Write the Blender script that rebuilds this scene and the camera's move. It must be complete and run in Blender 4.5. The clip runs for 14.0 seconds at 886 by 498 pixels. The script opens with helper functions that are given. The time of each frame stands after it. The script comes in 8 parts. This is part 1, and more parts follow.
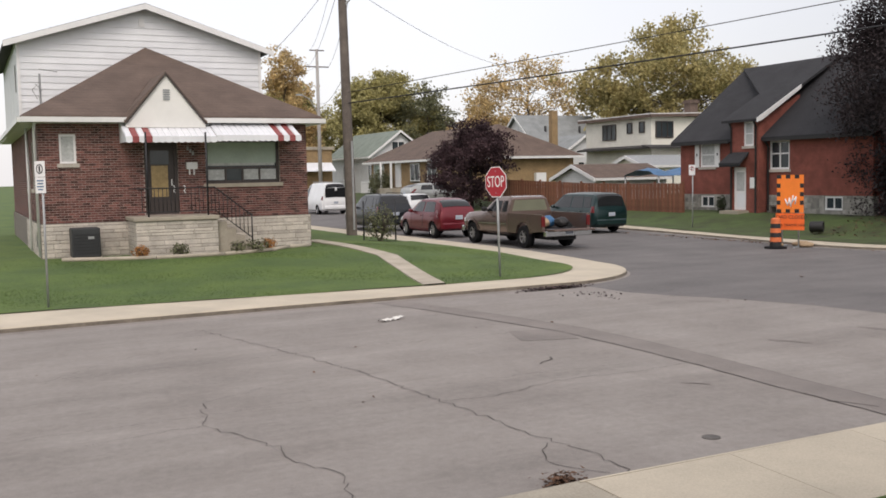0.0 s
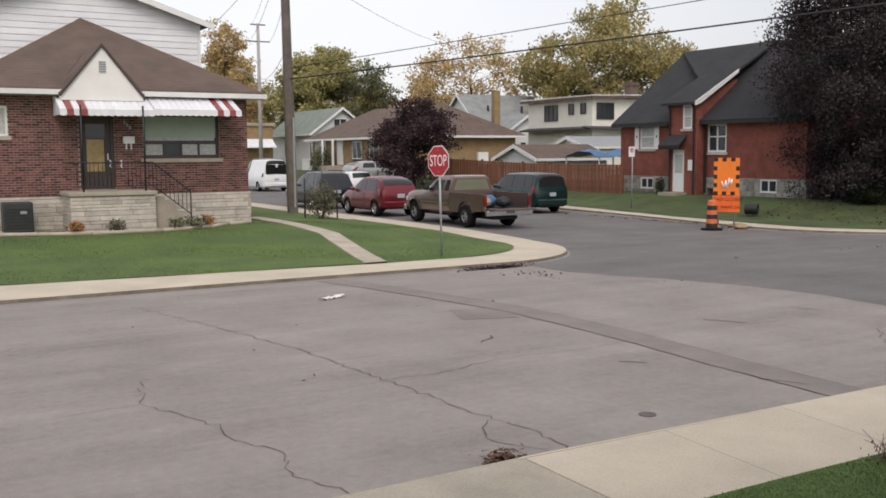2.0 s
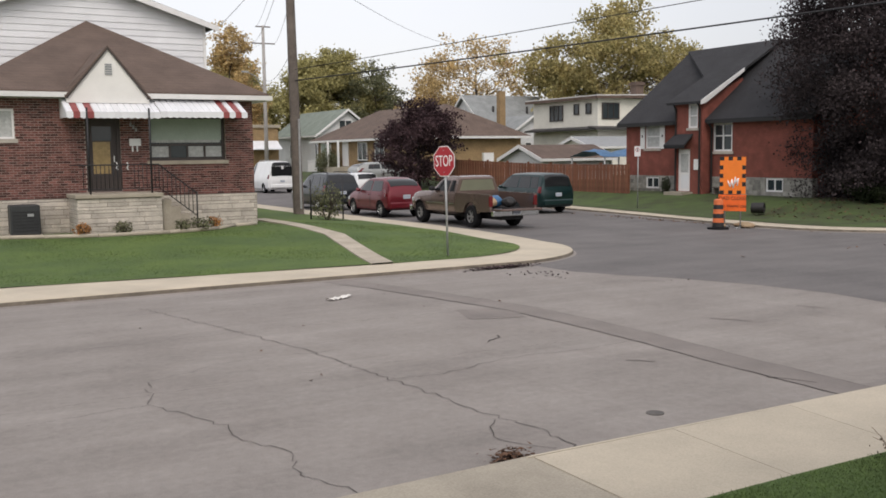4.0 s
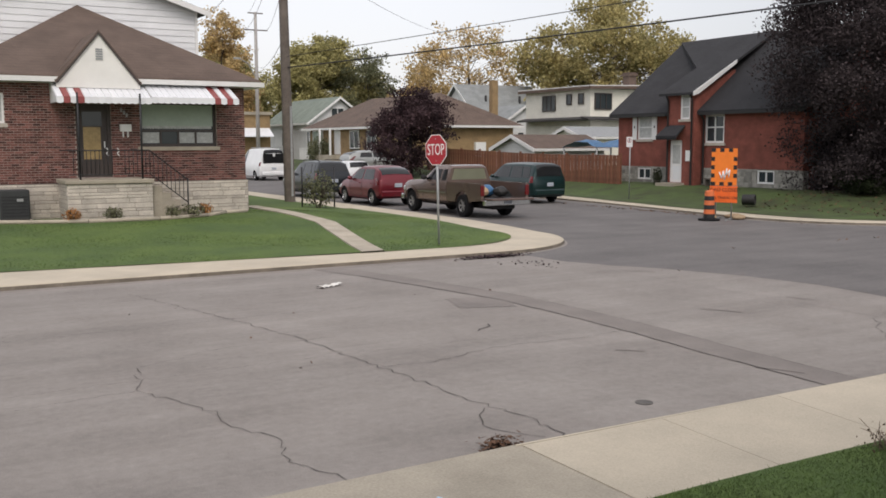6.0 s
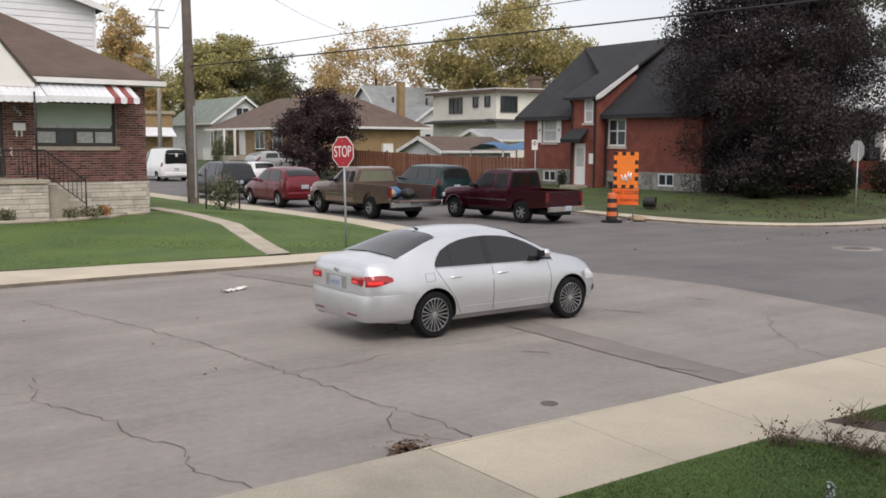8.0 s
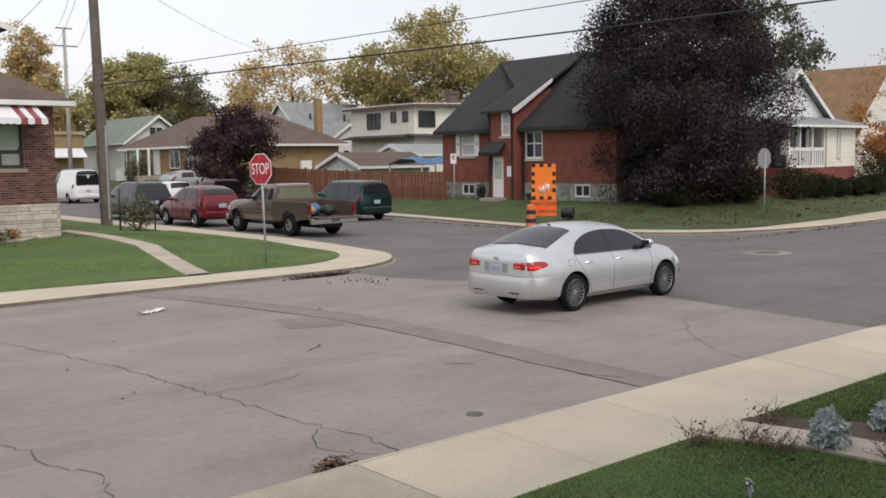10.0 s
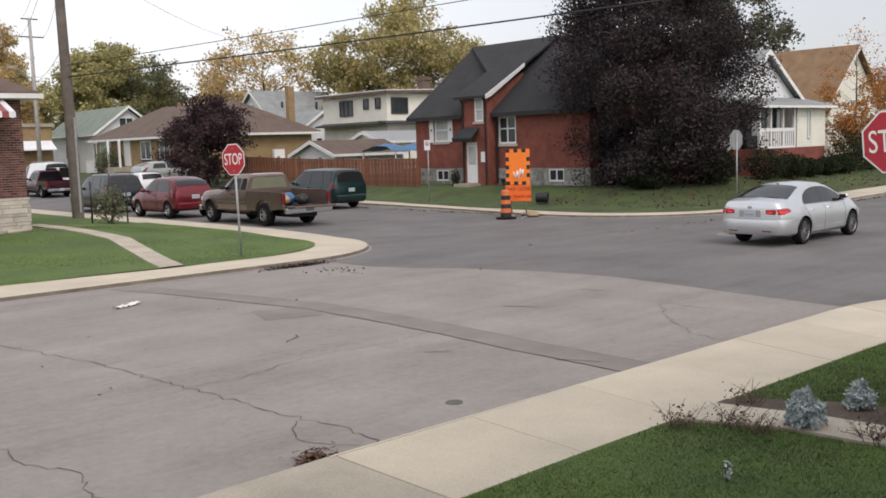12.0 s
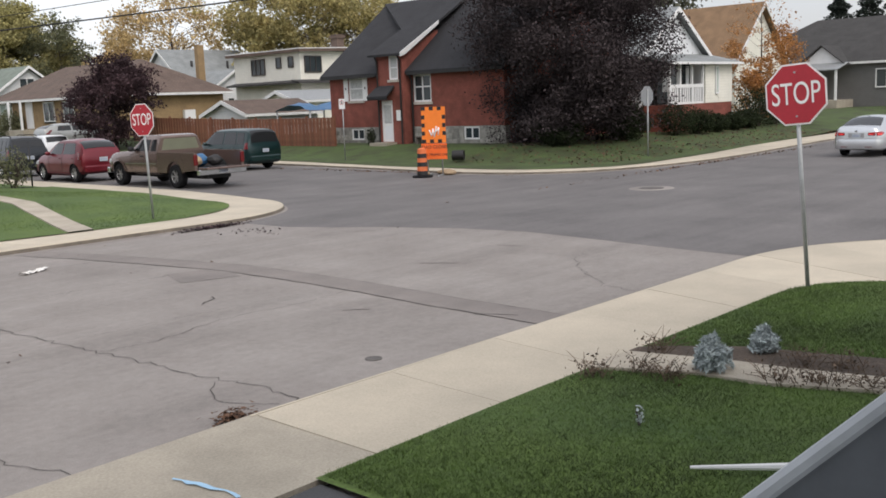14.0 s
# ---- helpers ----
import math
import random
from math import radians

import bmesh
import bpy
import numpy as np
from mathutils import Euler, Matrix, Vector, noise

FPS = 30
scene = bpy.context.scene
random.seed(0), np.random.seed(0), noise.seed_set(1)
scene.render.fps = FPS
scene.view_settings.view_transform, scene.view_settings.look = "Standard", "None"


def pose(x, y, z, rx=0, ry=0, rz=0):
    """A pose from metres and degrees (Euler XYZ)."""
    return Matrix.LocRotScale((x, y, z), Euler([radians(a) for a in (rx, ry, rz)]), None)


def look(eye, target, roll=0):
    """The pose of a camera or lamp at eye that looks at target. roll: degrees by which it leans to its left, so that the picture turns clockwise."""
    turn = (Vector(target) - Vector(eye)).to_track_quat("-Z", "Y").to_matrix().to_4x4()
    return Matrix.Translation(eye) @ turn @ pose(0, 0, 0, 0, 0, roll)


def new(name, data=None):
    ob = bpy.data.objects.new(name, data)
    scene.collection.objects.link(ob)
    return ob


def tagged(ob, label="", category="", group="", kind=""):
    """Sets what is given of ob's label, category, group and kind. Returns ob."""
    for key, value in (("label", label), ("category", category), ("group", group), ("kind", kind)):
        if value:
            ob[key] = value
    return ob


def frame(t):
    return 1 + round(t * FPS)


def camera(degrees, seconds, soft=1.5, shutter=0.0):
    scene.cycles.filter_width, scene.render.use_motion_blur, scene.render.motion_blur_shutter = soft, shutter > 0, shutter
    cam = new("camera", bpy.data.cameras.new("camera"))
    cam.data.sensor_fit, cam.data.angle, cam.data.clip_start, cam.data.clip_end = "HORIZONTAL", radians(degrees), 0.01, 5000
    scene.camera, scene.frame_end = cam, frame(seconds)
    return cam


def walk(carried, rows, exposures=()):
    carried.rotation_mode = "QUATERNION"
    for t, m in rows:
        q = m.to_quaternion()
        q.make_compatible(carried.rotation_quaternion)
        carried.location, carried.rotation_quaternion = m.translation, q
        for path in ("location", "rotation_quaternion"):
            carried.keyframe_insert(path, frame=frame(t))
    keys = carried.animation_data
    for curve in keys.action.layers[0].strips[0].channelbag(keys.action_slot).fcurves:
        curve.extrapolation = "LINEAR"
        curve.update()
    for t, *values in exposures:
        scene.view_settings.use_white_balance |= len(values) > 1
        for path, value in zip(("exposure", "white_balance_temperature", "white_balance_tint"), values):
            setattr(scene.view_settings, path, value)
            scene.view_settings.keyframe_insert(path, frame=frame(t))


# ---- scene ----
cam = camera(49.6, 14.0, soft=1.7)
# street space: x along the main road, y along the side street, z up; the eye stands at about (0, 0, 2.65)
PATH = [
    (0.0, 0.010, 0.010, 2.660, -26.63, -4.40, 1.22),
    (0.5, 0.000, 0.010, 2.645, -28.14, -4.99, 0.34),
    (1.0, 0.000, 0.000, 2.650, -29.05, -5.16, 0.08),
    (1.5, 0.000, 0.010, 2.650, -29.57, -5.70, 0.55),
    (2.0, 0.000, 0.010, 2.660, -30.07, -5.72, 0.42),
    (2.5, -0.010, 0.030, 2.650, -29.49, -4.67, 0.15),
    (3.0, -0.010, 0.020, 2.650, -29.35, -5.56, 0.44),
    (5.5, -0.010, 0.010, 2.630, -30.16, -5.62, 0.66),
    (6.0, 0.000, 0.020, 2.630, -30.22, -6.30, 0.18),
    (6.5, 0.010, 0.000, 2.630, -31.29, -6.67, 0.28),
    (7.0, -0.030, 0.010, 2.650, -32.43, -6.79, 0.09),
    (7.5, -0.030, 0.000, 2.640, -33.50, -6.99, -0.01),
    (8.0, 0.000, 0.010, 2.660, -35.72, -6.23, -0.23),
    (8.5, -0.030, -0.020, 2.650, -40.60, -6.75, 0.20),
    (9.2, -0.020, -0.010, 2.645, -41.90, -6.10, 0.55),
    (10.2, 0.000, 0.000, 2.640, -40.20, -5.20, 1.00),
    (11.0, 0.000, 0.000, 2.640, -39.86, -4.80, 1.32),
    (11.5, 0.030, -0.030, 2.660, -43.62, -7.97, 1.22),
    (12.0, 0.000, 0.020, 2.670, -42.11, -6.23, 1.81),
    (12.5, 0.030, -0.020, 2.630, -42.24, -4.81, 1.87),
    (13.0, 0.040, -0.010, 2.640, -45.90, -5.53, 1.42),
    (13.5, 0.000, -0.030, 2.540, -46.72, -6.35, 1.60),
    (14.0, -0.010, -0.010, 2.640, -47.11, -8.82, 2.28),
]
walk(cam, [(t, pose(x, y, z, 90 + pitch, roll, yaw)) for t, x, y, z, yaw, pitch, roll in PATH],
     [(0.0, 0.13, 6750, 14), (3.0, 0.06, 6700, 13), (6.0, 0.05, 6700, 13), (7.0, 0.14, 6700, 13), (8.0, 0.17, 6700, 13), (8.6, 0.10, 6700, 13), (11.0, 0.08, 6700, 13), (11.5, 0.15, 6650, 13), (12.0, 0.20, 6650, 13), (12.5, -0.03, 6700, 13), (13.4, -0.08, 6700, 13), (14.0, 0.22, 6500, 12)])

# ---- sky and sun: an even overcast ----
world = bpy.data.worlds.new("overcast_sky")
scene.world = world
world.use_nodes = True
wn, wl = world.node_tree.nodes, world.node_tree.links
wn.clear()
sky = wn.new("ShaderNodeTexSky")
sky.sky_type = "NISHITA"
sky.sun_disc = False
sky.sun_elevation, sky.sun_rotation = radians(48), radians(200)
sky.dust_density, sky.ozone_density = 4.0, 1.0
sky_bg = wn.new("ShaderNodeBackground")
sky_bg.inputs["Strength"].default_value = 0.05
wl.new(sky.outputs[0], sky_bg.inputs[0])
cloud_bg = wn.new("ShaderNodeBackground")
cloud_bg.inputs["Strength"].default_value = 0.80
coord = wn.new("ShaderNodeTexCoord")
cloud_noise = wn.new("ShaderNodeTexNoise")
cloud_noise.inputs["Scale"].default_value = 1.6
cloud_noise.inputs["Detail"].default_value = 5
wl.new(coord.outputs["Generated"], cloud_noise.inputs["Vector"])
cloud_ramp = wn.new("ShaderNodeValToRGB")
cloud_ramp.color_ramp.elements[0].position, cloud_ramp.color_ramp.elements[1].position = 0.3, 0.72
cloud_ramp.color_ramp.elements[0].color = (0.86, 0.89, 0.94, 1)
cloud_ramp.color_ramp.elements[1].color = (1.0, 1.0, 1.0, 1)
wl.new(cloud_noise.outputs["Fac"], cloud_ramp.inputs[0])
# the cloud is thicker towards the east
sky_axis, cloud_fall, cloud_mul = wn.new("ShaderNodeSeparateXYZ"), wn.new("ShaderNodeMapRange"), wn.new("ShaderNodeVectorMath")
cloud_fall.interpolation_type = "SMOOTHSTEP"
cloud_fall.inputs["From Min"].default_value, cloud_fall.inputs["From Max"].default_value = 0.45, 1.0
cloud_fall.inputs["To Min"].default_value, cloud_fall.inputs["To Max"].default_value = 1.0, 0.66
cloud_mul.operation = "SCALE"
wl.new(coord.outputs["Generated"], sky_axis.inputs[0])
wl.new(sky_axis.outputs[0], cloud_fall.inputs["Value"])
wl.new(cloud_ramp.outputs[0], cloud_mul.inputs[0])
wl.new(cloud_fall.outputs[0], cloud_mul.inputs["Scale"])
wl.new(cloud_mul.outputs[0], cloud_bg.inputs[0])
add_sky = wn.new("ShaderNodeAddShader")
wl.new(sky_bg.outputs[0], add_sky.inputs[0])
wl.new(cloud_bg.outputs[0], add_sky.inputs[1])
world_out = wn.new("ShaderNodeOutputWorld")
wl.new(add_sky.outputs[0], world_out.inputs[0])

sun_data = bpy.data.lights.new("sun", "SUN")
sun_data.energy, sun_data.angle, sun_data.color = 1.0, radians(25), (1.0, 0.97, 0.93)
sun = new("sun", sun_data)
sun.matrix_basis = look((-10, -30, 60), (10, 20, 0))


# ---- materials ----
def mat(name, color, rough=0.8, vary=0.25, scale=3.0, fine=40.0, bump=0.15, metal=0.0, coat=0.0, per_piece=0.0, tint=None, spec=0.5, island=False, bump_scale=None):
    """A surface with broad stains and fine grain. tint: a second colour that the stains lean to. per_piece: how far pieces differ."""
    m = bpy.data.materials.new(name)
    m.use_nodes = True
    nt = m.node_tree
    n, l = nt.nodes, nt.links
    b = n["Principled BSDF"]
    b.inputs["Roughness"].default_value = rough
    b.inputs["Metallic"].default_value = metal
    b.inputs["Coat Weight"].default_value = coat
    b.inputs["Coat Roughness"].default_value = 0.06
    b.inputs["Specular IOR Level"].default_value = spec
    tc = n.new("ShaderNodeTexCoord")
    broad = n.new("ShaderNodeTexNoise")
    broad.inputs["Scale"].default_value, broad.inputs["Detail"].default_value, broad.inputs["Roughness"].default_value = scale, 6, 0.6
    grain = n.new("ShaderNodeTexNoise")
    grain.inputs["Scale"].default_value, grain.inputs["Detail"].default_value = fine, 3
    for t in (broad, grain):
        l.new(tc.outputs["Object"], t.inputs["Vector"])
    ramp = n.new("ShaderNodeValToRGB")
    ramp.color_ramp.elements[0].position, ramp.color_ramp.elements[1].position = 0.32, 0.68
    dark = tint or tuple(c * (1 - vary) for c in color)
    light = tuple(min(1.0, c * (1 + vary * 0.6)) for c in color)
    ramp.color_ramp.elements[0].color, ramp.color_ramp.elements[1].color = (*dark, 1), (*light, 1)
    l.new(broad.outputs["Fac"], ramp.inputs[0])
    mix = n.new("ShaderNodeMix")
    mix.data_type, mix.blend_type = "RGBA", "OVERLAY"
    mix.inputs["Factor"].default_value = min(1.0, vary * 1.5)
    l.new(ramp.outputs[0], mix.inputs[6])
    l.new(grain.outputs["Fac"], mix.inputs[7])
    col = mix.outputs[2]
    if per_piece:
        info = n.new("ShaderNodeNewGeometry" if island else "ShaderNodeObjectInfo")
        hsv = n.new("ShaderNodeHueSaturation")
        rng = n.new("ShaderNodeMapRange")
        rng.inputs["To Min"].default_value, rng.inputs["To Max"].default_value = 1 - per_piece, 1 + per_piece
        l.new(info.outputs["Random Per Island" if island else "Random"], rng.inputs["Value"])
        l.new(rng.outputs[0], hsv.inputs["Value"])
        l.new(col, hsv.inputs["Color"])
        col = hsv.outputs[0]
    l.new(col, b.inputs["Base Color"])
    if bump:
        bn = n.new("ShaderNodeBump")
        bn.inputs["Strength"].default_value, bn.inputs["Distance"].default_value = bump, 0.02
        src = grain
        if bump_scale:
            src = n.new("ShaderNodeTexNoise")
            src.inputs["Scale"].default_value, src.inputs["Detail"].default_value = bump_scale, 4
            l.new(tc.outputs["Object"], src.inputs["Vector"])
        l.new(src.outputs["Fac"], bn.inputs["Height"])
        l.new(bn.outputs[0], b.inputs["Normal"])
    return m


def plain(name, color, rough=0.5, metal=0.0, emit=0.0, coat=0.0):
    m = mat(name, color, rough, 0.08, 2.0, 60.0, 0.03, metal, coat)
    if emit:
        m.node_tree.nodes["Principled BSDF"].inputs["Emission Color"].default_value = (*color, 1)
        m.node_tree.nodes["Principled BSDF"].inputs["Emission Strength"].default_value = emit
    return m


def courses(m, vertical_scale, strength, axis="Z"):
    """Adds fine rows (shingle courses, clapboards) to a material as relief and faint colour."""
    nt = m.node_tree
    n, l = nt.nodes, nt.links
    tc = n.new("ShaderNodeTexCoord")
    br = n.new("ShaderNodeTexBrick")
    br.inputs["Scale"].default_value = vertical_scale
    br.inputs["Mortar Size"].default_value = 0.03
    br.inputs["Brick Width"].default_value, br.inputs["Row Height"].default_value = 0.6, 0.32
    br.inputs["Color1"].default_value, br.inputs["Color2"].default_value = (0.9, 0.9, 0.9, 1), (1.1, 1.1, 1.1, 1)
    br.inputs["Mortar"].default_value = (0.55, 0.55, 0.55, 1)
    sep, com = n.new("ShaderNodeSeparateXYZ"), n.new("ShaderNodeCombineXYZ")
    add = n.new("ShaderNodeMath")
    l.new(tc.outputs["Object"], sep.inputs[0])
    l.new(sep.outputs[0], add.inputs[0])
    l.new(sep.outputs[1], add.inputs[1])
    l.new(add.outputs[0], com.inputs[0])
    l.new(sep.outputs[2], com.inputs[1])
    l.new(com.outputs[0], br.inputs["Vector"])
    b = n["Principled BSDF"]
    old = b.inputs["Base Color"].links[0].from_socket
    mul = n.new("ShaderNodeMix")
    mul.data_type, mul.blend_type = "RGBA", "MULTIPLY"
    mul.inputs["Factor"].default_value = strength
    l.new(old, mul.inputs[6])
    l.new(br.outputs["Color"], mul.inputs[7])
    l.new(mul.outputs[2], b.inputs["Base Color"])
    return m


def streaks(m, amount=0.16):
    """Long faint wear along the road and patches of old seal."""
    nt = m.node_tree
    n, l = nt.nodes, nt.links
    tc, mp = n.new("ShaderNodeTexCoord"), n.new("ShaderNodeMapping")
    mp.inputs["Scale"].default_value = (0.07, 0.9, 1)
    nz, nz2 = n.new("ShaderNodeTexNoise"), n.new("ShaderNodeTexNoise")
    nz.inputs["Scale"].default_value, nz.inputs["Detail"].default_value, nz.inputs["Roughness"].default_value = 1.3, 8, 0.65
    nz2.inputs["Scale"].default_value, nz2.inputs["Detail"].default_value, nz2.inputs["Roughness"].default_value = 9.0, 6, 0.75
    l.new(tc.outputs["Object"], mp.inputs[0])
    l.new(mp.outputs[0], nz.inputs["Vector"])
    l.new(tc.outputs["Object"], nz2.inputs["Vector"])
    add = n.new("ShaderNodeMath")
    add.operation = "ADD"
    l.new(nz.outputs["Fac"], add.inputs[0])
    l.new(nz2.outputs["Fac"], add.inputs[1])
    rg = n.new("ShaderNodeMapRange")
    rg.inputs["From Min"].default_value, rg.inputs["From Max"].default_value = 0.7, 1.3
    rg.inputs["To Min"].default_value, rg.inputs["To Max"].default_value = 1 - amount, 1 + amount
    l.new(add.outputs[0], rg.inputs["Value"])
    b = n["Principled BSDF"]
    old = b.inputs["Base Color"].links[0].from_socket
    mul = n.new("ShaderNodeVectorMath")
    mul.operation = "SCALE"
    l.new(old, mul.inputs[0])
    l.new(rg.outputs[0], mul.inputs["Scale"])
    l.new(mul.outputs[0], b.inputs["Base Color"])
    return m


M = {}
M["asphalt"] = streaks(mat("old_asphalt", (0.246, 0.223, 0.204), 0.92, 0.16, 0.55, 70, 0.35, tint=(0.206, 0.184, 0.167)), 0.2)
M["asphalt_dark"] = streaks(mat("newer_asphalt", (0.142, 0.132, 0.127), 0.9, 0.16, 0.5, 70, 0.3, tint=(0.112, 0.104, 0.101)), 0.2)
M["patch"] = mat("patched_asphalt", (0.206, 0.182, 0.166), 0.9, 0.18, 0.9, 80, 0.3)
M["drive"] = mat("driveway_asphalt", (0.06, 0.06, 0.062), 0.9, 0.2, 1.5, 80, 0.4)
M["crack"] = mat("crack_tar", (0.075, 0.066, 0.060), 0.95, 0.3, 6, 60, 0.2)
M["concrete"] = mat("pavement_concrete", (0.49, 0.43, 0.335), 0.9, 0.14, 0.7, 60, 0.2, tint=(0.42, 0.37, 0.29), per_piece=0.06)
M["concrete_old"] = mat("old_concrete", (0.36, 0.32, 0.255), 0.92, 0.2, 1.2, 50, 0.3, per_piece=0.08)
M["kerb_face"] = mat("dark_kerb_face", (0.17, 0.145, 0.115), 0.95, 0.4, 1.6, 40, 0.4)
M["kerb"] = mat("kerb_concrete", (0.42, 0.37, 0.295), 0.92, 0.22, 1.4, 50, 0.3)
M["lawn"] = mat("lawn", (0.076, 0.114, 0.021), 0.95, 0.5, 0.45, 30, 0.4, tint=(0.050, 0.090, 0.022), bump_scale=25)
M["lawn_leafy"] = mat("leafy_lawn", (0.048, 0.078, 0.017), 0.95, 0.55, 0.9, 24, 0.6, tint=(0.036, 0.042, 0.015), bump_scale=20)
M["soil"] = mat("soil", (0.075, 0.055, 0.04), 0.97, 0.4, 3, 30, 0.8)
M["grass_blade"] = mat("grass_blades", (0.080, 0.130, 0.026), 0.7, 0.45, 0.8, 8, 0, per_piece=0.18, island=True)
M["brick"] = mat("brown_brick", (0.142, 0.062, 0.052), 0.9, 0.3, 5, 60, 0.4, per_piece=0.60)
M["brick_j"] = mat("brown_brick_rest", (0.142, 0.062, 0.052), 0.9, 0.3, 5, 60, 0.4, per_piece=0.60, island=True)
M["mortar"] = mat("mortar", (0.40, 0.34, 0.30), 0.95, 0.2, 4, 50, 0.3)
M["stone"] = mat("cut_limestone", (0.50, 0.455, 0.395), 0.9, 0.2, 3, 40, 0.5, per_piece=0.16)
M["stone_joint"] = mat("stone_joint", (0.19, 0.165, 0.14), 0.95, 0.2, 4, 40, 0.3)
M["red_brick"] = courses(mat("red_brick", (0.235, 0.072, 0.052), 0.9, 0.28, 2, 50, 0.3), 4.5, 0.65)
M["rubble"] = mat("grey_rubble_stone", (0.30, 0.29, 0.26), 0.93, 0.3, 4, 30, 0.5, per_piece=0.3)
M["yellow_brick"] = courses(mat("buff_brick", (0.30, 0.205, 0.105), 0.9, 0.2, 2, 50, 0.3), 4.5, 0.45)
M["siding_white"] = mat("white_siding", (0.72, 0.735, 0.75), 0.55, 0.06, 1.2, 30, 0.05, per_piece=0.05)
M["siding_cream"] = courses(mat("cream_siding", (0.76, 0.74, 0.65), 0.6, 0.08, 1.2, 30, 0.05), 2.2, 0.2)
M["siding_house"] = courses(mat("pale_siding", (0.66, 0.67, 0.67), 0.6, 0.08, 1.2, 30, 0.05), 2.2, 0.25)
M["siding_green"] = courses(mat("pale_green_siding", (0.52, 0.58, 0.42), 0.6, 0.08, 1.2, 30, 0.05), 2.2, 0.3)
M["siding_grey"] = courses(mat("grey_siding", (0.14, 0.137, 0.132), 0.7, 0.08, 1.2, 30, 0.05), 2.2, 0.3)
M["stucco"] = mat("cream_stucco", (0.74, 0.73, 0.69), 0.8, 0.08, 1.0, 50, 0.15)
M["trim"] = mat("white_trim", (0.74, 0.74, 0.73), 0.45, 0.06, 2, 40, 0.03)
M["gutter"] = mat("painted_gutter", (0.68, 0.68, 0.66), 0.4, 0.08, 2, 40, 0.03)
M["roof_brown"] = courses(mat("brown_shingles", (0.125, 0.088, 0.070), 0.95, 0.22, 1.2, 60, 0.5), 3.2, 0.35)
M["roof_black"] = courses(mat("black_shingles", (0.026, 0.026, 0.029), 0.95, 0.25, 1.2, 60, 0.5), 3.2, 0.35)
M["roof_grey"] = courses(mat("grey_shingles", (0.255, 0.27, 0.27), 0.95, 0.2, 1.2, 60, 0.5), 3.2, 0.3)
M["roof_green"] = courses(mat("grey_green_shingles", (0.20, 0.235, 0.20), 0.95, 0.2, 1.2, 60, 0.5), 3.2, 0.3)
M["roof_tan"] = courses(mat("tan_shingles", (0.225, 0.140, 0.078), 0.95, 0.22, 1.2, 60, 0.5), 3.2, 0.35)
M["roof_darkgrey"] = courses(mat("dark_grey_shingles", (0.050, 0.048, 0.046), 0.95, 0.22, 1.2, 60, 0.5), 3.2, 0.35)
M["glass"] = plain("window_glass", (0.035, 0.045, 0.05), 0.06)
M["blind"] = mat("pale_green_blind", (0.36, 0.43, 0.37), 0.6, 0.08, 2, 20, 0.05)
M["curtain"] = mat("net_curtain", (0.45, 0.46, 0.45), 0.8, 0.2, 8, 20, 0.1)
M["dark_wood"] = mat("dark_painted_wood", (0.045, 0.034, 0.030), 0.5, 0.2, 4, 40, 0.1)
M["door_panel"] = mat("amber_door_glass", (0.34, 0.24, 0.10), 0.35, 0.25, 6, 30, 0.05)
M["iron"] = mat("black_iron", (0.018, 0.018, 0.02), 0.45, 0.2, 8, 40, 0.1, spec=0.4)
M["awning_white"] = mat("white_awning_metal", (0.72, 0.73, 0.75), 0.4, 0.08, 3, 30, 0.03, per_piece=0.04)
M["awning_red"] = mat("red_awning_metal", (0.27, 0.060, 0.058), 0.45, 0.12, 3, 30, 0.03)
M["fence"] = mat("red_cedar_fence", (0.20, 0.080, 0.045), 0.85, 0.3, 4, 30, 0.2, per_piece=0.22)
M["pole_wood"] = mat("weathered_pole_wood", (0.145, 0.122, 0.105), 0.95, 0.3, 2, 40, 0.5)
M["pole_pale"] = mat("pale_concrete_pole", (0.36, 0.345, 0.33), 0.9, 0.15, 2, 40, 0.2)
M["galv"] = mat("galvanised_steel", (0.36, 0.37, 0.37), 0.5, 0.15, 6, 50, 0.05, metal=0.5)
M["sign_red"] = mat("sign_red", (0.40, 0.018, 0.032), 0.45, 0.08, 3, 30, 0.0)
M["sign_white"] = mat("sign_white", (0.80, 0.79, 0.78), 0.45, 0.05, 3, 30, 0.0)
M["sign_back"] = mat("sign_back_aluminium", (0.26, 0.27, 0.28), 0.6, 0.12, 4, 30, 0.02, metal=0.3)
M["orange"] = mat("fluorescent_orange", (0.90, 0.22, 0.022), 0.5, 0.08, 3, 30, 0.02)
M["orange_red"] = mat("worn_red_orange", (0.88, 0.15, 0.022), 0.55, 0.12, 4, 30, 0.03)
M["orange_dull"] = mat("worn_orange", (0.66, 0.16, 0.05), 0.6, 0.15, 4, 30, 0.05)
M["black"] = mat("matt_black", (0.015, 0.014, 0.014), 0.6, 0.1, 4, 30, 0.02)
M["rubber"] = mat("tyre_rubber", (0.011, 0.011, 0.012), 0.85, 0.2, 8, 50, 0.1, spec=0.2)
M["wire"] = mat("black_cable", (0.02, 0.02, 0.022), 0.6, 0.1, 4, 30, 0)
M["bark"] = mat("bark", (0.085, 0.068, 0.055), 0.95, 0.35, 4, 30, 0.8)
M["bark_dark"] = mat("dark_bark", (0.040, 0.034, 0.031), 0.95, 0.35, 4, 30, 0.8)
M["tarp"] = mat("blue_tarpaulin", (0.035, 0.125, 0.26), 0.5, 0.25, 3, 20, 0.3)
M["paper"] = mat("crumpled_paper", (0.70, 0.68, 0.64), 0.8, 0.15, 8, 40, 0.2)
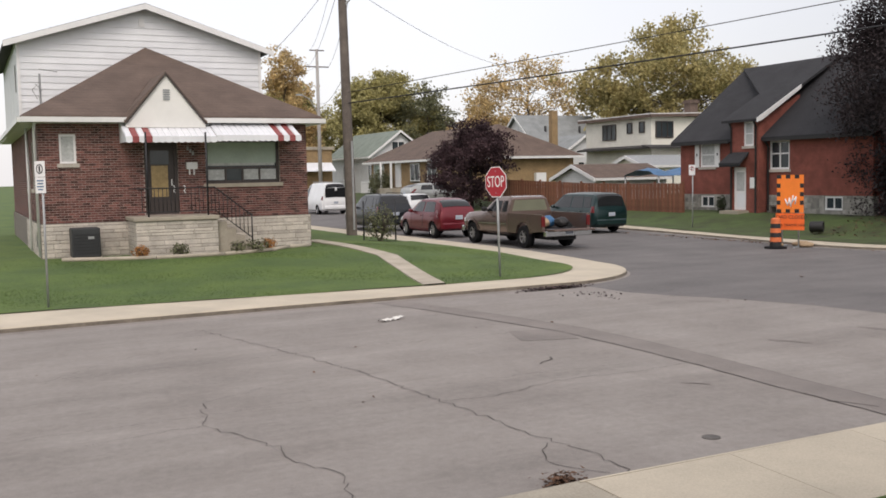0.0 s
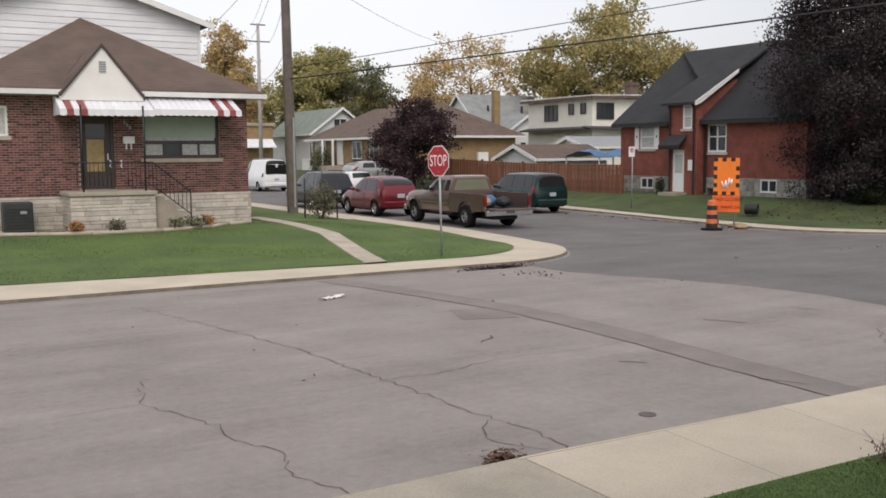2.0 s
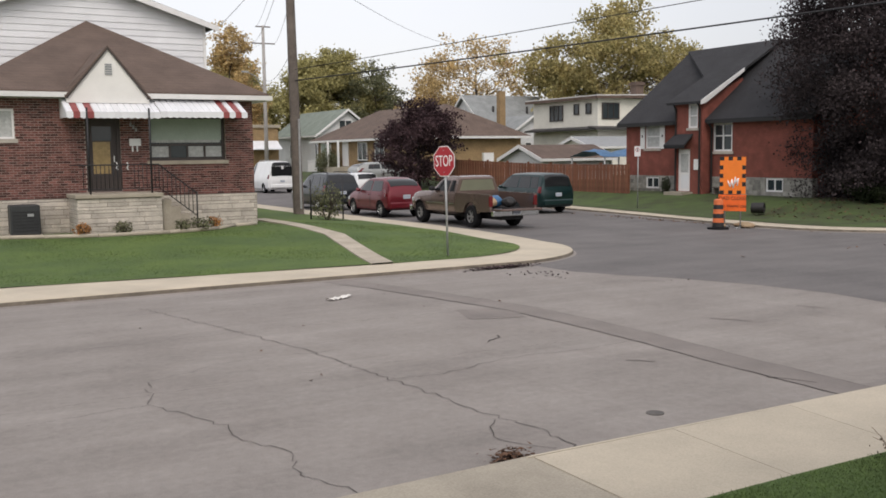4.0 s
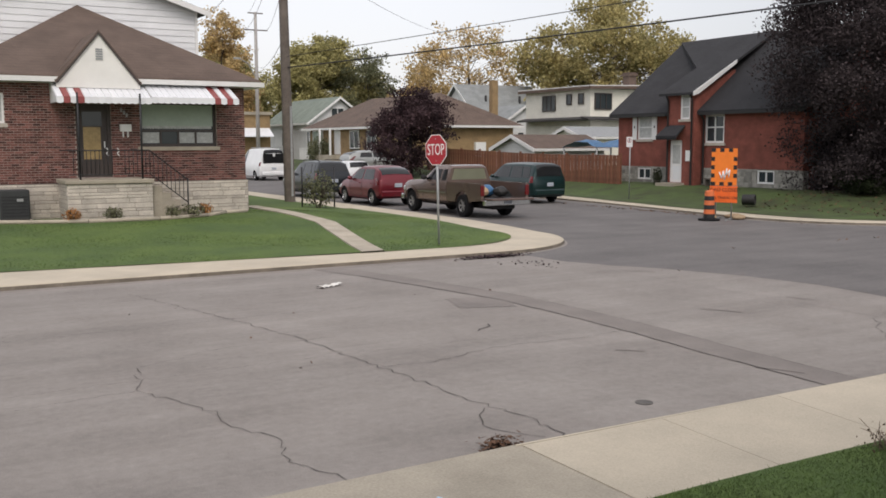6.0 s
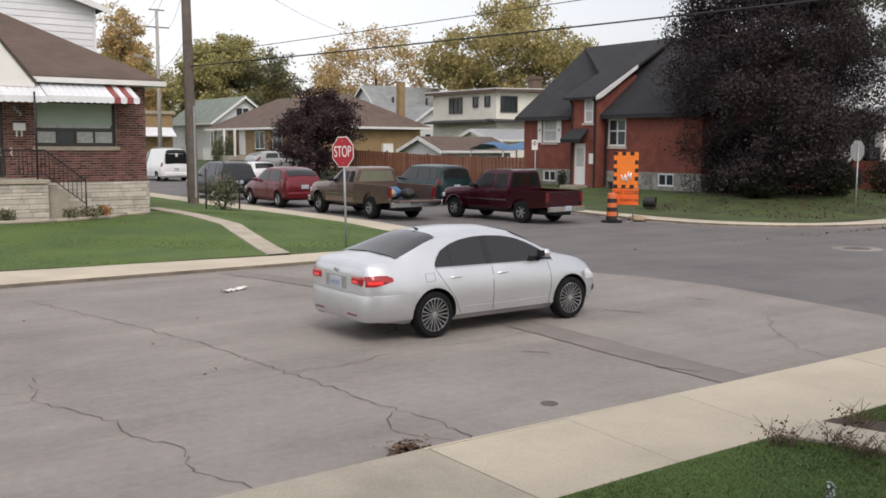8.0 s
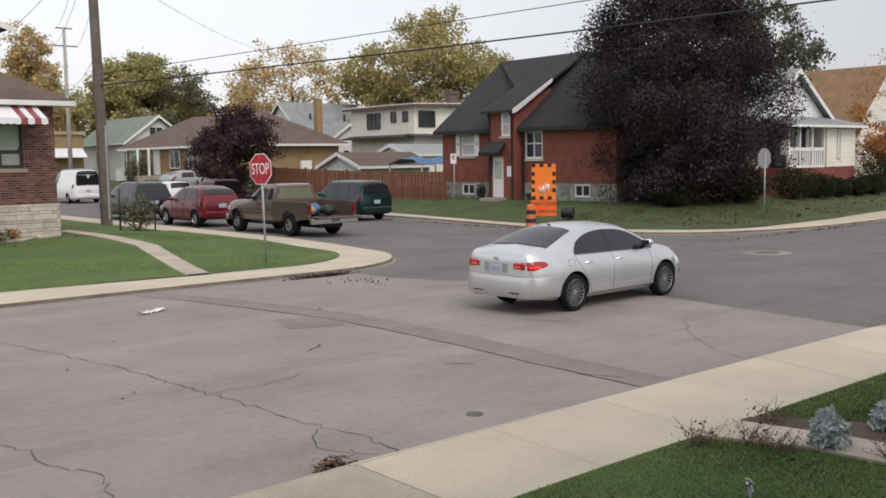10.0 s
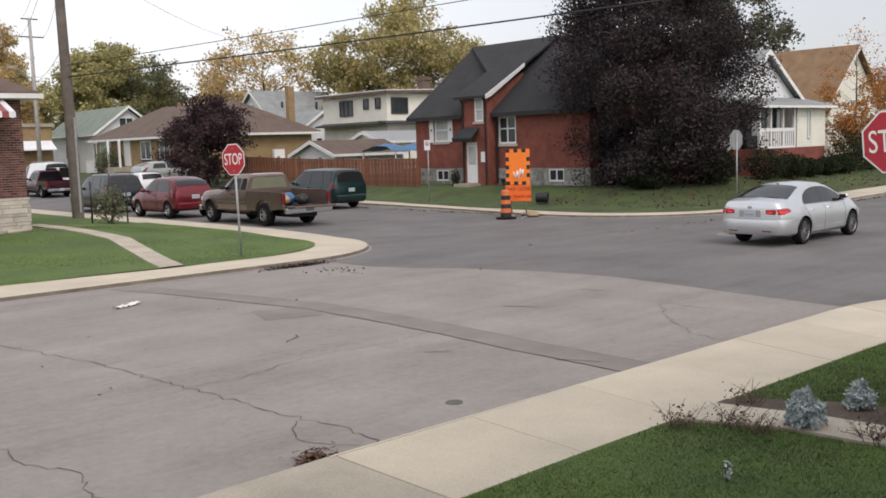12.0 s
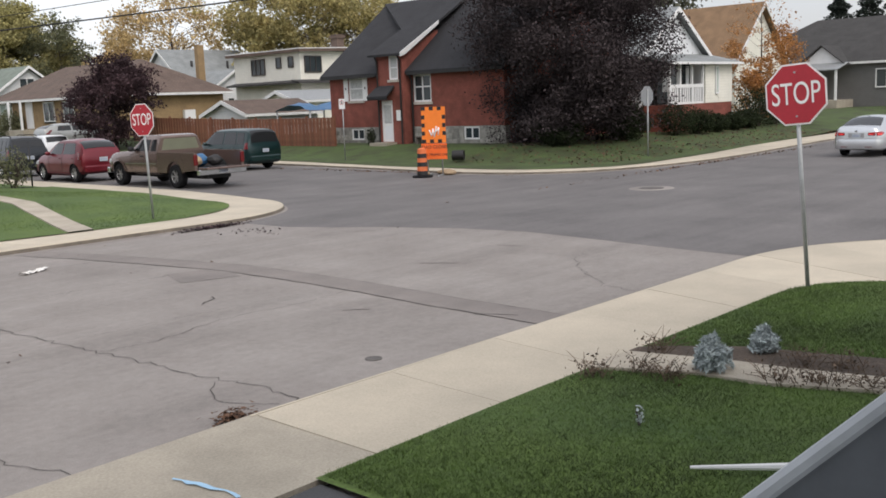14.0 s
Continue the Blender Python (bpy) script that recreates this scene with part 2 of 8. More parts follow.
M["dry_leaf"] = mat("dry_leaves", (0.115, 0.060, 0.035), 0.9, 0.4, 6, 30, 0, per_piece=0.5, island=True)
M["plum_leaf"] = mat("fallen_dark_leaves", (0.045, 0.026, 0.026), 0.9, 0.4, 6, 30, 0, per_piece=0.5, island=True)
M["withered"] = mat("withered_stalks", (0.115, 0.080, 0.055), 0.9, 0.4, 6, 30, 0, per_piece=0.4, island=True)
M["silver_leaf"] = mat("silver_foliage", (0.40, 0.45, 0.45), 0.8, 0.2, 6, 30, 0, per_piece=0.25, island=True)
M["ac"] = mat("charcoal_unit", (0.030, 0.032, 0.033), 0.55, 0.15, 4, 40, 0.05)
M["cast_iron"] = mat("cast_iron_cover", (0.120, 0.109, 0.100), 0.7, 0.3, 9, 50, 0.3, metal=0.3)
M["sandbag"] = mat("tan_sandbag", (0.36, 0.26, 0.16), 0.95, 0.25, 5, 40, 0.3)


# ---- mesh helpers ----
def bm_box(bm, x0, x1, y0, y1, z0, z1, bevel=0.0, m=None):
    vs = [bm.verts.new((x, y, z)) for x in (x0, x1) for y in (y0, y1) for z in (z0, z1)]
    fs = [bm.faces.new([vs[i] for i in q]) for q in ((0, 1, 3, 2), (4, 6, 7, 5), (0, 4, 5, 1), (2, 3, 7, 6), (0, 2, 6, 4), (1, 5, 7, 3))]
    if bevel:
        es = {e for f in fs for e in f.edges}
        bmesh.ops.bevel(bm, geom=list(es), offset=bevel, segments=1, affect="EDGES")
    elif m is not None:
        bmesh.ops.transform(bm, matrix=m, verts=vs)
    return vs


def bm_poly(bm, pts):
    return bm.faces.new([bm.verts.new(p) for p in pts])


def bm_prism(bm, pts, offset):
    """A solid between a polygon and its copy moved by offset."""
    off = Vector(offset)
    a = [bm.verts.new(p) for p in pts]
    b = [bm.verts.new(Vector(p) + off) for p in pts]
    bm.faces.new(a)
    bm.faces.new(b[::-1])
    k = len(a)
    for i in range(k):
        bm.faces.new((a[i], b[i], b[(i + 1) % k], a[(i + 1) % k]))


def bm_tube(bm, pts, radii, sides=8, caps=True):
    """A round bar along pts, with one radius or one for each point."""
    pts = [Vector(p) for p in pts]
    if not isinstance(radii, (list, tuple)):
        radii = [radii] * len(pts)
    rings = []
    for i, p in enumerate(pts):
        d = (pts[min(i + 1, len(pts) - 1)] - pts[max(i - 1, 0)]).normalized()
        up = Vector((0, 0, 1)) if abs(d.z) < 0.95 else Vector((1, 0, 0))
        a = d.cross(up).normalized()
        b = d.cross(a).normalized()
        rings.append([bm.verts.new(p + radii[i] * (math.cos(2 * math.pi * k / sides) * a + math.sin(2 * math.pi * k / sides) * b)) for k in range(sides)])
    for r, s in zip(rings, rings[1:]):
        for k in range(sides):
            f = bm.faces.new((r[k], s[k], s[(k + 1) % sides], r[(k + 1) % sides]))
            f.smooth = True
    if caps:
        bm.faces.new(rings[0])
        bm.faces.new(rings[-1][::-1])


def bm_lathe(bm, profile, sides=24, axis="Y", centre=(0, 0, 0)):
    """Turns (radius, along) pairs round an axis through centre."""
    c = Vector(centre)
    rings = []
    for r, a in profile:
        ring = []
        for k in range(sides):
            w = 2 * math.pi * k / sides
            u, v = r * math.cos(w), r * math.sin(w)
            p = {"Y": (u, a, v), "Z": (u, v, a), "X": (a, u, v)}[axis]
            ring.append(bm.verts.new(c + Vector(p)))
        rings.append(ring)
    for r, s in zip(rings, rings[1:]):
        for k in range(sides):
            f = bm.faces.new((r[k], r[(k + 1) % sides], s[(k + 1) % sides], s[k]))
            f.smooth = True
    return rings


def finish(bm, name, material, sharp=35):
    bmesh.ops.recalc_face_normals(bm, faces=bm.faces[:])
    if sharp:
        for e in bm.edges:
            if len(e.link_faces) == 2 and e.calc_face_angle(0) > radians(sharp):
                e.smooth = False
    me = bpy.data.meshes.new(name)
    bm.to_mesh(me)
    bm.free()
    me.materials.append(material)
    return me


def part(name, bm, material, parent, label="", sharp=35):
    ob = new(name, finish(bm, name, material, sharp))
    ob.parent = parent
    if label:
        ob["label"] = label
    return ob


def thing(name, label, category, at=(0, 0, 0), turn=0, group="", kind=""):
    ob = new(name)
    ob.matrix_basis = pose(*at, 0, 0, turn)
    return tagged(ob, label, category, group, kind)


def solid(name, bm, material, label="", category="", kind="", group="", sharp=35):
    return tagged(new(name, finish(bm, name, material, sharp)), label, category, group, kind)


def piece(name, me, parent, at, turn=0):
    ob = new(name, me)
    ob.parent = parent
    ob.matrix_basis = pose(*at, 0, 0, turn)
    return ob


def box_part(name, parent, material, b, bevel=0.0, label=""):
    bm = bmesh.new()
    bm_box(bm, *b, bevel=bevel)
    return part(name, bm, material, parent, label)


class Face:
    """A wall's outer face: a along it, d outward, z up, from a corner; turn: the way that a runs, in degrees."""

    def __init__(self, x, y, turn):
        w = radians(turn)
        self.o, self.a, self.n = Vector((x, y, 0)), Vector((math.cos(w), math.sin(w), 0)), Vector((math.sin(w), -math.cos(w), 0))

    def p(self, a, d, z):
        v = self.o + a * self.a + d * self.n
        return (v.x, v.y, z)

    def box(self, bm, a0, a1, d0, d1, z0, z1):
        bm_prism(bm, [self.p(a0, d0, z0), self.p(a1, d0, z0), self.p(a1, d1, z0), self.p(a0, d1, z0)], (0, 0, z1 - z0))

    def wall(self, bm, a0, a1, z0, z1, thick, holes=()):
        """A wall with openings (a0, a1, z0, z1) that go through it."""
        A = sorted({a0, a1, *[v for h in holes for v in h[:2]]})
        Z = sorted({z0, z1, *[v for h in holes for v in h[2:]]})
        inside = lambda a, z: any(h[0] < a < h[1] and h[2] < z < h[3] for h in holes)
        for i in range(len(A) - 1):
            for j in range(len(Z) - 1):
                if inside((A[i] + A[i + 1]) / 2, (Z[j] + Z[j + 1]) / 2):
                    continue
                for d in (0, -thick):
                    bm_poly(bm, [self.p(A[i], d, Z[j]), self.p(A[i + 1], d, Z[j]), self.p(A[i + 1], d, Z[j + 1]), self.p(A[i], d, Z[j + 1])])
        for h in (*holes, (a0, a1, z0, z1)):
            q = [(h[0], h[2]), (h[1], h[2]), (h[1], h[3]), (h[0], h[3])]
            for (a, z), (b, w) in zip(q, q[1:] + q[:1]):
                bm_poly(bm, [self.p(a, 0, z), self.p(b, 0, w), self.p(b, -thick, w), self.p(a, -thick, z)])


def add_window(parent, face, a0, a1, z0, z1, frame_mat, name="window", inset=0.08, fw=0.06, mull=(), rails=(), sill=None, pane=None, label=""):
    """A window in a wall: one frame with mullions at the fractions given, a pane in each light, and a sill."""
    A = [a0, *[a0 + (a1 - a0) * f for f in mull], a1]
    Z = [z0, *[z0 + (z1 - z0) * f for f in rails], z1]
    edge = lambda k, n, lo, hi: (lo + (fw if k == 0 else fw * 0.35), hi - (fw if k == n - 1 else fw * 0.35))
    lights = [(*edge(i, len(A) - 1, A[i], A[i + 1]), *edge(j, len(Z) - 1, Z[j], Z[j + 1])) for i in range(len(A) - 1) for j in range(len(Z) - 1)]
    moved = Face(0, 0, 0)
    moved.o, moved.a, moved.n = face.o + face.n * (0.03 - inset), face.a, face.n
    bm = bmesh.new()
    moved.wall(bm, a0, a1, z0, z1, 0.08, lights)
    bmesh.ops.remove_doubles(bm, verts=bm.verts[:], dist=0.0005)
    w = part(name, bm, frame_mat, parent, label)
    for h in lights:
        bm = bmesh.new()
        moved.box(bm, h[0] - 0.01, h[1] + 0.01, -0.062, -0.044, h[2] - 0.01, h[3] + 0.01)
        part("pane", bm, pane or M["glass"], w)
    if sill:
        bm = bmesh.new()
        face.box(bm, a0 - 0.08, a1 + 0.08, -inset, 0.06, z0 - 0.12, z0 - 0.003)
        part("sill", bm, sill, w)
    return w


def slab_roof(parent, name, quads, thick, material, label=""):
    bm = bmesh.new()
    for q in quads:
        bm_prism(bm, q, (0, 0, -thick))
    return part(name, bm, material, parent, label)


# ---- the ground, roads and pavements ----
def smooth(t):
    t = max(0.0, min(1.0, t))
    return t * t * (3 - 2 * t)


def arc(cx, cy, r, a0, a1, n=10):
    return [(cx + r * math.cos(radians(a0 + (a1 - a0) * i / n)), cy + r * math.sin(radians(a0 + (a1 - a0) * i / n))) for i in range(n + 1)]


def sheet(name, outline, z, material, label="", kind="structure", thick=0.0):
    bm = bmesh.new()
    if thick:
        bm_prism(bm, [(x, y, z) for x, y in outline], (0, 0, -thick))
    else:
        bm_poly(bm, [(x, y, z) for x, y in outline])
    return solid(name, bm, material, label, "", kind)


def lawn(name, x0, x1, y0, y1, height, material, label, step=0.5, keep=None):
    """A grassed lot as a grid that follows a height."""
    nx, ny = max(2, int((x1 - x0) / step)), max(2, int((y1 - y0) / step))
    bm = bmesh.new()
    g = {}
    for i in range(nx + 1):
        for j in range(ny + 1):
            x, y = x0 + (x1 - x0) * i / nx, y0 + (y1 - y0) * j / ny
            if keep:
                x, y = keep(x, y)
            g[i, j] = bm.verts.new((x, y, height(x, y) + 0.02 * noise.noise((x * 0.4, y * 0.4, 3.0))))
    for i in range(nx):
        for j in range(ny):
            f = bm.faces.new((g[i, j], g[i + 1, j], g[i + 1, j + 1], g[i, j + 1]))
            f.smooth = True
    return solid(name, bm, material, label, "", "structure", sharp=0)


KERB = 0.11
FAR, NEAR = 18.70, 6.5          # kerb lines of the main road
WEST, EAST, EASTY = 16.9, 26.5, 17.6   # kerb lines of the side street; the main road's far kerb east of it


def z_nw(x, y):
    return 0.125 + 0.29 * smooth((y - 20.3) / 10) * smooth((15.7 - x) / 4.5) + 0.25 * smooth((y - 45) / 40)


def z_ne(x, y):
    return 0.125 + 0.5 * smooth((x - 28.5) / 5) * smooth((y - 19) / 6) + 0.35 * smooth((y - 42) / 18) + 0.3 * smooth((x - 45) / 30)


def z_near(x, y):
    return 0.13 + 0.10 * smooth((4.9 - y) / 5)


sheet("ground", [(-1500, -1500), (1500, -1500), (1500, 1500), (-1500, 1500)], -0.08, M["lawn"], "grassy ground that runs to the horizon")
sheet("road_main", [(-150, -7.0 + 6.6), (13.4, -0.4), (13.4, 21.5), (-150, 21.5)], 0.0, M["asphalt"], "worn light grey asphalt road with cracks")
sheet("road_side", [(14.2, -120), (27.5, -120), (27.5, 5), (160, 5), (160, 18.6), (27.5, 18.6), (27.5, 190), (15.9, 190), (12.9, 24.0), (12.9, 20.2), (13.0, 17.0), (13.4, 16.0), (14.0, 15.0), (14.6, 13.3), (14.85, 11.7), (14.6, 9.7), (14.4, 8.4), (14.25, 7.0), (14.2, 6.0)], 0.004, M["asphalt_dark"], "darker newer asphalt of the side street")
sheet("road_joint", [(12.9, 20.2), (13.0, 17.0), (13.4, 16.0), (14.0, 15.0), (14.6, 13.3), (14.85, 11.7), (14.6, 9.7), (14.4, 8.4), (14.25, 7.0), (14.2, 6.0), (12.9, 6.0), (12.8, 20.2)], 0.002, M["asphalt"], "feathered edge between two asphalts")


def kerb_run(name, line, inward, label="concrete kerb along the road"):
    """A kerb along a line of points; inward: on which side (+1 left of the way) the pavement lies."""
    bm = bmesh.new()
    # asphalt feathered against the kerb, its darker face, its top
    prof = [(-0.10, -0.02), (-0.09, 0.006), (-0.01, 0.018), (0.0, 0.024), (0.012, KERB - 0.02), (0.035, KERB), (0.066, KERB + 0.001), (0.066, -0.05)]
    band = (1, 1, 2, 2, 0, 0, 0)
    rings = []
    for i, p in enumerate(line):
        a, b = Vector(line[max(i - 1, 0)]), Vector(line[min(i + 1, len(line) - 1)])
        d = (b - a).normalized()
        nrm = Vector((-d.y, d.x)) * inward
        rings.append([bm.verts.new((p[0] + nrm.x * s, p[1] + nrm.y * s, z)) for s, z in prof])
    for r, s in zip(rings, rings[1:]):
        for k in range(len(prof) - 1):
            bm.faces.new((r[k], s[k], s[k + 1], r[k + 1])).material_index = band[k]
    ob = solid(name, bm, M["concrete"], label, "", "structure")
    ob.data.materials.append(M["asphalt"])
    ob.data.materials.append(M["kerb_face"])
    return ob


nw_outer = arc(12.55, 22.27, 3.57, -90, 0, 12)
nw_line = [(-80, FAR - 0.1), (-10, FAR - 0.05), (8, FAR), *nw_outer, (16.45, 24.2), (16.75, 27), (16.85, 30), (16.8, 45), (16.8, 190)]
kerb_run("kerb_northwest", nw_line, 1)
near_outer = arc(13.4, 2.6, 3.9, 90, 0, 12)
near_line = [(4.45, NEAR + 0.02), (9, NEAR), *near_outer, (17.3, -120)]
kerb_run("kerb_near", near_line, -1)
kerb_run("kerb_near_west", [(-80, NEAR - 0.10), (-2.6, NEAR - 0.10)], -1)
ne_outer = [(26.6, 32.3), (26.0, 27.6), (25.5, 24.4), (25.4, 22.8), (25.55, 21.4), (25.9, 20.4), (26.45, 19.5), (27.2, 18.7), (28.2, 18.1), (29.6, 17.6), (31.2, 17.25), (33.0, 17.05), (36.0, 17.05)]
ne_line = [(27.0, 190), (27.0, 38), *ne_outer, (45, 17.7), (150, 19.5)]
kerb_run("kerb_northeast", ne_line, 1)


def slabs(name, inner, outer, count, z, material, label, pieces=True, gap=0.006, joint=True):
    """A pavement: slabs between two lines of points, each a piece with its own edges."""
    base = sheet(name, [*outer, *inner[::-1]], z - 0.010, M["concrete"], label)
    whole = sum((Vector(b) - Vector(a)).length for a, b in zip(outer, outer[1:]))

    def along(line, s):
        seg = [(Vector(b) - Vector(a)).length for a, b in zip(line, line[1:])]
        t = s * sum(seg)
        for (a, b), k in zip(zip(line, line[1:]), seg):
            if t <= k or (a, b) == (line[-2], line[-1]):
                return Vector(a).lerp(Vector(b), t / k if k else 0)
            t -= k
    for i in range(count):
        s0, s1 = i / count, (i + 1) / count
        steps = 4
        bm = bmesh.new()
        ds = gap / 2 / whole
        o = [along(outer, s0 + ds + (s1 - s0 - 2 * ds) * k / steps) for k in range(steps + 1)]
        n_ = [along(inner, s0 + ds + (s1 - s0 - 2 * ds) * k / steps) for k in range(steps + 1)]
        dz = 0.006 * noise.noise((i * 3.1, z * 7, 1.0))
        bm_prism(bm, [(p.x, p.y, z + dz) for p in (*o, *n_[::-1])], (0, 0, -0.06))
        part("slab", bm, material, base, sharp=30)
    return base


K = 0.062
o_far = [(-60, FAR + K - 0.1), (8, FAR + K), *arc(12.55, 22.27, 3.57 - K, -90, 0, 12), (16.45 - K, 24.2), (16.75 - K, 27), (16.85 - K, 30), (16.8 - K, 45), (16.8 - K, 120)]
i_far = [(-60, 21.2), (2, 20.9), (8, 20.5), *arc(12.2, 23.2, 2.7, -90, 0, 12), (15.2, 30), (15.2, 45), (15.2, 120)]
slabs("pavement_northwest", i_far, o_far, 90, KERB, M["concrete"], "pale concrete pavement round the corner")
o_near = [(4.5, NEAR - K), (9, NEAR - K), *arc(13.4, 2.6, 3.9 - K, 90, 0, 12), (17.3 - K, -60)]
i_near = [(4.5, 4.95), (9, 4.95), *arc(11.3, 3.55, 1.4, 90, 0, 12), (12.7, -60)]
slabs("pavement_near", i_near, o_near, 50, KERB, M["concrete"], "broad pale concrete pavement beside the lawn")
slabs("pavement_near_drive", [(-40, 4.9), (4.5, 4.95)], [(-40, NEAR - 0.10), (1.6, NEAR - 0.10), (4.5, NEAR)], 18, KERB - 0.004, M["concrete_old"], "older tan concrete pavement at a driveway crossing")
o_ne = [(27.17, 150), (27.17, 38), *[(x + K * max(0.0, min(1.0, (31.5 - x) / 4)), y + K * max(0.0, min(1.0, (x - 25.4) / 3))) for x, y in ne_outer], (45, 17.87), (120, 19.2)]
i_ne = [(28.6, 150), (28.6, 38), (28.0, 32.3), (27.3, 27.6), (26.9, 24.0), (27.2, 22.0), (28.0, 20.5), (29.5, 19.3), (31.4, 18.8), (36.0, 18.9), (45, 19.5), (120, 21.0)]
slabs("pavement_northeast", i_ne, o_ne, 90, KERB, M["concrete"], "pale concrete pavement along the far lawns")

# lawns: the corner grid is squeezed to the rounded pavement
def edge_nw(x):
    """The lawn's front edge."""
    return np.interp(x, (-30, 2, 8, 9.5, 12.45), (21.0, 20.65, 20.1, 19.95, 19.95))


def round_nw(x, y):
    e = edge_nw(x)
    y = e + (y - 19.95) * (34 - e) / 14.05
    cx, cy = 11.95, 23.05
    if x > cx and y > cy:
        x += 0.6 * smooth((y - 23) / 5) * (x - cx) / 3.1
    if x > cx and y < cy:
        dx, dy = x - cx, cy - y
        m_ = max(dx, dy)
        k = m_ / math.hypot(dx, dy) if m_ > 0 else 1
        return cx + dx * k, cy - dy * k
    return x, y


def round_near(x, y):
    cx, cy, r = 11.3, 3.55, 1.4
    if x > cx and y > cy:
        dx, dy = x - cx, y - cy
        m_ = max(dx, dy)
        k = m_ / math.hypot(dx, dy) if m_ > 0 else 1
        return cx + dx * k, cy + dy * k
    return x, y


def round_ne(x, y):
    xb = np.interp(y, (22.5, 24, 28.5, 33.6, 42), (26.4, 26.4, 26.75, 27.6, 28.5))
    yb = np.interp(x, (31, 36, 40, 60), (18.25, 18.5, 19.1, 20.4))
    x, y = xb + (x - 26.4) * (60 - xb) / 33.6, yb + (y - 18.25) * (42 - yb) / 23.75
    cx, cy = 30.4, 22.3
    if x < cx and y < cy:
        dx, dy = cx - x, cy - y
        m_ = max(dx, dy)
        k = m_ / math.hypot(dx, dy) if m_ > 0 else 1
        return cx - dx * k, cy - dy * k
    return x, y


lawn("lawn_northwest", -30, 15.05, 19.95, 34, z_nw, M["lawn"], "mown green lawn before the brick bungalow", 0.45, round_nw)
lawn("lawn_northwest_back", -60, 15.4, 34, 150, z_nw, M["lawn"], "grass behind the bungalow", 4)
lawn("lawn_near", 3.9, 12.7, -12, 4.95, z_near, M["lawn"], "mown green lawn before the pavement", 0.35, round_near)
lawn("lawn_northeast", 26.4, 60, 18.25, 42, z_ne, M["lawn_leafy"], "green lawn strewn with fallen leaves", 0.5, round_ne)
lawn("lawn_east", 60, 140, 20.4, 60, z_ne, M["lawn_leafy"], "grass before the far houses", 4)
lawn("lawn_north", 28.5, 140, 42, 150, z_ne, M["lawn_leafy"], "grass round the houses on the side street", 3)
sheet("driveway", [(-3.0, 4.9), (3.9, 4.9), (3.9, -12), (-3.0, -12)], 0.09, M["drive"], "dark asphalt driveway", thick=0.1)
lawn("lawn_near_west", -60, -3.0, -12, 4.9, z_near, M["lawn"], "mown grass west of the driveway", 4)
lawn("lawn_southeast", 27.2, 140, -60, 5, lambda x, y: 0.13, M["lawn"], "grass across the side street", 6)
# a trodden concrete path from the bungalow to the corner
path_l = [(9.44, 19.93), (10.15, 22.8), (10.95, 26.3), (11.0, 30.0), (10.9, 33.0)]
path_r = [(10.0, 19.93), (10.66, 22.6), (11.5, 26.1), (11.5, 30.0), (11.45, 33.0)]
bm = bmesh.new()
rows_ = []
for k in range(25):
    t = k / 24 * 4
    i = min(3, int(t))
    w = t - i
    pl_, pr_ = Vector(path_l[i]).lerp(Vector(path_l[i + 1]), w), Vector(path_r[i]).lerp(Vector(path_r[i + 1]), w)
    rows_.append([bm.verts.new((p.x, p.y, z_nw(p.x, p.y) + dz)) for p, dz in ((pl_, -0.05), (pl_, 0.03), (pr_, 0.03), (pr_, -0.05))])
for r, s in zip(rows_, rows_[1:]):
    for k in range(3):
        bm.faces.new((r[k], r[k + 1], s[k + 1], s[k]))
solid("garden_path", bm, M["kerb"], "narrow concrete path across the lawn", "path", "structure")


# ---- the brick bungalow with its white upper floor ----
BX0, BX1, BY = 2.1, 10.4, 30.9
GZ, STONE_TOP, BRICK_TOP = 0.30, 1.46, 4.45
bungalow = thing("house", "brown brick bungalow with limestone base and white upper floor", "house")
south = Face(BX0, BY, 0)
WIN = (7.02 - BX0, 9.46 - BX0, 2.55, 3.96)
SMALL = (2.68 - BX0, 3.15 - BX0, 3.25, 4.12)
DOOR = (5.12 - BX0, 6.15 - BX0, 1.62, 3.87)
bm = bmesh.new()
south.wall(bm, 0, BX1 - BX0, STONE_TOP, BRICK_TOP, 0.3, [WIN, SMALL, DOOR])
wall_south = part("wall", bm, M["mortar"], bungalow, "brown brick wall with pale mortar")
east, west, north = Face(BX1, BY, 90), Face(BX0, 47.0, -90), Face(BX1, 47.0, 180)
bm = bmesh.new()
east.wall(bm, 0.3, 16.1, STONE_TOP, BRICK_TOP, 0.3)
wall_east = part("wall", bm, M["mortar"], bungalow)
SIDE_W = [(10.9, 11.7, 2.5, 4.0), (13.0, 13.8, 2.5, 4.0)]
bm = bmesh.new()
west.wall(bm, 0, 15.8, STONE_TOP, BRICK_TOP, 0.3, SIDE_W)
wall_west = part("wall", bm, M["mortar"], bungalow)
bm = bmesh.new()
north.wall(bm, 0.3, 8.0, STONE_TOP, BRICK_TOP, 0.3)
part("wall", bm, M["mortar"], bungalow)
bm = bmesh.new()
for fc, a0, a1 in ((south, -0.06, 8.36), (east, 0.26, 16.1), (north, -0.06, 8.36), (west, 0.0, 15.84)):
    fc.box(bm, a0, a1, -0.3, 0.045, 0.0, STONE_TOP - 0.01)
base_wall = part("foundation", bm, M["stone_joint"], bungalow, "pale cut limestone base")

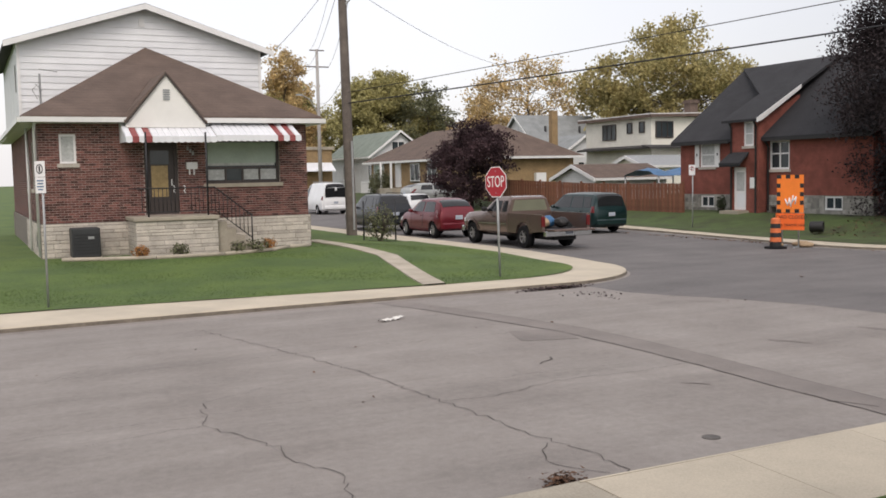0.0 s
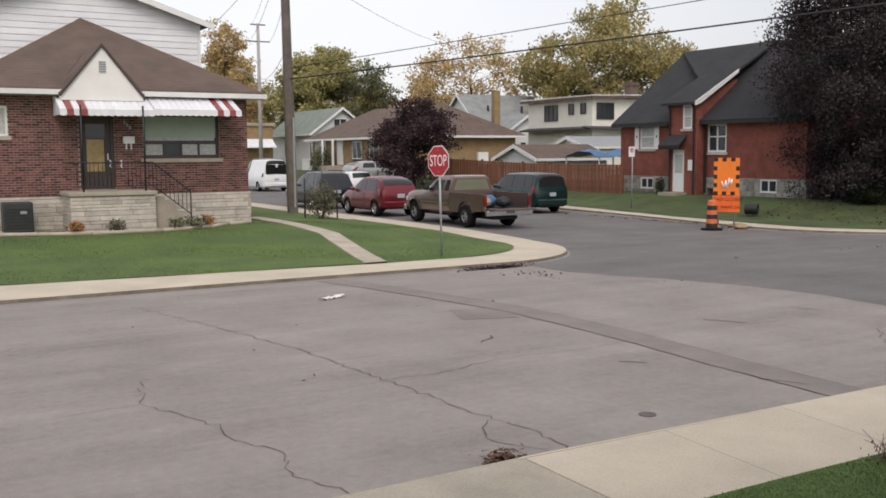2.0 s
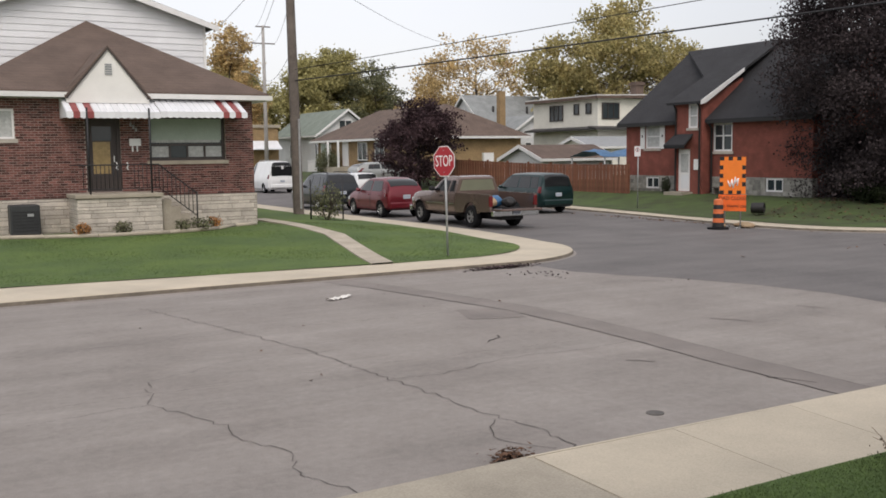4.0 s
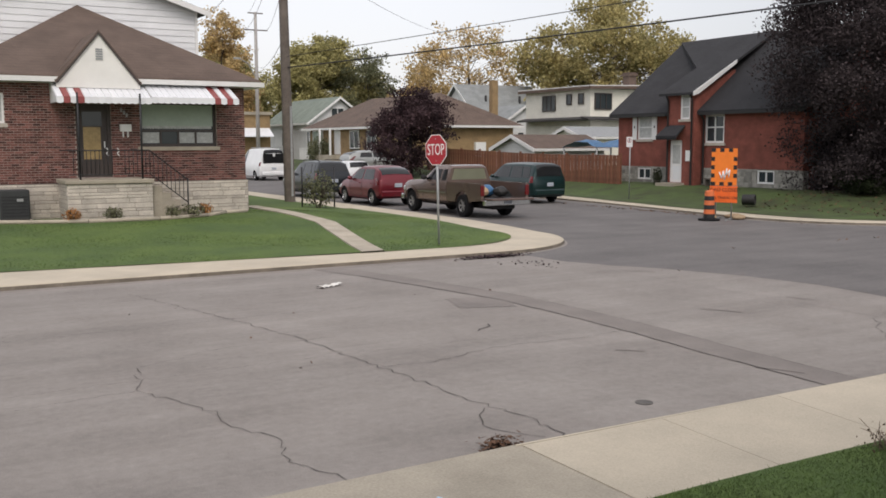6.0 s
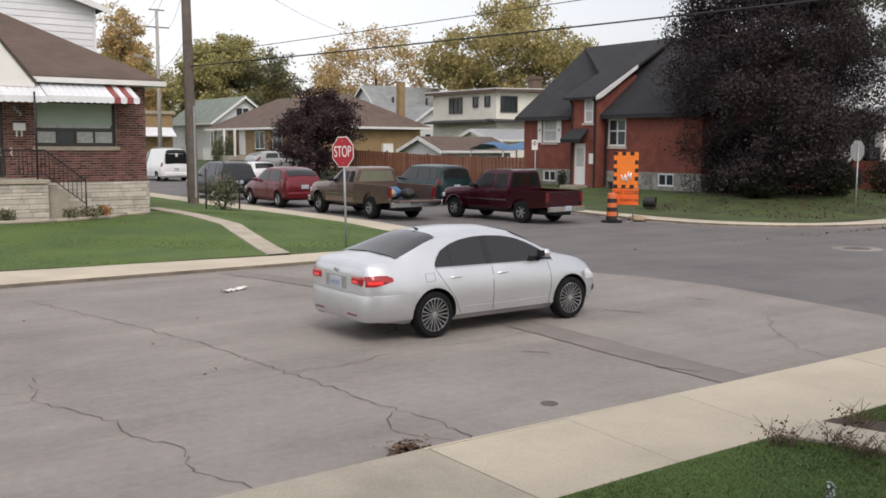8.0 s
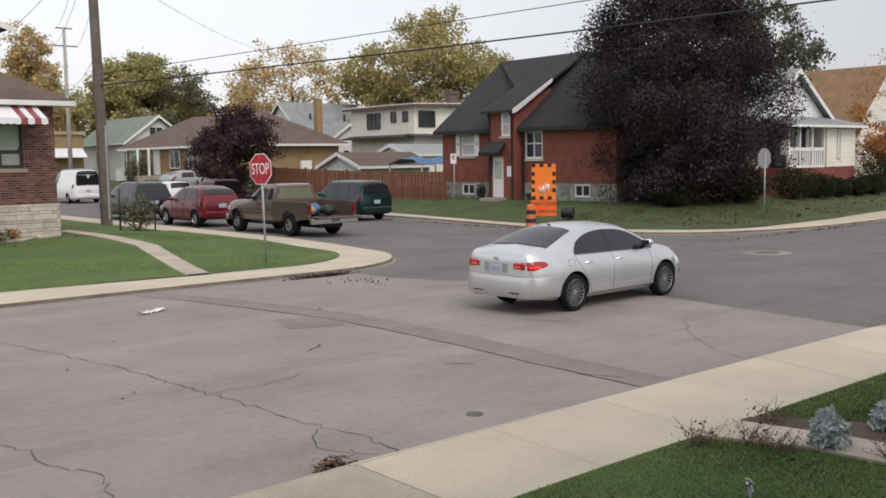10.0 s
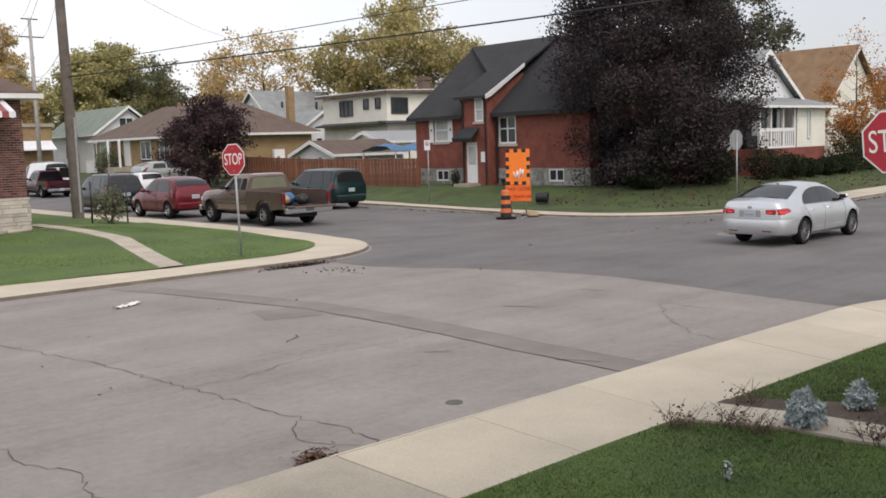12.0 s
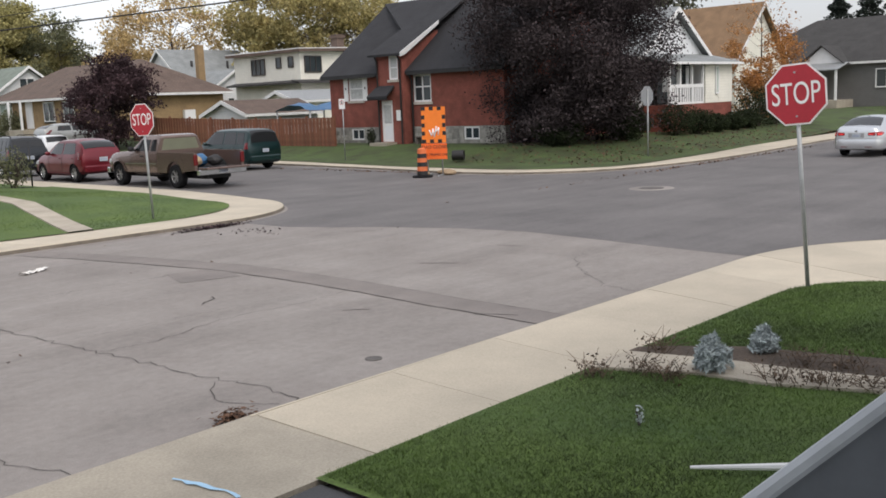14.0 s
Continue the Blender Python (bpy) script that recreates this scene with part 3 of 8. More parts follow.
# roof: hip to the front, with a small gable over the door
EZ, AY, AX, AZ = 4.66, 36.4, 6.25, 7.52
e0, e1, ey = BX0 - 0.45, BX1 + 0.45, BY - 0.45
slab_roof(bungalow, "roof", [[(e0, ey, EZ), (e1, ey, EZ), (AX, AY, AZ)], [(e1, ey, EZ), (e1, 47.4, EZ), (AX, 47.4, AZ), (AX, AY, AZ)], [(e0, 47.4, EZ), (e0, ey, EZ), (AX, AY, AZ), (AX, 47.4, AZ)]], 0.06, M["roof_brown"], "brown shingled hip roof")
bm = bmesh.new()
for (a, b) in (((e0, ey), (e1, ey)), ((e1, ey), (e1, 47.4)), ((e0, 47.4), (e0, ey))):
    d = (Vector(b) - Vector(a)).normalized()
    n_ = Vector((d.y, -d.x))
    bm_prism(bm, [(a[0], a[1], EZ - 0.20), (b[0], b[1], EZ - 0.20), (b[0] + n_.x * 0.11, b[1] + n_.y * 0.11, EZ - 0.20), (a[0] + n_.x * 0.11, a[1] + n_.y * 0.11, EZ - 0.20)], (0, 0, 0.15))
part("gutter", bm, M["gutter"], bungalow, "white metal gutter")
bm = bmesh.new()
bm_poly(bm, [(e0, ey, EZ - 0.21), (e1, ey, EZ - 0.21), (e1, 47.4, EZ - 0.21), (e0, 47.4, EZ - 0.21)])
part("soffit", bm, M["trim"], bungalow)
# gable over the door
gx0, gx1, gxm, gy, gz = 4.50, 6.98, 5.77, BY - 0.60, 5.98
bm = bmesh.new()
bm_prism(bm, [(gx0 + 0.04, gy, 4.30), (gx1 - 0.04, gy, 4.30), (gx1 - 0.04, gy, 4.46), (gxm, gy, gz - 0.04), (gx0 + 0.04, gy, 4.46)], (0, 0.12, 0))
gable = part("gable", bm, M["stucco"], bungalow, "cream painted gable above the door")
bm = bmesh.new()
for i in range(5):
    bm_box(bm, gxm - 0.10, gxm + 0.10, gy - 0.03, gy - 0.004, 5.14 + i * 0.07, 5.185 + i * 0.07)
part("vent", bm, M["galv"], gable, "small louvred vent")
bm = bmesh.new()
for s in (-1, 1):
    xe = gx0 if s < 0 else gx1
    yb = ey + (gz - EZ) / ((AZ - EZ) / (AY - ey))
    bm_prism(bm, [(xe, gy - 0.05, 4.47), (gxm, gy - 0.05, gz + 0.03), (gxm, yb, gz + 0.03), (xe, ey + 0.1, 4.70)], (0, 0, -0.05))
part("gable_roof", bm, M["roof_brown"], bungalow)
bm = bmesh.new()
for xe, s in ((gx0, 1), (gx1, -1)):
    bm_prism(bm, [(xe, gy - 0.06, 4.42), (gxm, gy - 0.06, gz - 0.02), (gxm, gy - 0.06, gz - 0.09), (xe + s * 0.07, gy - 0.06, 4.42)], (0, 0.05, 0))
part("bargeboard", bm, M["dark_wood"], gable, "dark edge board")

# windows and door
w = add_window(bungalow, south, *WIN, M["dark_wood"], inset=0.12, fw=0.09, sill=M["concrete_old"], label="wide picture window with a green blind")
for i in range(4):
    a0 = WIN[0] + 0.1 + i * (WIN[1] - WIN[0] - 0.2) / 4
    bm = bmesh.new()
    south.box(bm, a0, a0 + 0.56, -0.165, -0.130, 2.66, 3.0)
    part("pane", bm, M["curtain" if i in (0, 2, 3) else "glass"], w)
bm = bmesh.new()
south.box(bm, WIN[0] + 0.06, WIN[1] - 0.06, -0.158, -0.10, 3.02, 3.08)
for i in range(1, 4):
    c_ = WIN[0] + 0.1 + i * (WIN[1] - WIN[0] - 0.2) / 4
    south.box(bm, c_ - 0.03, c_ + 0.03, -0.16, -0.10, 2.62, 3.02)
part("mullion", bm, M["dark_wood"], w)
bm = bmesh.new()
south.box(bm, WIN[0] + 0.09, WIN[1] - 0.09, -0.136, -0.126, 3.20, 3.88)
part("blind", bm, M["blind"], w, "pale green roller blind, drawn halfway")
bm = bmesh.new()
pts = [(WIN[0] + 0.1 + i * 0.0425, 3.10 + 0.03 * (i % 2)) for i in range(53)]
bm_prism(bm, [south.p(a, -0.128, z) for a, z in pts] + [south.p(pts[-1][0], -0.128, 3.2), south.p(pts[0][0], -0.128, 3.2)], (0, 0.006, 0))
part("valance", bm, M["curtain"], w, "scalloped lace edge")
add_window(bungalow, south, *SMALL, M["trim"], inset=0.06, fw=0.06, sill=M["stone"], pane=M["curtain"], label="small white framed window")
for h in SIDE_W:
    add_window(bungalow, west, *h, M["trim"], inset=0.06, fw=0.07, rails=(0.5,), sill=M["stone"])
bm = bmesh.new()
a0, a1, z0, z1 = DOOR
south.box(bm, a0, a0 + 0.10, -0.2, -0.05, z0, z1)
south.box(bm, a1 - 0.10, a1, -0.2, -0.05, z0, z1)
south.box(bm, a0 + 0.1, a1 - 0.1, -0.2, -0.05, z1 - 0.1, z1)
door = part("door", bm, M["dark_wood"], bungalow, "dark brown storm door and frame")
bm = bmesh.new()
south.box(bm, a0 + 0.1, a1 - 0.1, -0.16, -0.10, z0, z1 - 0.1)
part("leaf", bm, M["dark_wood"], door, "dark brown storm door")
bm = bmesh.new()
south.box(bm, a0 + 0.22, a1 - 0.30, -0.10, -0.092, z0 + 0.55, z1 - 0.72)
part("inner_panel", bm, M["door_panel"], door, "amber door panel behind glass")
bm = bmesh.new()
south.box(bm, a0 + 0.20, a1 - 0.26, -0.10, -0.09, z1 - 0.68, z1 - 0.25)
part("pane", bm, M["glass"], door)
bm = bmesh.new()
bm_tube(bm, [south.p(a1 - 0.20, -0.05, z0 + v) for v in (0.9, 1.0, 1.1)], 0.018, 6)
part("door_handle", bm, M["trim"], door, "white door handle")
# letter box and a lamp by the door; the house number is shown as bars
bm = bmesh.new()
south.box(bm, 6.40 - BX0, 6.74 - BX0, 0, 0.12, 3.02, 3.24)
for k in (6.50, 6.64):
    south.box(bm, k - 0.02 - BX0, k + 0.02 - BX0, 0.02, 0.06, 2.84, 3.02)
part("letter_box", bm, M["trim"], bungalow, "white letter box with newspaper hooks")
bm = bmesh.new()
for k, z in ((6.44, 3.62), (6.52, 3.54), (6.60, 3.46)):
    south.box(bm, k - BX0, k + 0.06 - BX0, 0.012, 0.025, z, z + 0.12)
part("number_bars", bm, M["galv"], bungalow)
bm = bmesh.new()
for k in (5.98, 6.30):
    bm_tube(bm, [south.p(k - BX0 + s, 0.05, z) for s, z in ((0.05, 2.28), (0.0, 2.34), (0.05, 2.44), (0.0, 2.52))], 0.02, 6)
part("wall_hook", bm, M["trim"], bungalow, "white scroll brackets beside the door")
# basement windows, downpipes
for fc, a in ((west, 11.2), (west, 14.2)):
    bm = bmesh.new()
    fc.box(bm, a, a + 0.6, 0.046, 0.06, 0.7, 1.15)
    part("basement_window", bm, M["glass"], bungalow)
for line in ([(2.0, 30.6, 4.45), (2.0, 30.84, 4.2), (2.0, 30.84, 0.5)], [(1.96, 33.8, 4.45), (1.96, 33.8, 0.5)]):
    bm = bmesh.new()
    bm_tube(bm, line, 0.045, 6)
    part("downpipe", bm, M["gutter"], bungalow)

# upper floor behind: white boards, low gable
UY, UX0, UX1, UZ, UA = 36.4, 1.93, 10.52, 7.62, 8.95
bm = bmesh.new()
bm_prism(bm, [(UX0, UY + 0.02, 4.5), (UX1, UY + 0.02, 4.5), (UX1, UY + 0.02, UZ), (6.25, UY + 0.02, UA), (UX0, UY + 0.02, UZ)], (0, 0.3, 0))
upper = part("upper_wall", bm, M["siding_white"], bungalow, "white horizontal siding of the upper floor")
for i in range(20):
    z0 = 4.6 + i * 0.225
    z1 = z0 + 0.228
    cut = lambda z: (UX0, UX1) if z <= UZ else (UX0 + (z - UZ) / (UA - UZ) * (6.25 - UX0), UX1 - (z - UZ) / (UA - UZ) * (UX1 - 6.25))
    if z1 > UA - 0.1:
        break
    (l0, r0), (l1, r1) = cut(z0), cut(z1)
    bm = bmesh.new()
    v = [(l0, UY - 0.026, z0), (r0, UY - 0.026, z0), (r1, UY - 0.004, z1 - 0.004), (l1, UY - 0.004, z1 - 0.004)]
    bm_prism(bm, v, (0, 0.026, 0))
    part("board", bm, M["siding_white"], upper)
bm = bmesh.new()
Face(UX0, 47.0, -90).wall(bm, 0, 10.28, 4.5, UZ, 0.2, [(9.0, 9.7, 5.9, 6.9)])
part("upper_wall", bm, M["siding_house"], bungalow)
bm = bmesh.new()
Face(UX1, UY + 0.32, 90).wall(bm, 0, 10.2, 4.5, UZ, 0.2)
uw = part("upper_wall", bm, M["siding_house"], bungalow)
add_window(bungalow, Face(UX0, 47.0, -90), 9.0, 9.7, 5.9, 6.9, M["dark_wood"], inset=0.04, rails=(0.5,))
slab_roof(bungalow, "roof", [[(UX0 - 0.4, UY - 0.4, UZ - 0.08), (6.25, UY - 0.4, UA + 0.1), (6.25, 47.4, UA + 0.1), (UX0 - 0.4, 47.4, UZ - 0.08)], [(6.25, UY - 0.4, UA + 0.1), (UX1 + 0.4, UY - 0.4, UZ - 0.08), (UX1 + 0.4, 47.4, UZ - 0.08), (6.25, 47.4, UA + 0.1)]], 0.06, M["roof_darkgrey"], "low pitched upper roof")
bm = bmesh.new()
for a, b in (((UX0 - 0.42, UZ - 0.10), (6.25, UA + 0.08)), ((UX1 + 0.42, UZ - 0.10), (6.25, UA + 0.08))):
    bm_prism(bm, [(a[0], UY - 0.44, a[1]), (b[0], UY - 0.44, b[1]), (b[0], UY - 0.44, b[1] - 0.2), (a[0], UY - 0.44, a[1] - 0.2)], (0, 0.04, 0))
for x in (UX0, UX1 - 0.1):
    bm_box(bm, x, x + 0.1, UY - 0.05, UY - 0.028, 5.0, UZ - 0.1)
part("fascia", bm, M["trim"], bungalow)
bm = bmesh.new()
bm_box(bm, 6.05, 6.25, UY - 0.06, UY - 0.03, 8.25, 8.55)
part("vent", bm, M["trim"], bungalow)
bm = bmesh.new()
bm_tube(bm, [(2.55, 35.2, 4.9), (2.55, 35.2, 6.35)], 0.04, 6)
bm_tube(bm, [(2.55, 35.2, 6.1), (2.3, 35.1, 5.8), (2.45, 35.1, 5.5), (2.6, 35.1, 5.8), (2.4, 35.1, 6.0)], 0.015, 5)
part("service_mast", bm, M["galv"], bungalow, "grey service mast with looped cable")

# porch, steps and railings
PZ = 1.60
bm = bmesh.new()
bm_box(bm, 4.55, 6.95, 29.25, 30.84, 0.2, PZ - 0.12)
porch = tagged(new("porch", finish(bm, "porch", M["stone_joint"])), "limestone porch with a concrete top and side steps, before the door", "porch")
box_part("porch_top", porch, M["concrete_old"], (4.48, 7.0, 29.18, 30.85, PZ - 0.12, PZ), 0.015)
for i in range(4):
    box_part("step", porch, M["concrete_old"], (7.0 + i * 0.27, 7.27 + i * 0.27 + 0.02, 29.45, 30.82, 0.2, PZ - 0.22 * (i + 1)), 0.012)
rail_i = thing("railing", "black wrought iron railing on the porch and steps", "railing")
for p in ((4.95, 29.45), (6.72, 29.45)):
    bm = bmesh.new()
    bm_tube(bm, [(*p, PZ), (*p, 4.12)], 0.03, 6)
    part("post", bm, M["iron"], rail_i)
bm = bmesh.new()
bm_tube(bm, [(4.62, 29.3, 2.45), (6.9, 29.3, 2.45), (8.05, 29.4, 1.55)], 0.022, 6)
bm_tube(bm, [(4.62, 29.3, 1.75), (6.9, 29.3, 1.75), (8.05, 29.4, 0.85)], 0.016, 6)
bm_tube(bm, [(4.62, 29.3, 2.45), (4.62, 30.8, 2.45)], 0.022, 6)
part("handrail", bm, M["iron"], rail_i)
bm = bmesh.new()
bm_tube(bm, [(0, 0, 0), (0, 0, 0.7)], 0.011, 4)
bal_me = finish(bm, "baluster", M["iron"], 0)
for i in range(19):
    if not 5.9 < 4.75 + i * 0.12 < 6.1:
        piece("baluster", bal_me, rail_i, (4.75 + i * 0.12, 29.3, 1.75))
for i in range(9):
    t = (i + 1) / 9
    piece("baluster", bal_me, rail_i, (6.9 + 1.15 * t, 29.3 + 0.1 * t, 1.75 - 0.9 * t))
bm = bmesh.new()
bm_tube(bm, [(8.05, 29.4, 0.40), (8.05, 29.4, 1.6)], 0.022, 6)
part("newel_post", bm, M["iron"], rail_i)
# striped metal awning
awning = thing("awning", "white metal awning with red end stripes above door and window", "awning")
slat_bm = bmesh.new()
SLW, n_slat = 0.193, 28
v = [(0, 0, 0), (SLW * 0.12, 0, 0.03), (SLW * 0.88, 0, 0.03), (SLW, 0, 0)]
run_, drop_ = 1.25, 0.52
bm_prism(slat_bm, [v[0], v[1], v[2], v[3], (SLW, 0, -0.01), (0, 0, -0.01)], (0, -run_, -drop_))
bm_prism(slat_bm, [(0.0, -run_, -drop_ - 0.14), (SLW * 0.5, -run_, -drop_ - 0.17), (SLW, -run_, -drop_ - 0.14), (SLW, -run_, -drop_ + 0.01), (SLW * 0.88, -run_, -drop_ + 0.03), (SLW * 0.12, -run_, -drop_ + 0.03), (0, -run_, -drop_ + 0.01)], (0, -0.012, 0))
slat_white = finish(slat_bm, "slat", M["awning_white"])
slat_red = slat_white.copy()
slat_red.materials[0] = M["awning_red"]
for i in range(n_slat):
    red = i in (1, 3, n_slat - 2, n_slat - 4)
    piece("slat", slat_red if red else slat_white, awning, (4.42 + i * SLW, BY - 0.004, 4.50 + (0.03 if i > 13 else 0)))
for x, m_ in ((4.42, "awning_white"), (4.42 + n_slat * SLW, "awning_red")):
    bm = bmesh.new()
    bm_prism(bm, [(x, BY, 4.50), (x, BY - run_, 4.50 - drop_), (x, BY - run_, 4.50 - drop_ - 0.14), (x, BY, 3.85)], (0.012, 0, 0))
    part("end_panel", bm, M[m_], awning)
# garden bed edge, air conditioner, shrubs come later
ac = thing("air_conditioner", "dark square air conditioner beside the house wall", "air conditioner", (3.22, 30.3, 0.38))
box_part("casing", ac, M["ac"], (-0.40, 0.40, -0.36, 0.36, 0.08, 0.95), 0.03)
for i in range(7):
    box_part("louvre", ac, M["iron"], (-0.36, 0.36, -0.375, -0.36, 0.2 + i * 0.09, 0.225 + i * 0.09))
box_part("badge", ac, M["galv"], (0.05, 0.22, -0.385, -0.376, 0.62, 0.70))
box_part("foot", ac, M["concrete_old"], (-0.45, 0.45, -0.42, 0.42, -0.1, 0.08))
bm = bmesh.new()
pts = [(2.5, 29.6), (3.6, 29.2), (5.0, 28.75), (7.0, 28.75), (8.6, 29.2), (9.4, 30.0), (10.2, 30.3)]
for a, b in zip(pts, pts[1:]):
    bm_tube(bm, [(*a, z_nw(*a) + 0.04), (*b, z_nw(*b) + 0.04)], 0.07, 6)
solid("bed_edging", bm, M["kerb"], "low concrete edging round the flower bed", "edging")


# ---- the red brick house across the side street ----
RX, RY0, RY1, RZ = 33.5, 27.4, 39.2, 0.5
RST, REZ, RRX, RRZ = 1.43, 4.12, 38.2, 8.0
red = thing("house", "red brick house with steep black roof and stone base", "house")
rw = Face(RX, RY1, -90)       # a runs towards the main road
A = lambda y: RY1 - y
W1, W2, WB = (A(37.73), A(36.64), 2.79, 4.0), (A(33.05), A(31.86), 2.6, 3.92), (A(29.87), A(28.9), 0.8, 1.4)
WB1 = (A(37.68), A(36.7), 0.78, 1.36)
bm = bmesh.new()
rw.wall(bm, 0, 4.17, RST, REZ, 0.3, [W1])
rw.wall(bm, 5.98, RY1 - RY0, RST, REZ, 0.3, [W2])
part("wall", bm, M["red_brick"], red, "red brick wall")
bm = bmesh.new()
rw.wall(bm, -0.03, 4.17, 0.2, RST - 0.004, 0.33, [WB1])
rw.wall(bm, 5.98, RY1 - RY0 + 0.03, 0.2, RST - 0.004, 0.33, [WB])
stone_base = part("foundation", bm, M["rubble"], red, "grey rubble stone base")
bay = Face(RX - 0.55, 35.0, -90)
BW = 35.0 - 33.2
DW, DD = (0.88, 1.50, 3.72, 4.86), (0.20, 1.02, 0.72, 2.73)
bm = bmesh.new()
bay.wall(bm, 0, BW, 0.3, 5.0, 0.3, [DW, DD])
bm_prism(bm, [bay.p(0, -0.3, 0.3), bay.p(0, -2.6, 0.3), bay.p(0, -2.6, 6.1), bay.p(0, -0.3, 5.0)], (0, -0.25, 0))
bm_prism(bm, [bay.p(BW, -0.3, 0.3), bay.p(BW, -2.6, 0.3), bay.p(BW, -2.6, 6.1), bay.p(BW, -0.3, 5.0)], (0, 0.25, 0))
part("bay_wall", bm, M["red_brick"], red)
bm = bmesh.new()
Face(RX, RY0, 0).wall(bm, 0.3, 9.1, 0.2, REZ, 0.3)
Face(RX + 9.4, RY1, 180).wall(bm, 0.3, 9.1, 0.2, REZ, 0.3)
Face(RX + 9.4, RY0, 90).wall(bm, 0, RY1 - RY0, 0.2, REZ, 0.3)
for y, dy in ((RY0, 0.3), (RY1, -0.3)):
    bm_prism(bm, [(RX, y, REZ), (RX + 9.4, y, REZ), (RRX, y, RRZ - 0.15)], (0, dy, 0))
part("wall", bm, M["red_brick"], red)
ez = REZ - 0.28
slab_roof(red, "roof", [[(RX - 0.4, RY1 + 0.3, ez + 0.25), (RX - 0.4, RY0 - 0.3, ez + 0.25), (RRX, RY0 - 0.3, RRZ), (RRX, RY1 + 0.3, RRZ)], [(RRX, RY1 + 0.3, RRZ), (RRX, RY0 - 0.3, RRZ), (RX + 9.8, RY0 - 0.3, ez + 0.25), (RX + 9.8, RY1 + 0.3, ez + 0.25)]], 0.14, M["roof_black"], "steep black shingle roof")
slab_roof(red, "bay_roof", [[(RX - 0.85, 35.3, 4.95), (RX - 0.85, 33.02, 4.95), (RRX - 0.1, 33.02, RRZ + 0.05), (RRX - 0.1, 39.5, RRZ + 0.05), (RX + 1.6, 35.3, 6.3)]], 0.12, M["roof_black"])
bm = bmesh.new()
bm_prism(bm, [(RX - 0.88, 33.0, 4.97), (RX + 1.9, 33.0, 4.97 + 2.78 * (RRZ - 4.94) / (RRX - RX + 0.68)), (RX + 1.9, 33.0, 4.80 + 2.78 * (RRZ - 4.94) / (RRX - RX + 0.68)), (RX - 0.55, 33.0, 4.88), (RX - 0.88, 33.0, 4.78)], (0, -0.04, 0))
part("fascia", bm, M["trim"], red, "white rake board")
add_window(red, rw, *W1, M["trim"], inset=0.06, fw=0.09, rails=(0.5,), sill=M["stone"], pane=M["curtain"])
for a0 in (W1[0] - 0.34, W1[1] + 0.04):
    bm = bmesh.new()
    rw.box(bm, a0, a0 + 0.30, 0.003, 0.045, W1[2] - 0.02, W1[3] + 0.06)
    sh = part("shutter", bm, M["trim"], red, "white shutter")
    bm = bmesh.new()
    rw.box(bm, a0 + 0.11, a0 + 0.19, 0.045, 0.052, 3.35, 3.47)
    part("cut_out", bm, M["black"], sh)
add_window(red, rw, *W2, M["trim"], inset=0.06, fw=0.09, mull=(0.5,), rails=(0.55,), sill=M["stone"])
add_window(red, rw, *WB1, M["trim"], inset=0.06, fw=0.08, mull=(0.5,))
add_window(red, rw, *WB, M["trim"], inset=0.06, fw=0.08, mull=(0.5,))
add_window(red, bay, *DW, M["trim"], inset=0.05, fw=0.08, rails=(0.5,), sill=M["stone"], pane=M["curtain"])
bm = bmesh.new()
bay.box(bm, DD[0], DD[1], -0.14, -0.06, DD[2], DD[3])
rdoor = part("door", bm, M["trim"], red, "white panelled door under a dark canopy")
for z0, z1 in ((0.85, 1.5), (1.62, 2.5)):
    bm = bmesh.new()
    bay.box(bm, DD[0] + 0.16, DD[1] - 0.16, -0.062, -0.052, z0, z1)
    part("panel", bm, M["curtain" if z0 > 1.6 else "siding_white"], rdoor)
bm = bmesh.new()
bm_prism(bm, [bay.p(-0.02, 0.0, 3.45), bay.p(1.20, 0.0, 3.45), bay.p(1.28, 0.65, 2.95), bay.p(-0.10, 0.65, 2.95)], (0, 0, -0.1))
bm_prism(bm, [bay.p(-0.10, 0.65, 2.95), bay.p(1.28, 0.65, 2.95), bay.p(1.28, 0.62, 2.76), bay.p(-0.10, 0.62, 2.76)], (0.02, 0, 0))
part("canopy", bm, M["roof_black"], red, "dark door canopy")
bm = bmesh.new()
bay.box(bm, DD[0] - 0.2, DD[1] + 0.2, 0.0, 0.7, 0.2, 0.70)
part("doorstep", bm, M["concrete_old"], red)
bm = bmesh.new()
bay.box(bm, 1.32, 1.62, 0.003, 0.06, 1.75, 2.25)
part("notice_box", bm, M["trim"], red, "white meter box")
for y in (35.2, 33.05):
    bm = bmesh.new()
    bm_tube(bm, [(RX - 0.35, y, REZ - 0.15), (RX - 0.10, y, REZ - 0.45), (RX - 0.10, y, 0.7)], 0.05, 6)
    part("downpipe", bm, M["black"], red)
for y in (34.9, 33.32):
    bm = bmesh.new()
    bm_tube(bm, [(RX - 0.75, y, 4.85), (RX - 0.61, y, 4.6), (RX - 0.61, y, 0.6)], 0.045, 6)
    part("downpipe", bm, M["black"], red)
for a0, a1 in ((-0.3, 3.9), (6.1, RY1 - RY0 + 0.3)):
    bm = bmesh.new()
    rw.box(bm, a0, a1, 0.30, 0.42, REZ - 0.22, REZ - 0.09)
    part("gutter", bm, M["black"], red)
bench = thing("bench", "low grey wooden bench beside the house wall", "bench", (RX - 0.35, 31.9, 0.52), 90)
box_part("seat", bench, M["pole_wood"], (-0.7, 0.7, -0.18, 0.18, 0.40, 0.45))
for x in (-0.6, 0.55):
    box_part("leg", bench, M["pole_wood"], (x, x + 0.06, -0.15, 0.15, 0, 0.4))


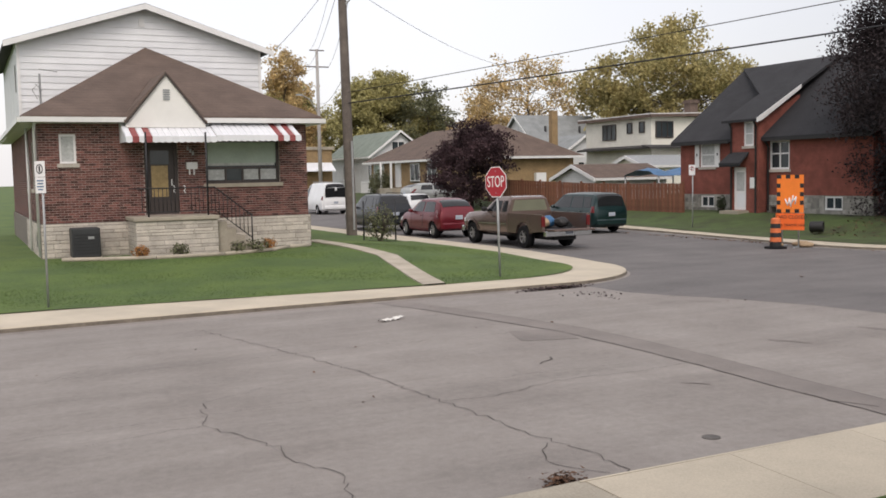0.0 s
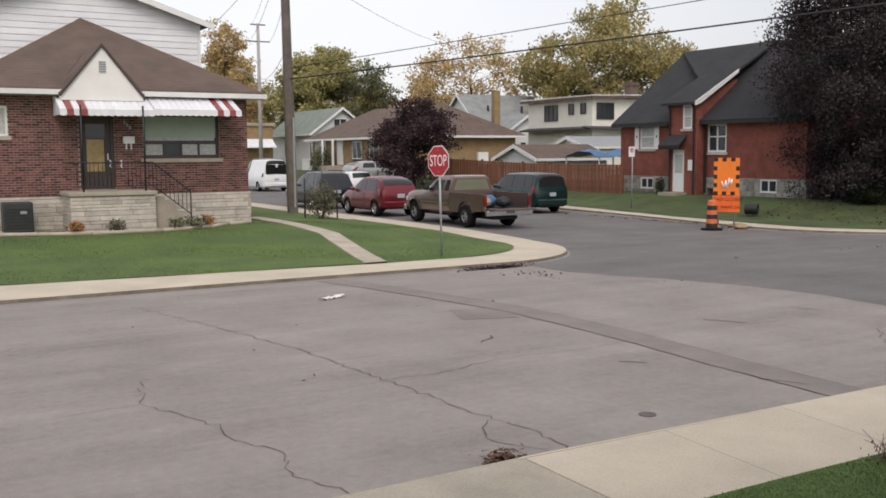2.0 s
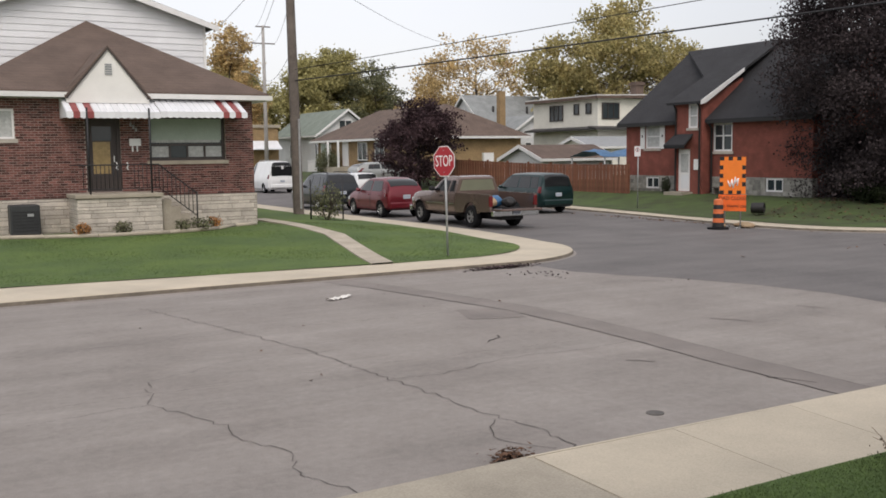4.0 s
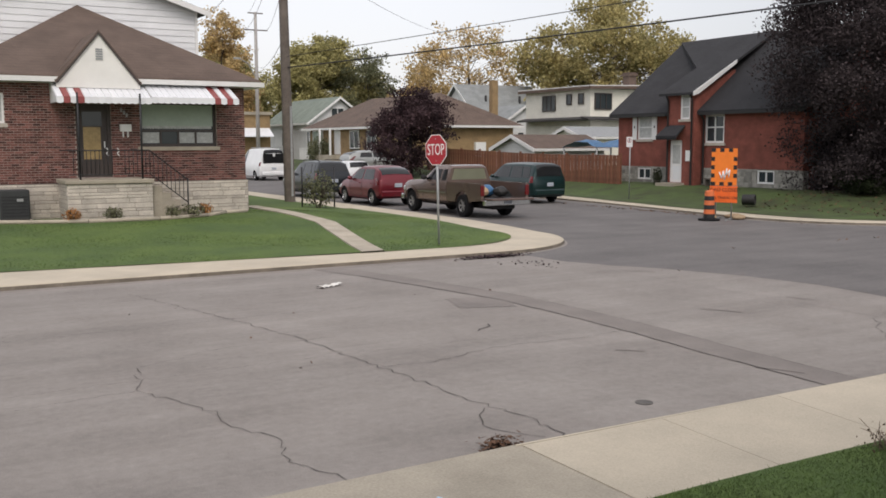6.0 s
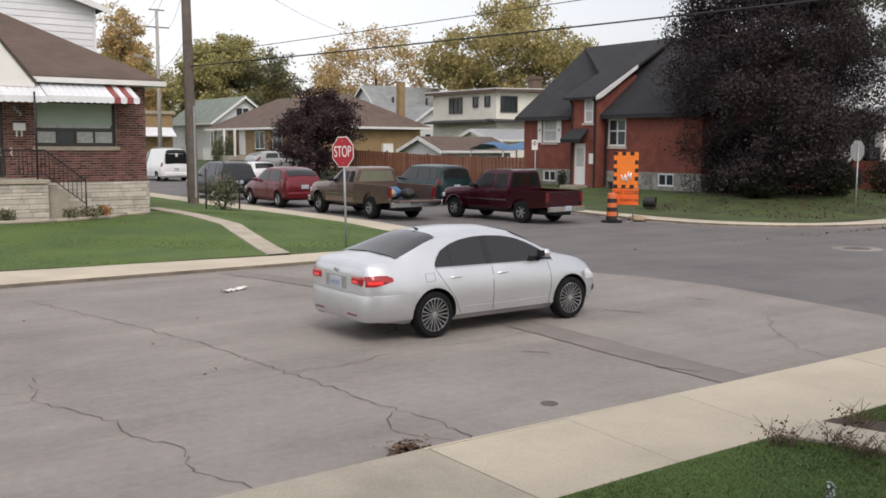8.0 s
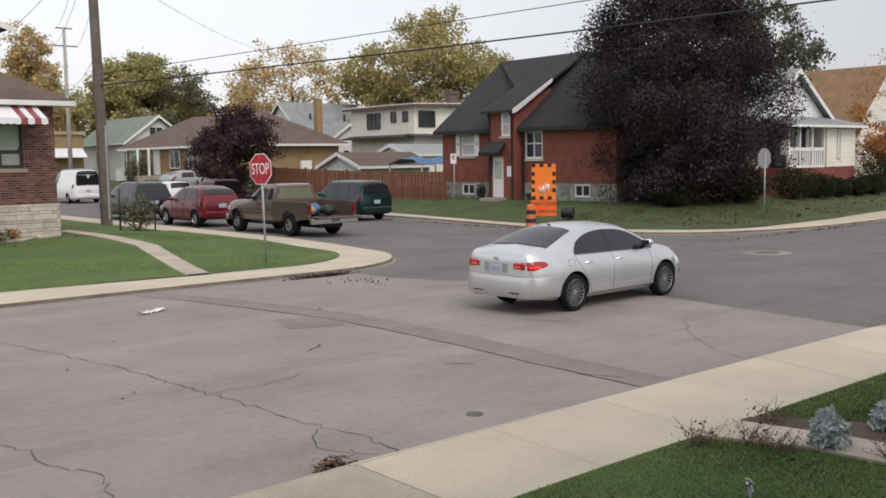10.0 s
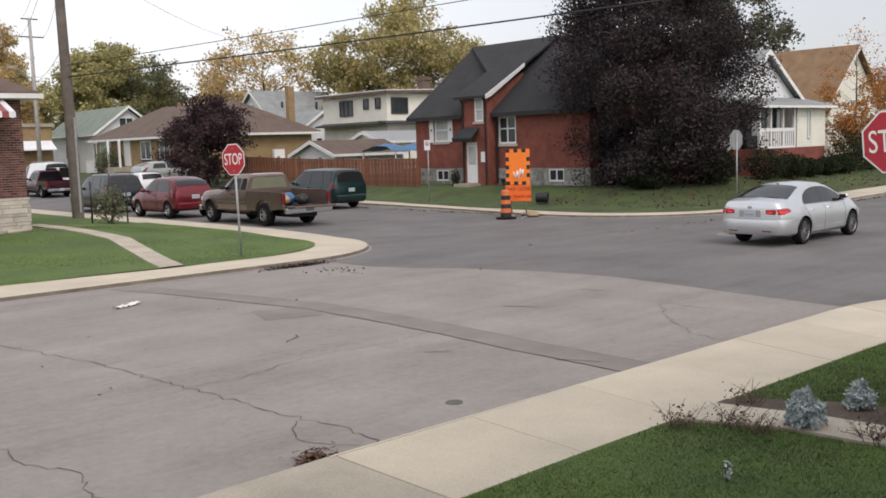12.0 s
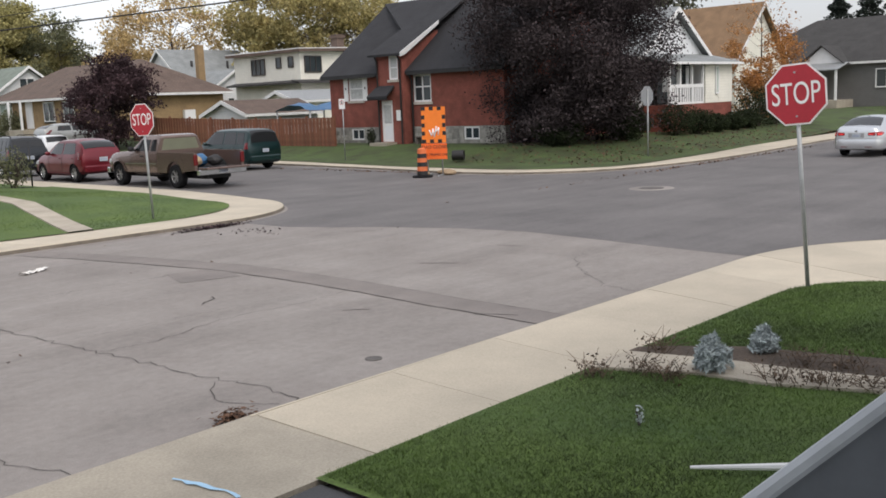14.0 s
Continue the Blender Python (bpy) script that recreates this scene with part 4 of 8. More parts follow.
# ---- houses further off ----
def simple_house(label, x0, x1, y0, y1, z0, eave, ridge, along, wall, roof, over=0.4, hip=0.0, gable_mat=None):
    """A house with a gable roof (or a hip roof, hip > 0) whose ridge runs along x or y. Returns it and its south and west faces."""
    h = thing("house", label, "house")
    bm = bmesh.new()
    s, w = Face(x0, y0, 0), Face(x0, y1, -90)
    bm_prism(bm, [(x0, y0, z0 - 0.5), (x1, y0, z0 - 0.5), (x1, y1, z0 - 0.5), (x0, y1, z0 - 0.5)], (0, 0, eave - z0 + 0.5))
    part("wall", bm, wall, h)
    E = [(x0 - over, y0 - over), (x1 + over, y0 - over), (x1 + over, y1 + over), (x0 - over, y1 + over)]
    ex0, ey0, ex1, ey1 = x0 - over, y0 - over, x1 + over, y1 + over
    drop = eave - 0.02
    if along == "x":
        ym = (y0 + y1) / 2
        r0, r1 = (ex0 + hip, ym, ridge), (ex1 - hip, ym, ridge)
        q = [[(ex0, ey0, drop), (ex1, ey0, drop), r1, r0], [(ex1, ey1, drop), (ex0, ey1, drop), r0, r1]]
        ends = [[(ex0, ey1, drop), (ex0, ey0, drop), r0], [(ex1, ey0, drop), (ex1, ey1, drop), r1]]
        gab = [[(x0, y0, eave), (x0, y1, eave), (x0, ym, ridge - 0.25)], [(x1, y0, eave), (x1, y1, eave), (x1, ym, ridge - 0.25)]]
        go = ((0.2, 0, 0), (-0.2, 0, 0))
    else:
        xm = (x0 + x1) / 2
        r0, r1 = (xm, ey0 + hip, ridge), (xm, ey1 - hip, ridge)
        q = [[(ex1, ey0, drop), (ex1, ey1, drop), r1, r0], [(ex0, ey1, drop), (ex0, ey0, drop), r0, r1]]
        ends = [[(ex0, ey0, drop), (ex1, ey0, drop), r0], [(ex1, ey1, drop), (ex0, ey1, drop), r1]]
        gab = [[(x0, y0, eave), (x1, y0, eave), (xm, y0, ridge - 0.25)], [(x0, y1, eave), (x1, y1, eave), (xm, y1, ridge - 0.25)]]
        go = ((0, 0.2, 0), (0, -0.2, 0))
    if hip:
        q += ends
    else:
        for g_, o_ in zip(gab, go):
            bm = bmesh.new()
            bm_prism(bm, g_, o_)
            part("gable", bm, gable_mat or wall, h)
            # white rake boards
        for e_ in ends:
            a_, b_, c_ = (Vector(p) for p in e_)
            for p in (a_, b_):
                bm = bmesh.new()
                bm_prism(bm, [p, c_, c_ - Vector((0, 0, 0.25)), p - Vector((0, 0, 0.25))], Vector(go[0]) * (-0.2 if e_ is ends[0] else 0.2))
                part("rake_board", bm, M["trim"], h)
    slab_roof(h, "roof", q, 0.12, roof)
    for a_, b_ in zip(E, E[1:] + E[:1]):
        bm = bmesh.new()
        if not hip and ((along == "x" and a_[0] == b_[0]) or (along == "y" and a_[1] == b_[1])):
            continue
        d_ = (Vector(b_) - Vector(a_)).normalized()
        n_ = Vector((d_.y, -d_.x)) * 0.08
        bm_prism(bm, [(*a_, drop - 0.19), (*b_, drop - 0.19), (b_[0] + n_.x, b_[1] + n_.y, drop - 0.19), (a_[0] + n_.x, a_[1] + n_.y, drop - 0.19)], (0, 0, 0.17))
        part("gutter", bm, M["gutter"], h)
    return h, s, w


def flat_window(h, face, a0, a1, z0, z1, mull=(), rails=(), frame_mat=None, pane=None, sill=None, name="window"):
    return add_window(h, face, a0, a1, z0, z1, frame_mat or M["trim"], name, inset=-0.06, fw=0.08, mull=mull, rails=rails, pane=pane, sill=sill)
# buff brick bungalow with a brown hip roof
hb, s_, w_ = simple_house("buff brick bungalow with a brown hip roof behind the fence", 34.0, 42.6, 62.3, 82.5, 0.9, 4.0, 6.6, "y", M["yellow_brick"], M["roof_brown"], 0.6, hip=4.6)
A = lambda y: 82.5 - y
flat_window(hb, w_, A(81.8), A(79.5), 1.9, 3.75, mull=(0.5,), pane=M["blind"])
flat_window(hb, w_, A(73.8), A(72.0), 2.2, 3.7, mull=(0.5,), sill=M["stone"])
flat_window(hb, w_, A(70.5), A(68.8), 2.2, 3.7, mull=(0.5,), sill=M["stone"])
bm = bmesh.new()
w_.box(bm, A(77.0), A(75.8), 0.0, 0.06, 1.7, 3.85)
part("door", bm, M["trim"], hb, "white front door")
for y in (77.4, 75.2):
    bm = bmesh.new()
    w_.box(bm, A(y), A(y) + 0.15, 1.2, 1.35, 1.6, 3.85)
    part("porch_post", bm, M["trim"], hb)
bm = bmesh.new()
w_.box(bm, A(78.5), A(74.5), 0.0, 1.5, 0.5, 1.65)
part("porch", bm, M["concrete_old"], hb)
bm = bmesh.new()
for i in range(14):
    w_.box(bm, A(81.5) + i * 0.22, A(81.5) + i * 0.22 + 0.05, 1.45, 1.5, 1.2, 2.2)
w_.box(bm, A(81.5), A(78.4), 1.43, 1.52, 2.15, 2.25)
part("railing", bm, M["trim"], hb, "white porch railing")
bm = bmesh.new()
s_.box(bm, 5.0, 5.9, 0.02, 0.3, 1.6, 2.7)
part("meter_box", bm, M["trim"], hb)
bm = bmesh.new()
bm_box(bm, 43.75, 44.3, 67.0, 67.5, 2, 7.75)
part("chimney", bm, M["yellow_brick"], hb)

# white house with a grey-green roof
hg, s_, w_ = simple_house("white sided house with a grey-green gable roof", 37.9, 44.3, 92.0, 104.0, 1.2, 4.75, 7.45, "y", M["siding_house"], M["roof_green"], 0.5)
flat_window(hg, w_, 11.2, 12.6, 2.3, 3.9, mull=(0.5,))
flat_window(hg, w_, 4.0, 6.0, 2.3, 3.9, mull=(0.5,))
flat_window(hg, s_, 2.3, 3.8, 5.2, 6.3, mull=(0.5,), frame_mat=M["trim"])
flat_window(hg, s_, 1.0, 2.4, 2.3, 3.9)

# white house with a grey roof, and its front gable
hw, s_, w_ = simple_house("white house with a grey shingle roof and a front gable", 50.9, 59.6, 80.0, 89.0, 1.6, 4.6, 8.6, "x", M["siding_house"], M["roof_grey"], 0.4)
flat_window(hw, w_, 3.8, 4.6, 6.2, 7.2)
FGX, FGH = 53.9, 2.6
bm = bmesh.new()
bm_prism(bm, [(FGX - FGH, 77.0, 1.0), (FGX + FGH, 77.0, 1.0), (FGX + FGH, 77.0, 4.5), (FGX, 77.0, 6.1), (FGX - FGH, 77.0, 4.5)], (0, 6.5, 0))
part("front_gable", bm, M["siding_house"], hw)
slab_roof(hw, "front_roof", [[(FGX - FGH - 0.4, 76.6, 4.35), (FGX, 76.6, 6.3), (FGX, 84.0, 6.3), (FGX - FGH - 0.4, 84.0, 4.35)], [(FGX, 76.6, 6.3), (FGX + FGH + 0.4, 76.6, 4.35), (FGX + FGH + 0.4, 84.0, 4.35), (FGX, 84.0, 6.3)]], 0.12, M["roof_grey"])
fg = Face(FGX - FGH, 77.0, 0)
flat_window(hw, fg, 0.6, 1.4, 2.3, 3.7)
flat_window(hw, fg, 1.8, 2.6, 2.3, 3.7)
flat_window(hw, fg, 4.0, 4.6, 2.6, 3.7)
for s in (-1, 1):
    bm = bmesh.new()
    bm_prism(bm, [(FGX + s * (FGH + 0.4), 76.55, 4.35), (FGX, 76.55, 6.3), (FGX, 76.55, 6.05), (FGX + s * (FGH + 0.4), 76.55, 4.10)], (0, 0.04, 0))
    part("rake_board", bm, M["trim"], hw)
for x, y in ((53.0, 82.4), (57.0, 82.2)):
    bm = bmesh.new()
    bm_tube(bm, [(x, y, 6.2), (x, y, 7.4)], 0.12, 6)
    part("roof_vent", bm, M["black"], hw)

# cream flat-roofed house
hc = thing("house", "cream two-storey house with a flat roof and dark windows", "house")
bm = bmesh.new()
bm_prism(bm, [(49.80, 61.80, 0), (58.00, 61.80, 0), (58.00, 70.80, 0), (49.80, 70.80, 0)], (0, 0, 7.0))
part("wall", bm, M["siding_cream"], hc)
bm = bmesh.new()
bm_prism(bm, [(49.30, 61.30, 7.02), (58.50, 61.30, 7.22), (58.50, 71.30, 7.22), (49.30, 71.30, 7.02)], (0, 0, 0.22))
part("roof", bm, M["gutter"], hc, "flat roof with a pale edge")
bm = bmesh.new()
bm_prism(bm, [(49.25, 61.22, 6.92), (58.55, 61.22, 7.12), (58.55, 61.22, 7.36), (49.25, 61.22, 7.16)], (0, 0.06, 0))
bm_prism(bm, [(49.24, 61.22, 6.92), (49.24, 71.30, 6.92), (49.24, 71.30, 7.16), (49.24, 61.22, 7.16)], (0.06, 0, 0))
part("fascia", bm, M["roof_brown"], hc)
bm = bmesh.new()
bm_prism(bm, [(48.80, 60.80, 4.55), (58.30, 60.80, 4.55), (58.30, 61.80, 4.75), (48.80, 61.80, 4.75)], (0, 0, -0.14))
bm_prism(bm, [(48.80, 60.80, 4.55), (48.80, 70.80, 4.55), (49.80, 70.80, 4.75), (49.80, 61.80, 4.75)], (0, 0, -0.14))
part("skirt_roof", bm, M["roof_darkgrey"], hc)
cs, cw = Face(49.80, 61.80, 0), Face(49.80, 70.80, -90)
cn = 70.8
flat_window(hc, cw, cn - 68.3, cn - 66.4, 5.3, 6.65, mull=(0.33, 0.66), frame_mat=M["dark_wood"])
flat_window(hc, cw, cn - 64.9, cn - 64.2, 5.75, 6.65, frame_mat=M["dark_wood"])
flat_window(hc, cw, cn - 63.3, cn - 62.6, 5.75, 6.65, frame_mat=M["dark_wood"])
flat_window(hc, cw, cn - 64.4, cn - 63.2, 3.2, 3.9, mull=(0.5,), frame_mat=M["dark_wood"])
flat_window(hc, cs, 0.4, 2.2, 5.3, 6.65, mull=(0.33, 0.66), frame_mat=M["dark_wood"])
flat_window(hc, cs, 1.4, 2.9, 3.15, 3.85, mull=(0.5,), frame_mat=M["dark_wood"])
bm = bmesh.new()
bm_box(bm, 54.55, 55.35, 62.6, 63.4, 2.0, 8.5)
bm_box(bm, 54.45, 55.45, 62.5, 63.5, 8.2, 8.4)
part("chimney", bm, M["roof_brown"], hc, "brown brick chimney")

# garage and sheds behind the fence
gr, s_, w_ = simple_house("low garage with a brown roof and white gable", 36.8, 42.6, 51.3, 56.0, 0.9, 2.3, 3.2, "x", M["siding_house"], M["roof_brown"], 0.3)
gs, s_, w_ = simple_house("small shed with a pale grey metal roof", 44.6, 52.5, 56.2, 60.0, 0.9, 3.1, 3.85, "x", M["siding_cream"], M["galv"], 0.3)
tarp = thing("tarpaulin", "blue tarpaulin slung over stored things behind the fence", "tarpaulin", (0, 0, 0))
bm = bmesh.new()
nx, ny = 14, 8
gv = [[bm.verts.new((38.0 + 8.0 * i / nx, 46.5 + 3.5 * j / ny, 2.35 + 0.5 * math.sin(math.pi * j / ny) * (0.7 + 0.3 * math.sin(i * 1.3)) + 0.12 * noise.noise((i * 0.6, j * 0.7, 2)))) for j in range(ny + 1)] for i in range(nx + 1)]
for i in range(nx):
    for j in range(ny):
        bm.faces.new((gv[i][j], gv[i + 1][j], gv[i + 1][j + 1], gv[i][j + 1])).smooth = True
part("sheet", bm, M["tarp"], tarp, sharp=0)
bm = bmesh.new()
for x, y in ((38.1, 46.6), (45.9, 46.6), (38.1, 49.9), (45.9, 49.9), (42, 46.6), (42, 49.9)):
    bm_tube(bm, [(x, y, 0.3), (x, y, 2.35)], 0.05, 6)
part("pole", bm, M["galv"], tarp)

# houses along the main road, east of the dark maple
hp, s_, w_ = simple_house("white gabled house with a glazed porch on a red brick base", 42.9, 49.6, 26.2, 37.0, 0.9, 4.45, 7.0, "y", M["siding_white"], M["roof_grey"], 0.35, gable_mat=M["siding_white"])
PX0, PX1, PY = 43.0, 49.7, 24.6
bm = bmesh.new()
bm_prism(bm, [(PX0, PY, 0), (PX1, PY, 0), (PX1, 26.2, 0), (PX0, 26.2, 0)], (0, 0, 1.95))
part("porch_base", bm, M["red_brick"], hp, "red brick porch base")
pf, pw = Face(PX0, PY, 0), Face(PX0, 26.2, -90)
bm = bmesh.new()
pf.wall(bm, 3.7, 6.7, 1.95, 4.0, 0.1, [(4.75, 5.1, 2.4, 3.9)])
pwall = part("porch_wall", bm, M["siding_cream"], hp, "cream horizontal siding")
for i in range(9):
    for a0, a1 in ((3.7, 4.7), (5.15, 6.7)):
        z0 = 1.97 + i * 0.225
        bm = bmesh.new()
        bm_prism(bm, [pf.p(a0, 0.026, z0), pf.p(a1, 0.026, z0), pf.p(a1, 0.004, z0 + 0.22), pf.p(a0, 0.004, z0 + 0.22)], (0, 0.004, 0))
        part("board", bm, M["siding_cream"], pwall)
for a in (0.05, 1.1, 2.3, 3.45):
    bm = bmesh.new()
    pf.box(bm, a, a + 0.12, -0.12, 0, 1.95, 4.0)
    part("porch_post", bm, M["trim"], hp)
bm = bmesh.new()
pf.box(bm, 0.17, 3.45, -0.11, -0.01, 2.78, 2.95)
pf.box(bm, 0.17, 3.45, -0.11, -0.01, 1.95, 2.05)
part("porch_rail", bm, M["trim"], hp)
bm = bmesh.new()
bm_box(bm, -0.045, 0.045, -0.045, 0.045, 0, 0.73)
bal2 = finish(bm, "baluster", M["trim"], 0)
for i in range(16):
    if i not in (4, 5, 10):
        piece("baluster", bal2, hp, pf.p(0.26 + i * 0.2, -0.06, 2.05))
bm = bmesh.new()
pf.box(bm, 0.1, 3.6, -0.75, -0.7, 2.0, 4.0)
part("porch_glazing", bm, M["glass"], hp)
for a0, a1, m_ in ((0.5, 1.0, "curtain"), (1.9, 2.3, "curtain"), (2.9, 3.2, "siding_white")):
    bm = bmesh.new()
    pf.box(bm, a0, a1, -0.69, -0.66, 2.6, 3.9)
    part("porch_curtain", bm, M[m_], hp)
flat_window(hp, pf, 4.75, 5.1, 2.4, 3.9, pane=M["blind"])
slab_roof(hp, "porch_roof", [[(PX0 - 0.5, PY - 0.45, 4.05), (PX1 + 0.5, PY - 0.45, 4.05), (PX1 + 0.5, 26.3, 4.6), (PX0 - 0.5, 26.3, 4.6)]], 0.1, M["roof_grey"])
bm = bmesh.new()
bm_prism(bm, [(PX0 - 0.5, PY - 0.47, 3.94), (PX1 + 0.5, PY - 0.47, 3.94), (PX1 + 0.5, PY - 0.47, 4.06), (PX0 - 0.5, PY - 0.47, 4.06)], (0, 0.018, 0))
part("porch_fascia", bm, M["trim"], hp)
ht, s_, w_ = simple_house("house with a broad tan shingle roof", 58.9, 65.8, 28.9, 42.0, 0.9, 4.6, 8.25, "y", M["siding_cream"], M["roof_tan"], 0.4)
bm = bmesh.new()
bm_tube(bm, [(62.0, 36.5, 7.9), (62.0, 36.5, 8.55)], 0.13, 8)
part("roof_vent", bm, M["galv"], ht)
hd, s_, w_ = simple_house("grey house with a dark hip roof and a white porch gable", 74.5, 87.0, 17.0, 37.5, 0.9, 4.3, 7.9, "y", M["siding_grey"], M["roof_darkgrey"], 0.4, hip=5.5)
flat_window(hd, w_, 12.0, 13.6, 2.3, 3.7, mull=(0.5,))
flat_window(hd, w_, 16.0, 17.6, 2.3, 3.7, mull=(0.5,))
bm = bmesh.new()
bm_prism(bm, [(73.2, 30.5, 4.2), (73.2, 27.5, 4.2), (73.2, 29.0, 5.45)], (4.0, 0, 0))
part("porch_gable", bm, M["trim"], hd, "white porch gable")
slab_roof(hd, "gable_roof", [[(72.9, 30.8, 4.15), (72.9, 29.0, 5.6), (78.0, 29.0, 5.6), (78.0, 30.8, 4.15)], [(72.9, 29.0, 5.6), (72.9, 27.2, 4.15), (78.0, 27.2, 4.15), (78.0, 29.0, 5.6)]], 0.1, M["roof_darkgrey"])
slab_roof(hd, "porch_roof", [[(71.3, 27.1, 3.75), (71.3, 30.8, 3.75), (73.3, 30.8, 4.25), (73.3, 27.1, 4.25)]], 0.08, M["galv"])
for y in (27.2, 28.6, 30.6):
    bm = bmesh.new()
    bm_box(bm, 71.4, 71.55, y, y + 0.15, 0.8, 3.72)
    part("porch_post", bm, M["trim"], hd)
bm = bmesh.new()
bm_box(bm, 71.3, 74.5, 27.1, 30.8, 0.2, 1.5)
part("porch", bm, M["concrete_old"], hd)

# shop at the far end of the side street, behind the van
hs = thing("shop", "low brown shop with a white awning at the street's far end", "shop")
bm = bmesh.new()
bm_box(bm, 29.3, 34.0, 93, 99, 0, 5.6)
part("wall", bm, M["yellow_brick"], hs)
box_part("cornice", hs, M["concrete_old"], (29.1, 34.2, 92.8, 99.2, 5.5, 5.8))
bm = bmesh.new()
bm_prism(bm, [(29.4, 93, 4.2), (33.9, 93, 4.2), (33.9, 91.7, 3.4), (29.4, 91.7, 3.4)], (0, 0, -0.1))
part("awning", bm, M["awning_white"], hs)

# the house that the camera looks out from: it stands behind the eye and shades the near lawn
own = thing("house", "pale sided house behind the near lawn", "house")
bm = bmesh.new()
ow = Face(8.5, -0.75, 180)
ow.wall(bm, 0, 18.0, 0.0, 6.4, 0.25, [(7.8, 9.2, 1.9, 3.4)])
part("wall", bm, M["siding_house"], own)
bm = bmesh.new()
bm_prism(bm, [(-9.5, -1.0, 0), (8.5, -1.0, 0), (8.5, -10.0, 0), (-9.5, -10.0, 0)], (0, 0, 6.4))
part("wall", bm, M["siding_house"], own)
slab_roof(own, "roof", [[(-10, -0.2, 6.35), (9, -0.2, 6.35), (9, -5.4, 9.2), (-10, -5.4, 9.2)], [(9, -10.6, 6.35), (-10, -10.6, 6.35), (-10, -5.4, 9.2), (9, -5.4, 9.2)]], 0.12, M["roof_brown"])


# ---- signs, poles, cables, fence and street things ----
def lettering(name, text, size, depth, material, parent, m, label=""):
    """Raised letters in the built-in font; m: where, with x along the line and z out of the face."""
    cu = bpy.data.curves.new(name, "FONT")
    cu.body, cu.size, cu.extrude, cu.align_x, cu.align_y = text, size, depth, "CENTER", "CENTER"
    tmp = bpy.data.objects.new(name, cu)
    scene.collection.objects.link(tmp)
    me = bpy.data.meshes.new_from_object(tmp.evaluated_get(bpy.context.evaluated_depsgraph_get()))
    bpy.data.objects.remove(tmp)
    me.materials.clear()
    me.materials.append(material)
    ob = new(name, me)
    ob.parent = parent
    ob.matrix_basis = m
    if label:
        ob["label"] = label
    return ob


def stop_sign(at, facing, tilt=0.0, top=2.72):
    """facing: degrees of the way the face looks, from x."""
    s = thing("stop_sign", "red octagonal stop sign on a grey steel post", "stop sign", at, facing + 90, "stop signs")
    s.matrix_basis = pose(*at, 0, tilt, facing + 90)
    R = 0.375 / math.cos(math.pi / 8)
    octo = lambda r, y: [(r * math.cos(math.pi / 8 + k * math.pi / 4), y, top - 0.375 + r * math.sin(math.pi / 8 + k * math.pi / 4)) for k in range(8)]
    bm = bmesh.new()
    bm_tube(bm, [(0, 0.03, -0.2), (0, 0.03, top - 0.1)], 0.028, 8)
    part("post", bm, M["galv"], s)
    bm = bmesh.new()
    bm_prism(bm, octo(R, 0.0), (0, 0.006, 0))
    plate = part("plate", bm, M["sign_back"], s)
    bm = bmesh.new()
    bm_prism(bm, octo(R, -0.006), (0, 0.004, 0))
    part("border", bm, M["sign_white"], plate, "white border")
    bm = bmesh.new()
    bm_prism(bm, octo(R * 0.945, -0.011), (0, 0.004, 0))
    part("face", bm, M["sign_red"], plate, "red face")
    lettering("letters", "STOP", 0.335, 0.002, M["sign_white"], plate, pose(0, -0.014, top - 0.378, 90, 0, 0) @ Matrix.Diagonal((0.76, 1.16, 1, 1)), "white letters")
    for dz in (0.27, -0.27):
        bm = bmesh.new()
        bm_lathe(bm, [(0.0, -0.016), (0.014, -0.016), (0.014, -0.01)], 8, "Y", (0, 0, top - 0.375 + dz))
        part("bolt", bm, M["galv"], plate)
    return s


def parking_sign(at, facing, top, two=True):
    s = thing("parking_sign", "small white parking sign on a thin steel post", "road sign", at, facing + 90, "parking signs")
    bm = bmesh.new()
    bm_tube(bm, [(0, 0.03, -0.2), (0.02, 0.03, top - 0.02)], 0.025, 6)
    part("post", bm, M["galv"], s)
    for k in range(2 if two else 1):
        z1 = top - k * 0.33
        hgt = 0.32 if two else 0.45
        plate = box_part("plate", s, M["sign_white"], (-0.15, 0.15, -0.008, 0.0, z1 - hgt, z1), 0.0)
        if k == 0:
            bm = bmesh.new()
            rings = [[bm.verts.new((r * math.cos(a * math.pi / 12), -0.0125, z1 - 0.16 + r * math.sin(a * math.pi / 12))) for a in range(24)] for r in (0.10, 0.075)]
            for i in range(24):
                bm.faces.new((rings[0][i], rings[0][(i + 1) % 24], rings[1][(i + 1) % 24], rings[1][i]))
            part("ring", bm, M["sign_red"] if not two else M["black"], plate)
            bm = bmesh.new()
            bm_box(bm, -0.025, 0.02, -0.012, -0.009, z1 - 0.22, z1 - 0.10)
            part("mark", bm, M["black"], plate)
        else:
            bm = bmesh.new()
            for i, w in enumerate((0.10, 0.085, 0.10, 0.07)):
                bm_box(bm, -w, w, -0.012, -0.009, z1 - 0.08 - i * 0.06, z1 - 0.055 - i * 0.06)
            part("text_bars", bm, M["tarp"], plate)
    return s


stop_sign((11.85, 20.62, 0.12), 193.5, -1.5)
stop_sign((11.75, 4.78, 0.13), 184, -4.2, 2.79)
stop_sign((33.1, 19.9, 0.14), 84)
parking_sign((1.45, 21.1, 0.12), 215, 3.0)
parking_sign((28.75, 32.9, 0.13), 200, 2.75, two=False)

